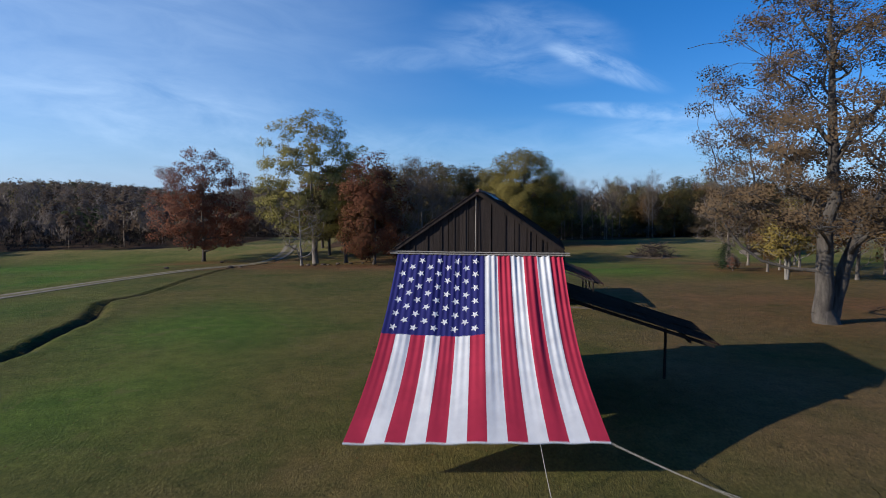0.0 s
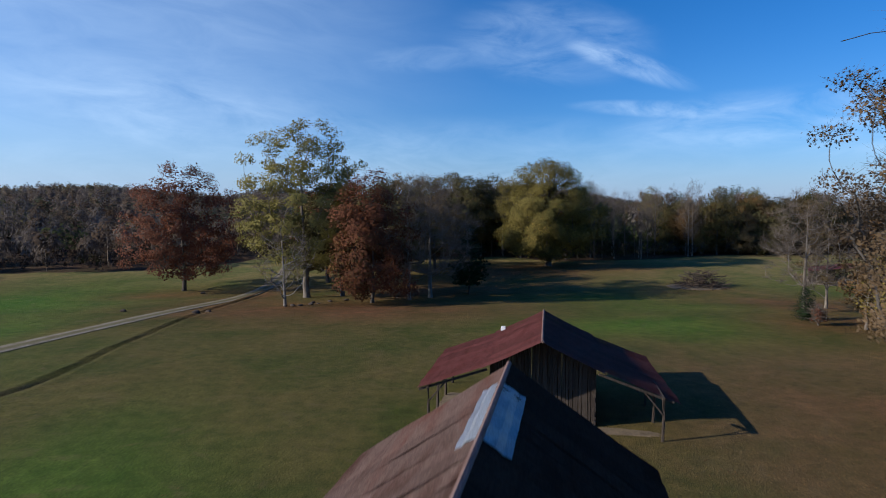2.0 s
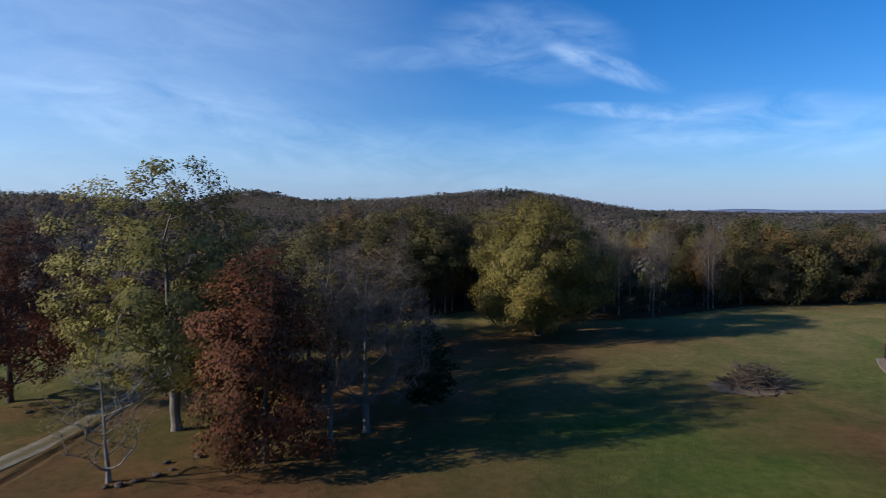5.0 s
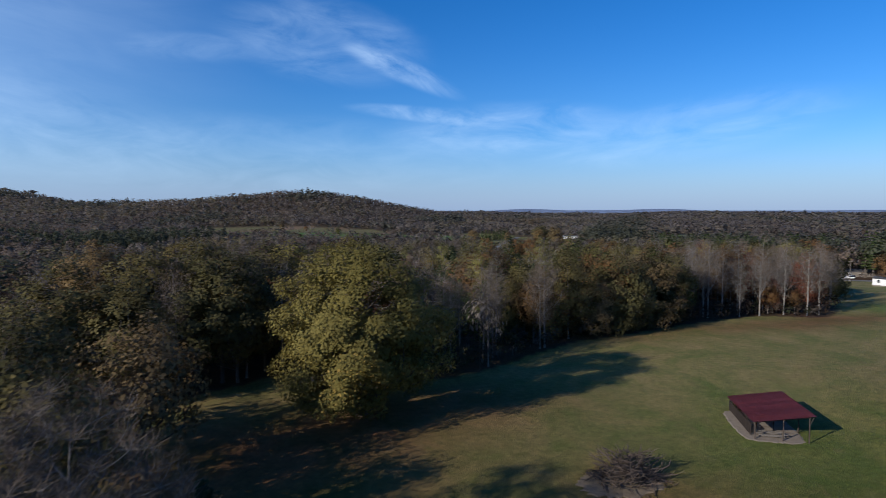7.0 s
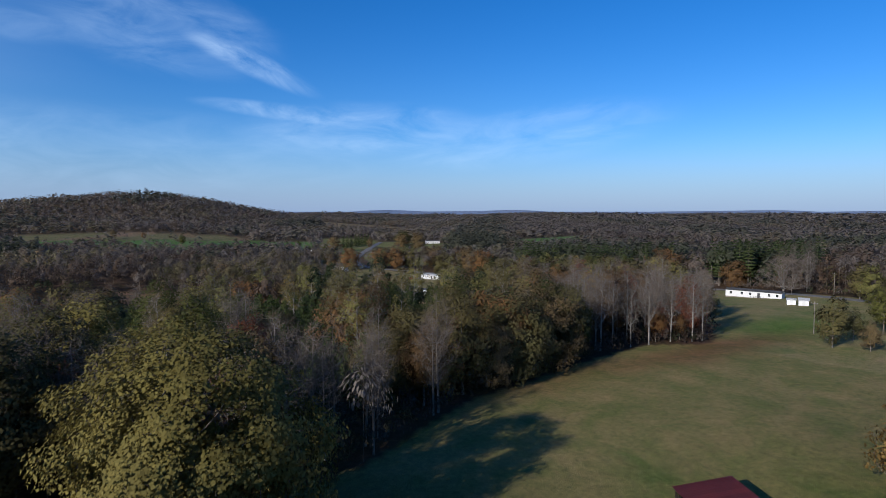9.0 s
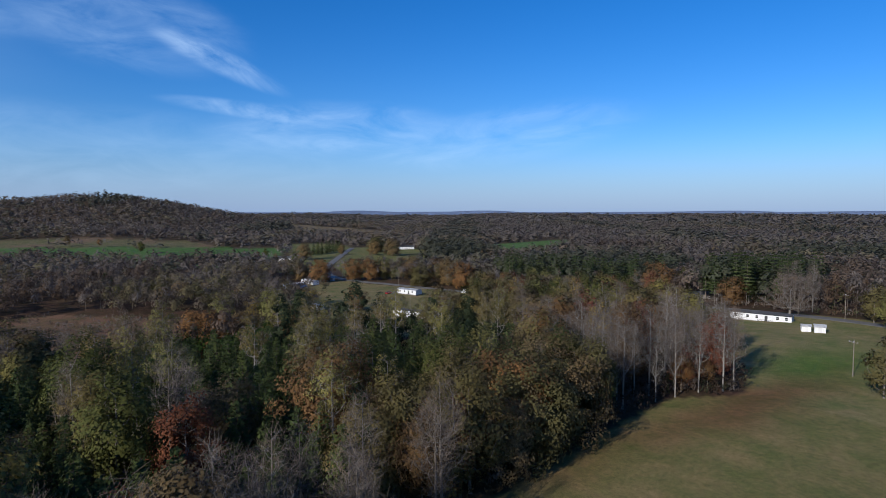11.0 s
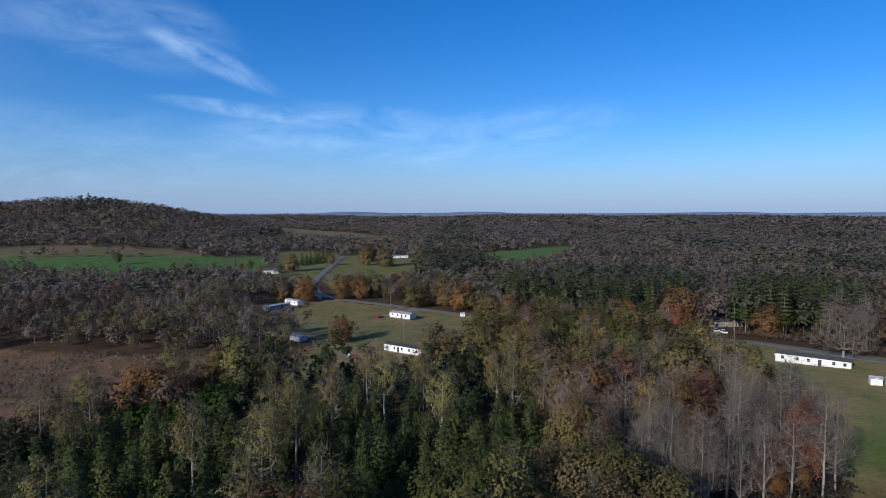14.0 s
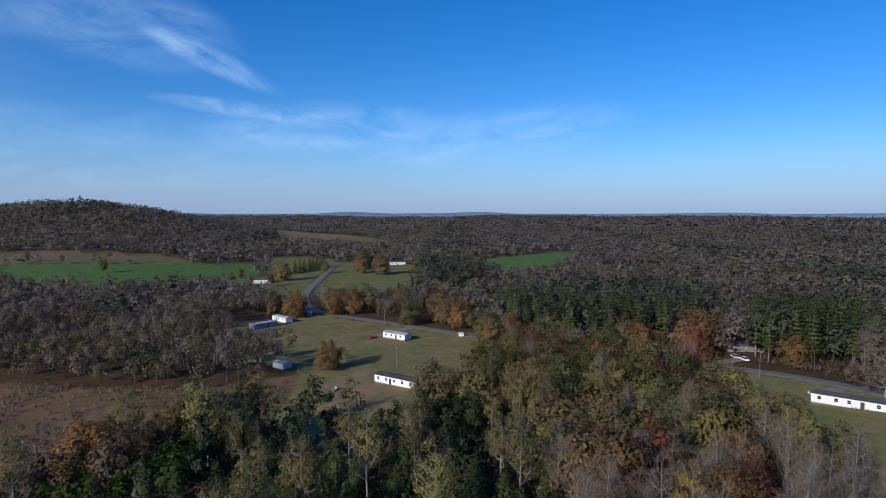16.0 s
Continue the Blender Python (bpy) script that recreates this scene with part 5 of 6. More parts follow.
p.inputs["Base Color"].default_value = (0.02, 0.025, 0.03, 1)
p.inputs["Roughness"].default_value = 0.06
p.inputs["Specular IOR Level"].default_value = 0.9
ROPE = surface("rope", (0.28, 0.26, 0.22), (0.42, 0.39, 0.34), 6.0, 0.9)
POLE_WHITE = surface("pale_pole", (0.24, 0.225, 0.205), (0.36, 0.34, 0.31), 3.0, 0.7)


def cloth(name, c, weave=1.0, thin=0.3):
    m, t, p = material(name)
    oc = obj_coord(t)
    a, b = noise_tex(t, 1.3, 5, 0.6, oc, 0.3), noise_tex(t, 60.0, 2, 0.5, oc)
    col = mixed(t, 1.0, c, ramp(t, a.outputs["Fac"], [(0.3, (0.84, 0.84, 0.86)), (0.7, (1.08, 1.08, 1.08))]), 'MULTIPLY')
    t.links.new(col, p.inputs["Base Color"])
    p.inputs["Roughness"].default_value = 0.75
    p.inputs["Specular IOR Level"].default_value = 0.2
    bump(t, p, b.outputs["Fac"], 0.2, 0.004)
    tr = t.nodes.new("ShaderNodeBsdfTranslucent")
    t.links.new(col, tr.inputs["Color"])
    ms = t.nodes.new("ShaderNodeMixShader")
    ms.inputs["Fac"].default_value = thin
    t.links.new(p.outputs[0], ms.inputs[1])
    t.links.new(tr.outputs[0], ms.inputs[2])
    t.links.new(ms.outputs[0], t.nodes["Material Output"].inputs["Surface"])
    return m


FLAG_RED, FLAG_WHITE, FLAG_BLUE = cloth("red_cloth", (0.50, 0.035, 0.075)), cloth("white_cloth", (0.80, 0.81, 0.82)), cloth("navy_cloth", (0.028, 0.03, 0.165))


def tin_sheet(name, parent, origin, along, down, width, length, mat, seed, ribs=4, bend=0.0, label=""):
    """A ribbed roofing sheet: along the eave by width, down the slope by length, slightly lifted and uneven."""
    rng = random.Random(seed)
    o, a, d = Vector(origin), Vector(along).normalized(), Vector(down).normalized()
    n = a.cross(d).normalized()
    if n.z < 0:
        n = -n
    bm = bmesh.new()
    cols = ribs * 4 + 1
    rows = 5
    lift = [rng.uniform(-0.012, 0.018) for _ in range(rows)]
    L = length + rng.uniform(-0.03, 0.06)
    grid = []
    for j in range(rows):
        f = j / (rows - 1)
        row = []
        for i in range(cols):
            g = i / (cols - 1)
            h = (0.022 if i % 4 in (1,) else (0.012 if i % 4 in (0, 2) else 0.0)) + lift[j] - bend * math.sin(math.pi * f)
            row.append(bm.verts.new(o + a * (width * 1.10 * g) + d * (L * f) + n * (h + 0.006)))
        grid.append(row)
    for j in range(rows - 1):
        for i in range(cols - 1):
            bm.faces.new((grid[j][i], grid[j][i + 1], grid[j + 1][i + 1], grid[j + 1][i]))
    bmesh.ops.solidify(bm, geom=bm.faces[:], thickness=0.006)
    return part(name, bm, mat, parent, label)


def board(parent, a, b, w, t, mat, seed, name="board", ragged=0.0):
    """A rough plank from foot a to head b, w wide along the wall, t thick."""
    rng = random.Random(seed)
    bm = bmesh.new()
    a, b = Vector(a), Vector(b)
    beam(bm, a, b + Vector((0, 0, rng.uniform(-ragged, ragged))), w, t)
    return part(name, bm, mat, parent)


def plank_wall(parent, p0, p1, top, mat, seed, wmin, wmax, gap, thick=0.03, foot=0.05, name="board"):
    """Upright planks from p0 to p1 (x, y), heads at top(s); uneven widths and gaps."""
    rng = random.Random(seed)
    d = Vector((p1[0] - p0[0], p1[1] - p0[1], 0))
    L = d.length
    d.normalize()
    q = math.atan2(d.y, d.x)
    s = 0.0
    while s < L - 0.04:
        w = min(rng.uniform(wmin, wmax), L - s)
        c = s + w / 2
        x, y = p0[0] + d.x * c, p0[1] + d.y * c
        bm = bmesh.new()
        h0, h1 = top(max(0, s)), top(min(L, s + w))
        z0 = foot + rng.uniform(-0.04, 0.08)
        m = Matrix.Translation((x, y, 0)) @ Matrix.Rotation(q, 4, 'Z')
        off = rng.uniform(-0.008, 0.008)
        vs = []
        for yy in (-thick / 2 + off, thick / 2 + off):
            vs.append([bm.verts.new(m @ Vector(c_)) for c_ in ((-w / 2 + gap / 2, yy, z0), (w / 2 - gap / 2, yy, z0 + rng.uniform(-0.02, 0.02)), (w / 2 - gap / 2, yy, h1), (-w / 2 + gap / 2, yy, h0))])
        A, B = vs
        bm.faces.new(A)
        bm.faces.new(B[::-1])
        for k in range(4):
            bm.faces.new((A[k], B[k], B[(k + 1) % 4], A[(k + 1) % 4]))
        part(name, bm, mat, parent)
        s += w


# ---- flag barn ----
barn_m = pose(1.25, 21.5, 0, 0, 0, -10)
HW, DEP, EAVE, RIDGE = 3.05, 6.3, 6.05, 8.12
barn = thing("flag_barn", barn_m, "tall dark tobacco barn with rusty tin roof and lean-to", "barn")


def gable(s):
    return RIDGE - 0.10 - (RIDGE - EAVE) * abs(s - HW) / HW


plank_wall(barn, (-HW, 0), (HW, 0), gable, BLACKWOOD, 1, 0.30, 0.52, 0.025)
plank_wall(barn, (HW, DEP), (-HW, DEP), gable, BLACKWOOD, 2, 0.30, 0.52, 0.02)
plank_wall(barn, (HW, 0.03), (HW, DEP - 0.03), lambda s: EAVE - 0.05, BLACKWOOD, 3, 0.30, 0.5, 0.02)
plank_wall(barn, (-HW, DEP - 0.03), (-HW, 0.03), lambda s: EAVE - 0.05, BLACKWOOD, 4, 0.30, 0.5, 0.02)
for k in range(13):                     # narrow strips over the joints of the gable
    x = -2.75 + k * 0.46 + 0.05 * math.sin(k * 5)
    if abs(x) < 2.8:
        board(barn, (x, -0.03, 4.9), (x, -0.03, gable(x + HW) - 0.08), 0.05, 0.022, BLACKWOOD, k, "batten")
for s in (-1, 1):
    for k in range(6):
        y = 0.35 + k * 1.12
        bm = bmesh.new()
        beam(bm, (0, y, RIDGE - 0.14), (s * (HW - 0.02), y, EAVE - 0.06), 0.07, 0.12)
        part("rafter", bm, BLACKWOOD, barn)
    slope = Vector((s * HW, 0, EAVE - RIDGE))
    L = slope.length * (HW + (0.28 if s < 0 else 0.0)) / HW
    for k in range(11):
        w = (DEP + 0.45) / 11
        # right slope is turned from the sun: its shade is in the tin's colour
        tin_sheet("roof_sheet", barn, (0, -0.18 + k * w, RIDGE), (0, 1, 0), slope, w, L, TIN if s < 0 else SHADED_TIN, 40 + k + 20 * s)
    bm = bmesh.new()
    beam(bm, (0, -0.13, RIDGE - 0.03), (s * (HW - 0.02), -0.13, EAVE - 0.02), 0.04, 0.14)
    part("verge_board", bm, BLACKWOOD, barn)
    tin_sheet("ridge_sheet", barn, (0, 2.3, RIDGE + 0.035), (0, 1, 0), slope, 2.6, 0.42 if s < 0 else 0.5, NEW_TIN, 90 + s, 3, 0, "bright new tin patch")
bm = bmesh.new()
tube(bm, [(0, -0.18, RIDGE + 0.03), (0.01, 3, RIDGE + 0.02), (0, DEP + 0.25, RIDGE + 0.03)], [0.06, 0.06, 0.06], 8)
part("ridge_cap", bm, TIN, barn)
# lean-to on the right side
LX, LZ0, LZ1, LY0, LY1 = 8.5, 4.25, 2.6, 1.3, 6.2
slope = Vector((LX - HW, 0, LZ1 - LZ0))
for k in range(9):
    w = (LY1 - LY0) / 9
    # the barn's shade is put into the colour of the lean-to's tin
    tin_sheet("lean_to_sheet", barn, (HW + 0.02, LY0 + k * w, LZ0), (0, 1, 0), slope, w, slope.length + 0.15, SHADED_TIN, 140 + k)
for k in range(4):
    y = LY0 + 0.2 + k * (LY1 - LY0 - 0.4) / 3
    bm = bmesh.new()
    beam(bm, (HW, y, LZ0 - 0.1), (LX, y, LZ1 - 0.1), 0.08, 0.12)
    part("lean_to_rafter", bm, BLACKWOOD, barn)
    bm = bmesh.new()
    if k == 3:
        tube(bm, [(LX - 0.9, y, -0.1), (LX - 0.88, y, 1.5), (LX - 0.9, y, LZ1 + 0.12)], [0.07, 0.065, 0.06], 7)
        part("lean_to_post", bm, BLACKWOOD, barn)
    else:
        bm.free()
bm = bmesh.new()
beam(bm, (LX - 0.9, LY0, LZ1 + 0.10), (LX - 0.9, LY1, LZ1 + 0.10), 0.1, 0.12)
part("lean_to_beam", bm, BLACKWOOD, barn)
# pale hoisting cord down the gable
bm = bmesh.new()
tube(bm, [(-0.06, -0.08, 7.95), (-0.07, -0.10, 7.0), (-0.08, -0.12, 5.9)], [0.013, 0.012, 0.013], 6)
part("hoist_cord", bm, ROPE, barn, "pale cord hanging from the gable")

# ---- flag and its pole ----
pole = thing("flag_pole", barn_m, "long pale pole lashed level across the barn gable", "pole")
for dz, dy in ((0, -0.14), (0.07, -0.10)):
    bm = bmesh.new()
    tube(bm, [(-3.22, dy, 5.88 + dz), (-1, dy, 5.865 + dz), (1, dy, 5.862 + dz), (3.25, dy, 5.87 + dz)], [0.022] * 4, 8)
    part("pole_rail", bm, POLE_WHITE, pole)

TOP_L, TOP_R = Vector((-2.93, -0.15, 5.83)), Vector((3.0, -0.15, 5.82))
inv = barn_m.inverted()
BOT_L, BOT_R = inv @ Vector((-2.72, 15.8, 1.15)), inv @ Vector((4.56, 15.9, 1.15))


def flag_point(s, q, lift=0.0):
    """A point of the cloth: s across, q down, gathered in pleats below the pole and drawn out tight at the foot."""
    top, bot = TOP_L.lerp(TOP_R, s), BOT_L.lerp(BOT_R, s)
    p_ = top.lerp(bot, q)
    flare = 0.10 * math.sin(math.pi * q) * (s - 0.5) * -2
    p_.x += flare * 1.5
    p_.z -= 0.30 * math.sin(math.pi * q)
    p_.y -= 0.05 * math.sin(math.pi * q)
    g = (1 - q) ** 1.0
    pleat = (0.015 + 0.010 * s) * g ** 1.4 * math.sin(s * 2 * math.pi * 31 + 1.2 * math.sin(s * 19)) + 0.016 * (1 - q) * math.sin(s * 2 * math.pi * 9 + q * 3)
    wave = 0.05 * math.sin(math.pi * q) * math.sin(s * 9.0 + q * 4.0) + 0.006 * q * math.sin(s * 40 + 2)
    n = Vector((0, -0.62, 0.78))
    fold = 0.10 * math.exp(-((s - 0.525) / 0.05) ** 2) * min(1, 4 * q) * (1 - 0.6 * q) + 0.05 * math.exp(-((s - 0.80) / 0.03) ** 2) * math.sin(math.pi * q) + 0.04 * math.exp(-((s - 0.22 - 0.1 * q) / 0.03) ** 2) * math.sin(math.pi * q)
    p_ += n * (pleat + wave + lift + fold)
    p_.z -= 0.02 * q * math.sin(s * 2 * math.pi * 3.2) ** 2 * (q ** 6)
    return p_


flag = thing("flag", barn_m, "huge striped cloth flag hung from the gable and stretched forward", "flag")
CANTON = 0.445


def flag_panel(name, s0, s1, q0, q1, mat, ns, nq):
    bm = bmesh.new()
    rows = [[bm.verts.new(flag_point(s0 + (s1 - s0) * i / ns, q0 + (q1 - q0) * j / nq)) for i in range(ns + 1)] for j in range(nq + 1)]
    for j in range(nq):
        for i in range(ns):
            f = bm.faces.new((rows[j][i], rows[j + 1][i], rows[j + 1][i + 1], rows[j][i + 1]))
            f.smooth = True
    return part(name, bm, mat, flag)


flag_panel("canton", 0, 7 / 13, 0, CANTON, FLAG_BLUE, 130, 30)
for k in range(13):
    flag_panel("stripe", k / 13, (k + 1) / 13, CANTON if k < 7 else 0, 1, FLAG_RED if k % 2 == 0 else FLAG_WHITE, 20, 40)
for c in range(9):
    n = 6 if c % 2 == 0 else 5
    for r_ in range(n):
        s_c = (c + 1) / 10 * 7 / 13
        q_c = CANTON * ((2 * r_ + 1) / 12 if n == 6 else (r_ + 1) / 6)
        bm = bmesh.new()
        turn_ = 0.3 * math.sin(c * 3 + r_)
        ring = []
        mid = bm.verts.new(flag_point(s_c, q_c, 0.014))
        for k in range(10):
            rr = 0.145 if k % 2 == 0 else 0.062
            a_ = math.pi * k / 5 + turn_ + math.pi / 2
            ring.append(bm.verts.new(flag_point(s_c + rr * math.cos(a_) / 6.2, q_c + rr * math.sin(a_) / 7.6, 0.014)))
        for k in range(10):
            bm.faces.new((mid, ring[k], ring[(k + 1) % 10]))
        part("star", bm, FLAG_WHITE, flag)
bm = bmesh.new()
tube(bm, [flag_point(i / 40, 1.0) + Vector((0, -0.01, 0)) for i in range(41)], [0.028] * 41, 6)
part("hem", bm, FLAG_WHITE, flag, "pale hem with a batten")


def rope(a, b, sag, mat=ROPE, r=0.009, name="guy_rope", label="pale rope tying the flag's foot to the ground"):
    ob = thing(name, pose(*b), label, "rope", "ropes of the flag")
    bm = bmesh.new()
    a, b_ = Vector(a) - Vector(b), Vector((0, 0, 0))
    pts = [a.lerp(b_, i / 10) - Vector((0, 0, sag * math.sin(math.pi * i / 10))) for i in range(11)]
    tube(bm, pts, [r] * 11, 6)
    part("line", bm, mat, ob)
    bm = bmesh.new()
    tube(bm, [(0, 0, 0.12), (0.02, 0.01, -0.2)], [0.03, 0.02], 6)
    part("stake", bm, POSTWOOD, ob)


foot_r = barn_m @ flag_point(1.0, 1.0)
foot_m = barn_m @ flag_point(0.735, 1.0)
rope(foot_r, (8.1, 14.2, 0.0), 0.04)
rope(foot_r + Vector((0, 0, -0.03)), (8.35, 14.35, 0.0), 0.10)
rope(foot_m, (2.75, 14.4, 0.0), 0.05)

# ---- low barn behind ----
low = thing("low_barn", pose(5.6, 47.0, 0, 0, 0, -7.9), "low grey plank barn with sagging rust-red tin roof", "barn")
RZ, MZ, OZ, MX, OX = 4.85, 3.45, 2.15, 2.9, 6.5
plank_wall(low, (-2.75, 0), (2.75, 0), lambda s: RZ - 0.15 - (RZ - MZ) * abs(s - 2.75) / MX, CRIBWOOD, 11, 0.16, 0.30, 0.03, 0.035)
plank_wall(low, (2.75, 6.4), (-2.75, 6.4), lambda s: RZ - 0.15 - (RZ - MZ) * abs(s - 2.75) / MX, GREYWOOD, 12, 0.18, 0.32, 0.03, 0.035)
for s in (-1, 1):
    for k in range(13):                 # squared logs of the crib's sides
        bm = bmesh.new()
        beam(bm, (s * 2.72, -0.05 + 0.03 * (k % 3), 0.2 + k * 0.245), (s * 2.72, 6.45, 0.2 + k * 0.245 + 0.01 * (k % 2)), 0.16, 0.215)
        part("log", bm, CRIBWOOD, low)
    inner, outer = Vector((s * MX, 0, MZ - RZ)), Vector((s * (OX - MX), 0, OZ - MZ))
    for k in range(12):
        y0, y1 = -2.0, 7.6
        w = (y1 - y0) / 12
        dip = -0.05 * math.sin(math.pi * k / 11)
        tin_sheet("roof_sheet", low, (0, y0 + k * w, RZ + dip), (0, 1, 0), inner, w, inner.length + 0.22, RED_TIN, 300 + k + 40 * s, 3, 0.03)
    for k in range(11):
        y0, y1 = -1.75 + (0.35 if s > 0 else 0), 7.2
        w = (y1 - y0) / 11
        drop = 0.12 * (1 - k / 10) if s > 0 else 0
        tin_sheet("shed_sheet", low, (s * (MX - 0.14), y0 + k * w, MZ + 0.015), (0, 1, 0), outer + Vector((0, 0, -drop)), w, outer.length + (0.5 * (1 - k / 10) if s > 0 else 0.1), RED_TIN, 400 + k + 40 * s, 3, 0.02)
    for k in range(4):
        y = -1.5 + k * 2.75
        bm = bmesh.new()
        tube(bm, [(s * 5.9, y, -0.1), (s * 5.93 + 0.03, y + 0.05, 1.2), (s * 5.9, y, OZ + 0.02)], [0.085, 0.075, 0.075], 7)
        part("post", bm, CRIBWOOD, low)
        bm = bmesh.new()
        beam(bm, (s * 2.8, y, MZ - 0.22), (s * OX * 0.985, y, OZ - 0.16), 0.09, 0.12)
        part("rafter", bm, CRIBWOOD, low)
        bm = bmesh.new()
        beam(bm, (s * 5.9, y, 1.35), (s * 4.9, y, OZ + 0.42), 0.06, 0.08)
        part("brace", bm, CRIBWOOD, low)
    bm = bmesh.new()
    beam(bm, (s * 5.9, -1.7, OZ + 0.03), (s * 5.9, 7.1, OZ + 0.03), 0.12, 0.14)
    part("plate", bm, CRIBWOOD, low)
bm = bmesh.new()
tube(bm, [(0, -2.02, RZ + 0.03), (0, 2.8, RZ - 0.03), (0, 7.62, RZ + 0.03)], [0.07] * 3, 8)
part("ridge_cap", bm, TIN, low)
bm = bmesh.new()
box(bm, -2.75, -2.45, 6.9, 7.2, 3.4, 3.83, 0.02)
part("vent", bm, WHITE_SIDING, low, "small white roof vent")
# bare floor under and before the lean-tos
def pad(name, m, outline, mat, label, category, thick=0.05):
    ob = thing(name, m, label, category)
    bm = bmesh.new()
    vs = [bm.verts.new((x, y, 0)) for x, y in outline]
    f = bm.faces.new(vs)
    r = bmesh.ops.extrude_face_region(bm, geom=[f])
    for v in r["geom"]:
        if isinstance(v, bmesh.types.BMVert):
            v.co.z += thick
    bmesh.ops.recalc_face_normals(bm, faces=bm.faces[:])
    part("surface", bm, mat, ob)
    return ob


def draped_pad(name, m, outline, mat, label, category, thick=0.06):
    """A thin patch that follows the land, thickest in the middle and running out at its edge."""
    ob = thing(name, m, label, category)
    bm = bmesh.new()
    cx, cy = (sum(p[k] for p in outline) / len(outline) for k in (0, 1))
    rings = []
    for f in (1.0, 0.93, 0.75, 0.5, 0.25):
        ring = []
        for x, y in outline:
            p = m @ Vector((cx + (x - cx) * f, cy + (y - cy) * f, 0))
            p.z = float(height(p.x, p.y)) + (thick if f < 1 else -0.05)
            ring.append(bm.verts.new(m.inverted() @ p))
        rings.append(ring)
    n = len(outline)
    for a, b in zip(rings, rings[1:]):
        for k in range(n):
            bm.faces.new((a[k], a[(k + 1) % n], b[(k + 1) % n], b[k]))
    bm.faces.new(rings[-1])
    bmesh.ops.recalc_face_normals(bm, faces=bm.faces[:])
    part("surface", bm, mat, ob)


def blob(x0, x1, y0, y1, seed, n=40, rough=0.12, square=3):
    rng = random.Random(seed)
    out_ = []
    for k in range(n):
        a = 2 * math.pi * k / n
        c, s = math.cos(a), math.sin(a)
        e = (abs(c) ** square + abs(s) ** square) ** (-1 / square)
        j = 1 + rng.uniform(-rough, rough)
        out_.append(((x0 + x1) / 2 + c * e * j * (x1 - x0) / 2, (y0 + y1) / 2 + s * e * j * (y1 - y0) / 2))
    return out_


lm = pose(5.6, 47.0, 0.0, 0, 0, -7.9)
pad("dirt_floor", lm @ pose(0, 0, -0.02), blob(-6.0, -2.8, -1.2, 4.6, 1, 80, 0.035, 8), LITTER_DIRT, "pale trodden dirt floor under the barn's lean-to", "dirt floor")
pad("dirt_floor", lm @ pose(0, 0, -0.02), blob(-2.9, 5.6, -1.0, -0.1, 2, 90, 0.12, 5), LITTER_DIRT, "pale dirt strip before the low barn", "dirt floor")

# ---- open shed with maroon roof ----
sm_ = Matrix.Translation((61.95, 122.62, float(height(65, 124)))) @ Matrix.Rotation(math.radians(-27.5), 4, 'Z')
shed = thing("open_shed", sm_, "open pole shed with a low maroon metal roof", "shed")
SW, SD = 6.9, 10.0
SL, SH = 2.1, 3.1   # low and high eave
down_ = Vector((-SW, 0, SL - SH))
for k in range(11):
    w = SD / 11
    tin_sheet("roof_sheet", shed, (SW, k * w, SH), (0, 1, 0), down_, w, down_.length, MAROON_TIN, 500 + k, 3)
for x in (0.3, SW / 2, SW - 0.6):
    z1 = SL + (SH - SL) * x / SW - 0.1
    for k, y in enumerate((0.35, SD / 3, 2 * SD / 3, SD - 0.4)):
        bm = bmesh.new()
        lean = 0.06 * math.sin(3.1 * x + 5.0 * k)
        tube(bm, [(x + lean, y, -0.4), (x + 0.03, y, 1.2), (x, y, z1)], [0.09, 0.078, 0.07], 7)
        part("post", bm, CRIBWOOD, shed)
    bm = bmesh.new()
    beam(bm, (x, 0.1, z1 - 0.02), (x, SD - 0.1, z1 - 0.02), 0.1, 0.14)
    part("beam", bm, CRIBWOOD, shed)
for k, y in enumerate((0.35, SD / 3, 2 * SD / 3, SD - 0.4)):
    bm = bmesh.new()
    beam(bm, (0.1, y, SL - 0.16), (SW - 0.2, y, SH - 0.19), 0.06, 0.1)
    part("rafter", bm, CRIBWOOD, shed)
    bm = bmesh.new()
    beam(bm, (SW - 0.6, y, 1.9), (SW - 0.1, y, SH - 0.2), 0.06, 0.08)
    part("brace", bm, CRIBWOOD, shed)
plank_wall(shed, (0.22, 1.3), (0.22, SD - 0.4), lambda s: 1.45 + 0.02 * s, BLACKWOOD, 21, 0.15, 0.25, 0.05)
plank_wall(shed, (0.22, SD - 0.32), (SW - 0.6, SD - 0.32), lambda s: 1.75 + 0.1 * s, BLACKWOOD, 22, 0.15, 0.25, 0.05)
draped_pad("dirt_floor", sm_, blob(-1.2, SW - 0.5, -0.5, SD - 0.4, 6, 80, 0.03, 5), PALE_DIRT, "pale gravel floor under the open shed", "dirt floor")
rngp = random.Random(77)
planks = thing("plank_stack", sm_, "loose grey planks stacked in the open shed", "planks")
for k in range(14):
    bm = bmesh.new()
    y = 1.6 + rngp.uniform(-0.5, 0.9)
    x = 1.2 + rngp.uniform(-0.3, 0.3)
    z = 0.06 + 0.05 * (k // 3)
    beam(bm, (x, y, z), (x + rngp.uniform(2.2, 3.2), y + rngp.uniform(-0.5, 0.5), z + rngp.uniform(0, 0.12)), 0.18, 0.04)
    part("plank", bm, GREYWOOD, planks)

# ---- brush piles ----


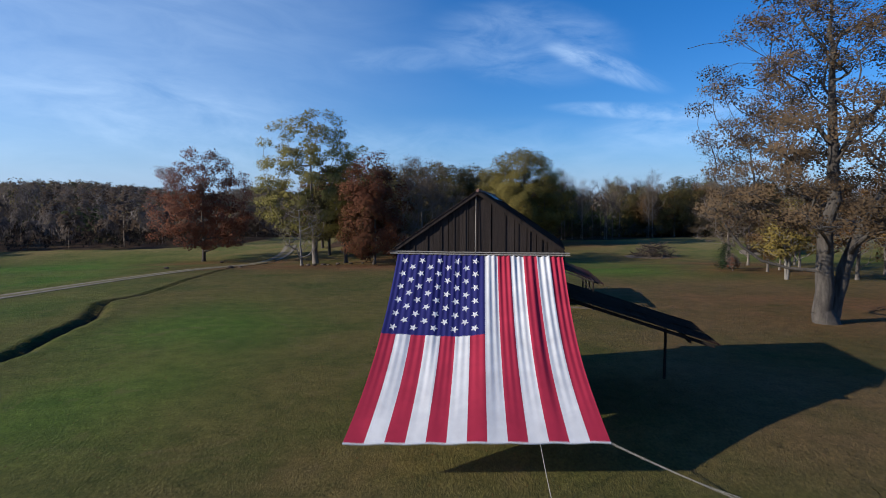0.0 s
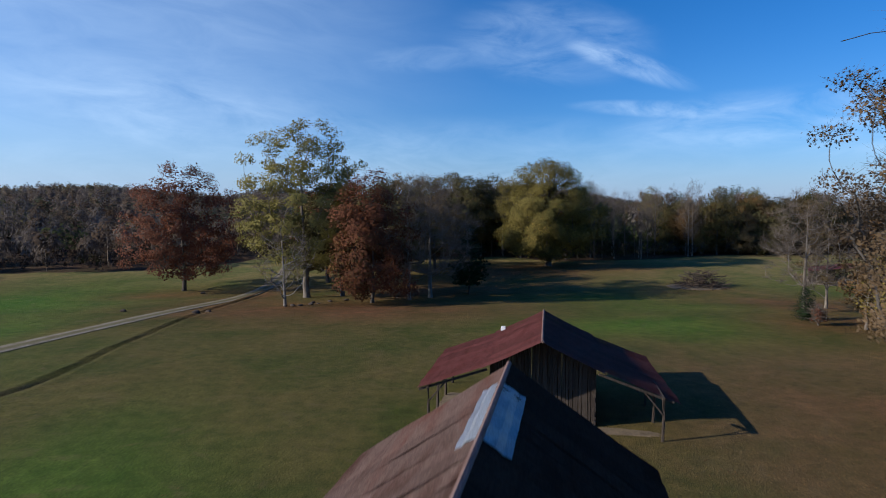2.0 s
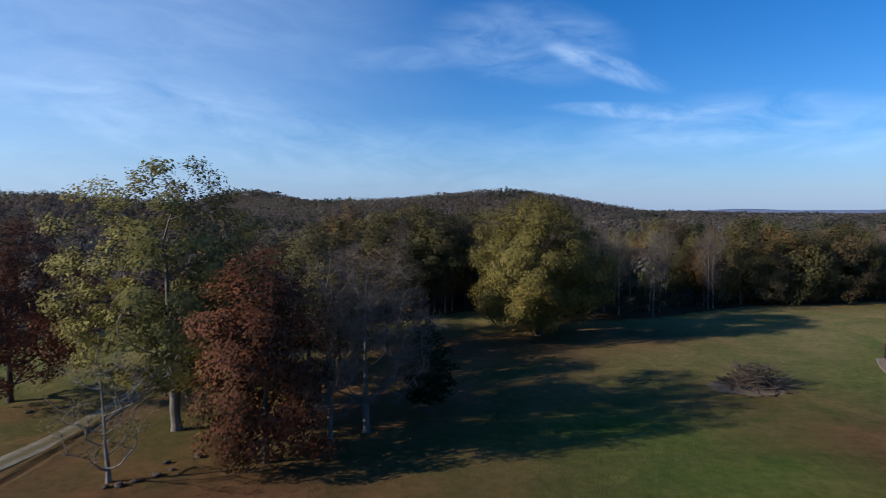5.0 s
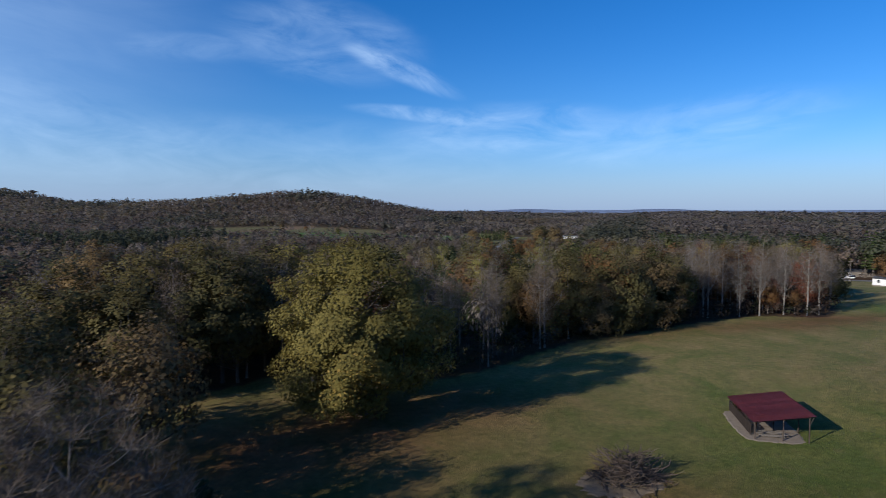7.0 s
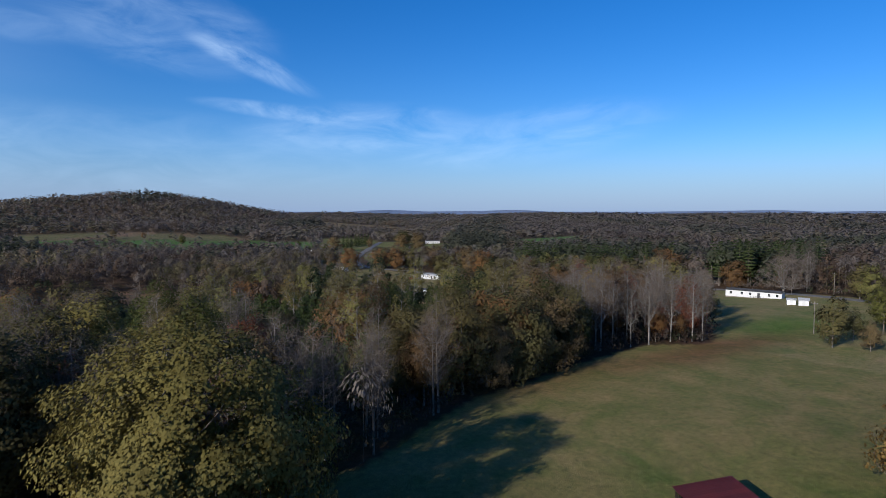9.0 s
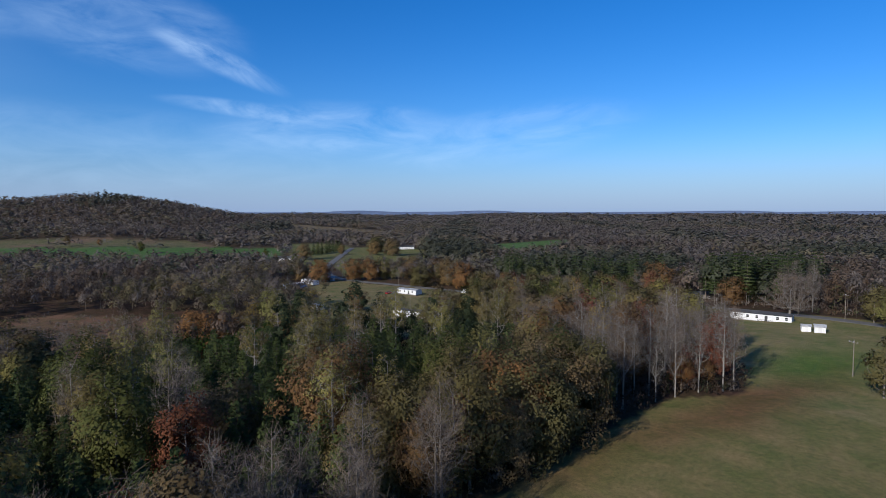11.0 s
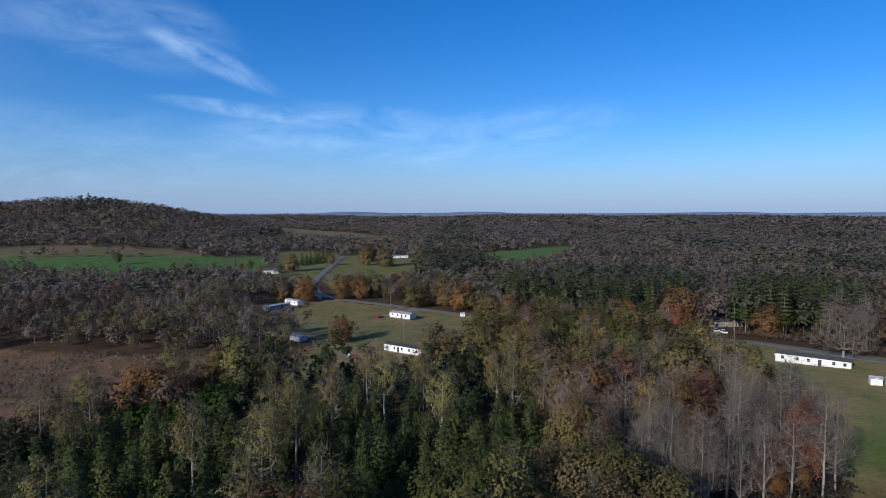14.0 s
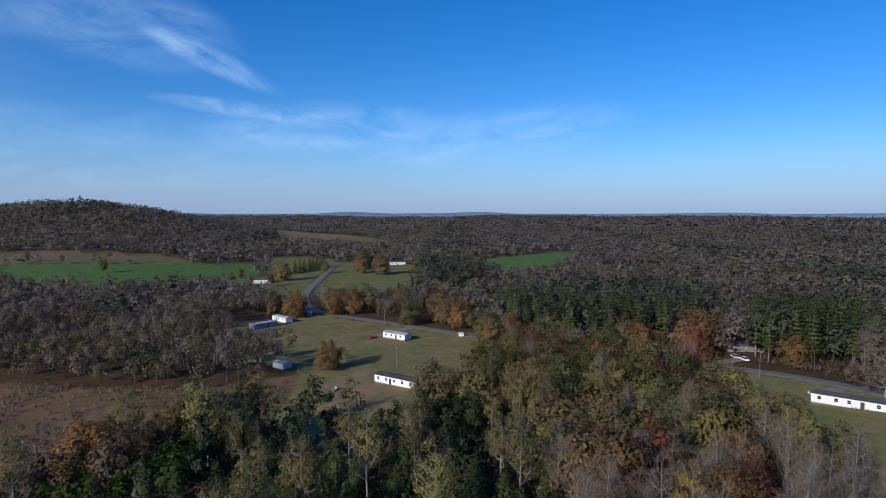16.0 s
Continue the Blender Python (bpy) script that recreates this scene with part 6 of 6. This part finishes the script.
def brush_pile(x, y, rx, ry, h, n, seed, label):
    rng = random.Random(seed)
    ob = thing("brush_pile", pose(x, y, float(height(x, y))), label, "brush pile")
    protos = []
    for k in range(5):
        bm = bmesh.new()
        L = 1.0
        pts = [(0, 0, 0), (0.03 * rng.uniform(-1, 1), 0.05, 0.35), (0.06 * rng.uniform(-1, 1), -0.04, 0.7), (0.05, 0.03, L)]
        tube(bm, pts, [0.035, 0.03, 0.022, 0.010], 5)
        for q in range(3):
            z = rng.uniform(0.35, 0.8)
            a = rng.uniform(0, 6.28)
            tube(bm, [(0, 0, z), (0.16 * math.cos(a), 0.16 * math.sin(a), z + 0.2)], [0.014, 0.006], 4)
        me = bpy.data.meshes.new("stick")
        bm.to_mesh(me)
        bm.free()
        me.materials.append(STICKWOOD)
        protos.append(me)
    for k in range(n):
        a, r = rng.uniform(0, 6.28), math.sqrt(rng.random())
        px, py = rx * r * math.cos(a), ry * r * math.sin(a)
        z = h * (1 - r * r) * rng.uniform(0.0, 0.95)
        o = mesh_part("stick", protos[k % 5], ob)
        s = rng.uniform(1.3, 2.6)
        tilt = rng.uniform(55, 105)
        o.matrix_basis = Matrix.LocRotScale((px, py, z), Euler((radians(tilt), 0, rng.uniform(0, 6.28))), (s * rng.uniform(0.5, 1.1), s * rng.uniform(0.5, 1.1), s))
    return ob


brush_pile(42.0, 119.0, 3.5, 2.5, 3.0, 295, 5, "heap of cut grey branches and brush in the meadow")
draped_pad("bare_patch", pose(41.0, 118.4, float(height(41.0, 118.4))), blob(-5.0, 5.0, -2.9, 3.2, 8, 70, 0.1, 2), LITTER_DIRT, "bare brown ground round the brush heap", "dirt floor")

rng = np.random.default_rng(55)
a_, r_ = rng.uniform(0, 6.28, 700), rng.uniform(0.55, 1.35, 700)
scatter("wood_chips", 41.4 + 4.0 * r_ * np.cos(a_), 118.6 + 2.8 * r_ * np.sin(a_), 0.22, 0.3, 56, np.tile((0.24, 0.165, 0.11), (700, 1)), "pale broken wood strewn round the brush heap", "wood chips")

# stones along the lane and beneath the oak


def stones(spots):
    for k, (x, y, r) in enumerate(spots):
        rng = random.Random(k)
        bm = bmesh.new()
        bmesh.ops.create_icosphere(bm, subdivisions=2, radius=1.0)
        for v in bm.verts:
            v.co *= 1 + 0.3 * noise.noise(v.co * 1.5 + Vector((k * 3.1, 0, 0)))
            v.co.z *= 0.62
        me = bpy.data.meshes.new("field_stone")
        bm.to_mesh(me)
        bm.free()
        me.materials.append(STICKWOOD)
        ob = new("field_stone", me)
        ob.matrix_basis = Matrix.LocRotScale((x, y, float(height(x, y)) + r * 0.25), Euler((0, 0, k * 1.3)), (r * 0.85, r * 0.65, r * 0.65))
        tagged(ob, "grey field stone lying in the grass", "stone", "field stones")


stones([(-39.7, 85.6, 0.45), (-29.6, 83.0, 0.6), (-28.6, 84.0, 0.45), (-40.8, 110, 0.5), (-20.4, 90.2, 0.5), (-19.6, 90.9, 0.4), (-21.2, 89.9, 0.35), (-18.6, 92.3, 0.45), (-19.0, 95.0, 0.4), (-17.0, 96.4, 0.5), (-15.2, 98.6, 0.45), (-13.5, 100.2, 0.4), (-17.9, 93.4, 0.3)])

# ---- homes along the road ----


def home(name, a, b, width, wall_h, rise, siding, roofing, label, windows, door=0.55, skirt=True, side=1, deck=False):
    """A long low house from corner a to corner b of its front (x, y); the body lies behind the front, to the given side."""
    ax, ay = a
    d = Vector((b[0] - a[0], b[1] - a[1], 0))
    L = d.length
    z = float(min(height(a[0], a[1]), height(b[0], b[1])))
    m = Matrix.Translation((ax, ay, z)) @ Matrix.Rotation(math.atan2(d.y, d.x), 4, 'Z')
    ob = thing(name, m, label, "house")
    y0, y1 = (0, width) if side > 0 else (-width, 0)
    out_ = -1 if side > 0 else 1
    base = 0.55 if skirt else 0.0
    if skirt:
        bm = bmesh.new()
        box(bm, 0.06, L - 0.06, y0 + 0.06, y1 - 0.06, -0.6, base, 0.01)
        part("skirting", bm, siding if siding is not WHITE_SIDING else GREYWOOD, ob)
    bm = bmesh.new()
    box(bm, 0, L, y0, y1, base, base + wall_h, 0.02)
    part("wall", bm, siding, ob)
    top = base + wall_h
    bm = bmesh.new()
    ov = 0.25
    ym = (y0 + y1) / 2
    vs = [bm.verts.new(q) for q in ((-ov, y0 - ov, top - 0.02), (L + ov, y0 - ov, top - 0.02), (L + ov, ym, top + rise), (-ov, ym, top + rise), (-ov, y1 + ov, top - 0.02), (L + ov, y1 + ov, top - 0.02))]
    bm.faces.new((vs[0], vs[1], vs[2], vs[3]))
    bm.faces.new((vs[3], vs[2], vs[5], vs[4]))
    bmesh.ops.solidify(bm, geom=bm.faces[:], thickness=0.10)
    part("roof", bm, roofing, ob)
    for x in (0.0, L):
        bm = bmesh.new()
        vs = [bm.verts.new(q) for q in ((x - 0.03, y0 + 0.02, top), (x - 0.03, y1 - 0.02, top), (x - 0.03, ym, top + rise - 0.08), (x + 0.03, y0 + 0.02, top), (x + 0.03, y1 - 0.02, top), (x + 0.03, ym, top + rise - 0.08))]
        bm.faces.new(vs[:3])
        bm.faces.new(vs[3:][::-1])
        for k in range(3):
            bm.faces.new((vs[k], vs[3 + k], vs[3 + (k + 1) % 3], vs[(k + 1) % 3]))
        part("gable", bm, siding, ob)
    for k, f in enumerate(windows):
        for face, s in ((0.0, out_), ((y1 if side > 0 else y0), -out_)):
            win = thing("window", Matrix.Translation((L * f, face, base + 1.0)), "", "")
            win.parent = ob
            bm = bmesh.new()
            for x0, x1, z0, z1 in ((-0.5, 0.5, -0.06, 0.02), (-0.5, 0.5, 0.98, 1.06), (-0.5, -0.42, 0, 1), (0.42, 0.5, 0, 1), (-0.42, 0.42, 0.48, 0.53)):
                box(bm, x0, x1, min(0, s * 0.05), max(0, s * 0.05), z0, z1, 0.008)
            part("window_frame", bm, WHITE_ROOF, win)
            bm = bmesh.new()
            box(bm, -0.42, 0.42, min(0, s * 0.02), max(0, s * 0.02), 0.02, 0.98)
            part("pane", bm, GLASS, win)
    bm = bmesh.new()
    s = out_
    box(bm, L * door - 0.48, L * door + 0.48, min(0, s * 0.045), max(0, s * 0.045), base + 0.02, base + 2.05, 0.01)
    part("door", bm, DARK if windows else siding, ob, "dark entrance door" if windows else "plank door")
    if deck:
        dk = thing("deck", m, "grey wooden deck with rails and steps before the door", "deck")
        for k in range(9):
            bm = bmesh.new()
            yy = s * (0.1 + k * 0.22)
            box(bm, L * door - 2.4, L * door + 2.4, min(yy, yy + s * 0.2), max(yy, yy + s * 0.2), base - 0.12, base - 0.06, 0.005)
            part("board", bm, GREYWOOD, dk)
        for x in (-2.35, -1.2, 0, 1.2, 2.35):
            bm = bmesh.new()
            box(bm, L * door + x - 0.05, L * door + x + 0.05, s * 2.0 - 0.05, s * 2.0 + 0.05, -0.4, base + 0.9, 0.005)
            part("post", bm, DARK, dk)
        for zz in (0.4, 0.85):
            bm = bmesh.new()
            box(bm, L * door - 2.4, L * door + 2.4, s * 2.0 - 0.03, s * 2.0 + 0.03, base + zz, base + zz + 0.07, 0.005)
            part("rail", bm, DARK, dk)
    return ob


home("mobile_home", (236.0, 233.5), (241.8, 214.0), 4.6, 2.5, 0.75, WHITE_SIDING, GREY_ROOF, "long white mobile home with a grey roof beside the road", (0.1, 0.3, 0.45, 0.78, 0.92), 0.6, True, 1, True)
home("mobile_home", (198.6, 415.0), (203.0, 401.5), 5.2, 2.5, 0.7, WHITE_SIDING, WHITE_ROOF, "white mobile home with a white roof on open lawn", (0.15, 0.4, 0.8), 0.6, True, 1)
home("mobile_home", (155.0, 345.0), (161.2, 328.0), 4.6, 2.6, 0.6, WHITE_SIDING, GREY_ROOF, "white mobile home with grey roof at the lawn's edge", (0.1, 0.3, 0.5, 0.7, 0.9), 0.4, True, 1)
home("mobile_home", (151.5, 469.0), (166.0, 473.0), 4.2, 2.5, 0.4, BLUE_SIDING, WHITE_ROOF, "blue-grey mobile home with a pale metal roof", (0.1, 0.3, 0.5, 0.7, 0.9), 0.6, True, 1)
home("mobile_home", (169.3, 490.5), (172.2, 477.5), 4.8, 2.5, 0.5, WHITE_SIDING, WHITE_ROOF, "small white mobile home near the crossroads", (0.2, 0.5, 0.8), 0.35, True, 1)
home("farm_house", (188, 497), (195, 494), 5, 2.4, 0.8, BLUE_SIDING, WHITE_ROOF, "small blue-grey house under the trees", (0.25, 0.75), 0.5, False, 1)
home("farm_house", (399, 748), (416, 742), 8, 3.0, 1.8, WHITE_SIDING, GREY_ROOF, "white farmhouse by the far road", (0.15, 0.35, 0.65, 0.85), 0.5, False, 1)
home("farm_house", (214, 668), (230, 662), 8, 3.0, 1.8, WHITE_SIDING, GREY_ROOF, "white farmhouse among bare trees", (0.15, 0.35, 0.65, 0.85), 0.5, False, 1)
home("farm_house", (180, 664), (192, 655), 7, 2.6, 1.2, BLUE_SIDING, GREY_ROOF, "grey farm building at the green field", (0.3, 0.7), 0.5, False, 1)
home("farm_house", (560, 1046), (580, 1040), 9, 3.2, 2.0, WHITE_SIDING, GREY_ROOF, "distant white house below the tan field", (0.2, 0.5, 0.8), 0.4, False, 1)
home("farm_house", (640, 1010), (658, 1004), 9, 3.0, 2.0, BLUE_SIDING, WHITE_ROOF, "distant grey-blue house among trees", (0.2, 0.5, 0.8), 0.4, False, 1)
home("roadside_house", (296, 291), (306, 281), 7.5, 2.8, 1.3, GREYWOOD, GREY_ROOF, "low grey house with a grey roof among pines", (0.2, 0.5, 0.8), 0.5, False, 1)
home("roadside_house", (262, 316), (270, 306), 6, 2.6, 1.0, WHITE_SIDING, GREY_ROOF, "white house half hidden behind roadside trees", (0.25, 0.75), 0.5, False, -1)
home("garden_shed", (225.0, 203.2), (226.4, 200.9), 2.4, 1.8, 0.6, WHITE_SIDING, WHITE_ROOF, "small white garden shed on the lawn", (), 0.5, False, 1)
home("garden_shed", (225.6, 199.6), (227.0, 196.8), 2.8, 1.9, 0.8, WHITE_SIDING, WHITE_ROOF, "small white shed with a sagging white cover", (), 0.5, False, 1)
home("garden_shed", (133.2, 389.5), (135.6, 383.5), 4.5, 2.2, 0.5, WHITE_SIDING, WHITE_ROOF, "white lawn shed with a pale roof", (), 0.3, False, 1)
home("garden_shed", (128.0, 404.0), (132.5, 400.0), 4.0, 2.0, 0.5, GREYWOOD, GREY_ROOF, "dark weathered shed at the wood edge", (), 0.5, False, 1)
home("garden_shed", (232.0, 396.0), (234.0, 395.0), 2.0, 1.6, 0.5, WHITE_SIDING, WHITE_ROOF, "tiny white well house by the road", (), 0.5, False, 1)

# ---- vehicles, boat ----
PAINT = {}
for nm, c in (("red", (0.35, 0.03, 0.025)), ("white", (0.75, 0.75, 0.76)), ("black", (0.03, 0.03, 0.035)), ("silver", (0.4, 0.41, 0.43))):
    m_, t, p = material(nm + "_car_paint")
    nz = noise_tex(t, 8.0, 3, 0.5, obj_coord(t))
    t.links.new(mixed(t, 1.0, c, ramp(t, nz.outputs["Fac"], [(0.3, (0.9, 0.9, 0.9)), (0.7, (1.05, 1.05, 1.05))]), 'MULTIPLY'), p.inputs["Base Color"])
    p.inputs["Roughness"].default_value = 0.25
    PAINT[nm] = m_
TYRE = surface("tyre_rubber", (0.02, 0.02, 0.02), (0.04, 0.04, 0.04), 4.0, 0.9)


def vehicle(x, y, turn, colour, label, truck=False):
    ob = thing("pickup_truck" if truck else "parked_car", pose(x, y, float(height(x, y)) + 0.02, 0, 0, turn), label, "truck" if truck else "car")
    bm = bmesh.new()
    box(bm, -2.3, 2.3, -0.9, 0.9, 0.35, 0.95, 0.12)
    if truck:
        for s in (-1, 1):
            box(bm, -2.25, -0.4, s * 0.82 - 0.06, s * 0.82 + 0.06, 0.9, 1.15, 0.02)
    part("body", bm, PAINT[colour], ob)
    bm = bmesh.new()
    x0, x1 = (-0.4, 1.2) if truck else (-1.5, 1.0)
    vs = box(bm, x0, x1, -0.78, 0.78, 0.93, 1.5)
    for v in vs:
        if v.co.z > 1.2:
            v.co.x = (x0 + x1) / 2 + (v.co.x - (x0 + x1) / 2) * 0.68
            v.co.y *= 0.86
    part("cabin", bm, GLASS, ob, "dark glazed cabin")
    bm = bmesh.new()
    box(bm, x0 + 0.42, x1 - 0.42, -0.66, 0.66, 1.5, 1.54, 0.015)
    part("cabin_roof", bm, PAINT[colour], ob)
    for wx in (-1.45, 1.45):
        for wy in (-0.82, 0.82):
            w = thing("wheel", Matrix.Translation((wx, wy, 0.33)), "", "")
            w.parent = ob
            bm = bmesh.new()
            tube(bm, [(0, -0.11, 0), (0, -0.08, 0), (0, 0.08, 0), (0, 0.11, 0)], [0.28, 0.33, 0.33, 0.28], 14)
            part("tyre", bm, TYRE, w)
            bm = bmesh.new()
            tube(bm, [(0, -0.125, 0), (0, 0.125, 0)], [0.18, 0.18], 10)
            part("rim", bm, PAINT["silver"], w)


vehicle(193.5, 416.5, 20, "red", "red pickup truck parked by the white home", True)
vehicle(283, 277.5, 60, "white", "white car parked at the roadside house")
vehicle(290, 281.5, 40, "black", "black car under the carport")
vehicle(286, 283.0, 50, "silver", "silver car parked at the roadside house")
vehicle(246, 236, 100, "silver", "silver car behind the long mobile home")

ob = thing("boat", pose(139.0, 344.5, float(height(139, 344.5)), 0, 0, 60), "white hull of a small boat on the lawn", "boat")
bm = bmesh.new()
rows = []
for i in range(9):
    f = i / 8
    w = 0.85 * (1 - abs(2 * f - 1) ** 2.6) + 0.05
    rows.append([bm.verts.new(((f - 0.5) * 4.6, w * a, 0.75 * (1 - (1 - abs(a)) * 0.95) + 0.12 * abs(2 * f - 1))) for a in (-1, -0.7, 0, 0.7, 1)])
for r0, r1 in zip(rows, rows[1:]):
    for k in range(4):
        bm.faces.new((r0[k], r1[k], r1[k + 1], r0[k + 1]))
bmesh.ops.solidify(bm, geom=bm.faces[:], thickness=0.05)
part("hull", bm, WHITE_ROOF, ob)
bm = bmesh.new()
box(bm, -0.6, -0.2, -0.75, 0.75, 0.5, 0.56, 0.01)
part("thwart", bm, GREYWOOD, ob)
ob = thing("kayak", pose(141.8, 343.6, float(height(141.8, 343.6)) + 0.02, 0, 0, 10), "orange kayak lying on the lawn", "kayak")
bm = bmesh.new()
tube(bm, [(-1.7, 0, 0.16), (-1.2, 0, 0.15), (0, 0, 0.17), (1.2, 0, 0.15), (1.7, 0, 0.16)], [0.03, 0.22, 0.32, 0.22, 0.03], 10)
part("hull", bm, surface("orange_plastic", (0.45, 0.09, 0.02), (0.55, 0.13, 0.03), 2.0, 0.4), ob)
bm = bmesh.new()
box(bm, -0.4, 0.4, -0.2, 0.2, 0.44, 0.50, 0.02)
part("seat_rim", bm, DARK, ob)

# ---- utility poles ----


def utility_pole(x, y, h, turn, group="utility poles"):
    ob = thing("utility_pole", pose(x, y, float(height(x, y)), 0, 0, turn), "weathered wooden utility pole with a crossarm", "utility pole", group)
    bm = bmesh.new()
    tube(bm, [(0, 0, -0.5), (0.02, 0, h * 0.5), (0, 0, h)], [0.12, 0.10, 0.075], 9)
    part("mast", bm, POSTWOOD, ob)
    bm = bmesh.new()
    beam(bm, (-1.1, 0.14, h - 0.6), (1.1, 0.14, h - 0.6), 0.1, 0.12)
    part("crossarm", bm, POSTWOOD, ob)
    for s in (-1, 0, 1):
        bm = bmesh.new()
        tube(bm, [(s, 0.14, h - 0.55), (s, 0.14, h - 0.40)], [0.05, 0.035], 7)
        part("insulator", bm, WHITE_ROOF, ob)


POLES = [(258, 259, 9.5), (268, 312, 9.5), (282, 361, 9.5), (203, 499, 9.5), (217, 445, 9.5), (174, 361, 8.5), (173.8, 169.2, 8.5), (262, 205, 9.5)]
for x, y, h in POLES:
    utility_pole(x, y, h, 70)


def cable(a, b, label="thin dark overhead cable between utility poles"):
    (x0, y0, h0), (x1, y1, h1) = a, b
    p0, p1 = Vector((x0, y0, float(height(x0, y0)) + h0 - 0.4)), Vector((x1, y1, float(height(x1, y1)) + h1 - 0.4))
    bm = bmesh.new()
    tube(bm, [p0.lerp(p1, i / 12) - Vector((0, 0, 0.9 * math.sin(math.pi * i / 12))) for i in range(13)], [0.02] * 13, 4)
    me = bpy.data.meshes.new("overhead_cable")
    bm.to_mesh(me)
    bm.free()
    me.materials.append(DARK)
    ob = new("overhead_cable", me)
    tagged(ob, label, "cable", "overhead cables")


for a, b in ((7, 0), (0, 1), (1, 2), (3, 4)):
    cable(POLES[a], POLES[b])

# ---- trees standing by the homes and roads ----
AT_THE_LANE = [("round0", 150.3, 373, 0.78), ("round0", 184.3, 493, 1.08), ("round0", 208.5, 492, 1.05), ("round0", 219.5, 487, 1.05), ("round2", 231, 487, 1.12), ("round1", 243, 472, 1.2), ("round2", 228.5, 437, 0.98), ("round1", 247, 433, 1.15), ("round0", 246, 414, 1.15), ("round1", 259, 445, 1.2), ("round0", 258, 460, 1.1), ("leafy6", 192, 512, 0.6), ("round1", 176, 507, 0.8), ("bare1", 168, 512, 0.8), ("round2", 240, 386, 1), ("round0", 247, 373, 0.95), ("round1", 237, 377, 0.9)]
IN_THE_DISTANCE = [("round1", 244, 672, 1.1), ("round2", 352, 726, 1.2), ("round1", 342, 668, 1.3), ("round2", 366, 745, 1.3), ("round1", 333, 690, 1.1), ("young1", 275, 722, 1.25), ("young0", 282, 727, 1.3), ("young2", 289, 732, 1.25), ("young1", 297, 738, 1.35), ("young0", 304, 745, 1.3), ("young2", 312, 753, 1.3), ("young0", 320, 761, 1.3), ("young1", 328, 769, 1.25), ("bare1", 200, 700, 0.9), ("leafy5", 212, 690, 0.7), ("leafy4", 202, 682, 0.6), ("leafy1", 300, 705, 0.8), ("leafy8", 380, 760, 0.8), ("leafy1", 395, 765, 0.8), ("leafy5", 222, 640, 0.7), ("leafy1", 208, 650, 0.6), ("leafy5", 118, 800, 0.8), ("leafy1", 60, 930, 0.8), ("leafy2", 90, 900, 0.6)]
BY_THE_ROAD = [("bare2", 216.7, 341, 0.9), ("bare0", 224.6, 334, 0.95), ("round2", 228, 352, 0.7), ("round1", 244, 356, 0.8), ("round0", 233, 340, 0.7), ("round1", 255, 345, 0.6), ("round0", 286, 301, 1.35), ("leafy6", 264, 288, 0.95), ("leafy6", 267, 285, 0.7), ("leafy5", 318, 306, 1), ("round0", 283, 259, 0.9), ("round0", 272, 318, 0.9), ("round1", 279, 330, 1), ("bare1", 284, 237, 1.1), ("bare3", 290, 228, 1.2), ("bare0", 276, 222, 1.1), ("bare2", 296, 238, 1.2), ("leafy3", 300, 260, 0.6), ("leafy2", 303, 248, 0.55), ("bare1", 262, 221, 1), ("leafy7", 174, 160, 0.5), ("leafy3", 247, 186, 0.85), ("leafy0", 255, 180, 0.9), ("leafy5", 240, 160, 0.7), ("leafy0", 262, 196, 0.9)]
for stand in (AT_THE_LANE, IN_THE_DISTANCE, BY_THE_ROAD):
    for key, x, y, s in stand:
        plant(key, x, y, x * 53 % 360, s)
segs, tips, rng = crown_tree(131, 16.5, 3.0, wide(DOME, 9.0), 150, 0.4, 0.9, (0, 0), 0.6, 3, 6)
tree_thing("bare_tree", at(258.5, 222.5, 20), "wide pale leafless tree behind the mobile home", "tree", segs, PALE_BARK, None, None, "", twig_arrays(tips, 40, 1.3, rng, 0.02))

# pine stands along the road
for poly, seed, most in ((TALL_PINES, 410, 110), (TALL_PINES_2, 411, 70)):
    XP, YP, rng = grid_points(240, 450, 220, 480, 6.6, seed)
    ok = inside(poly, XP, YP) & (line_dist(ROAD, XP, YP) > 9)
    XP, YP = XP[ok], YP[ok]
    o_ = np.argsort(line_dist(ROAD, XP, YP))[:most]
    for i in o_:
        v_ = rng.random()
        plant("pine%d" % int(v_ * 30 % 3), XP[i], YP[i], v_ * 3600 % 360, 0.8 + 0.28 * (v_ * 17 % 1))
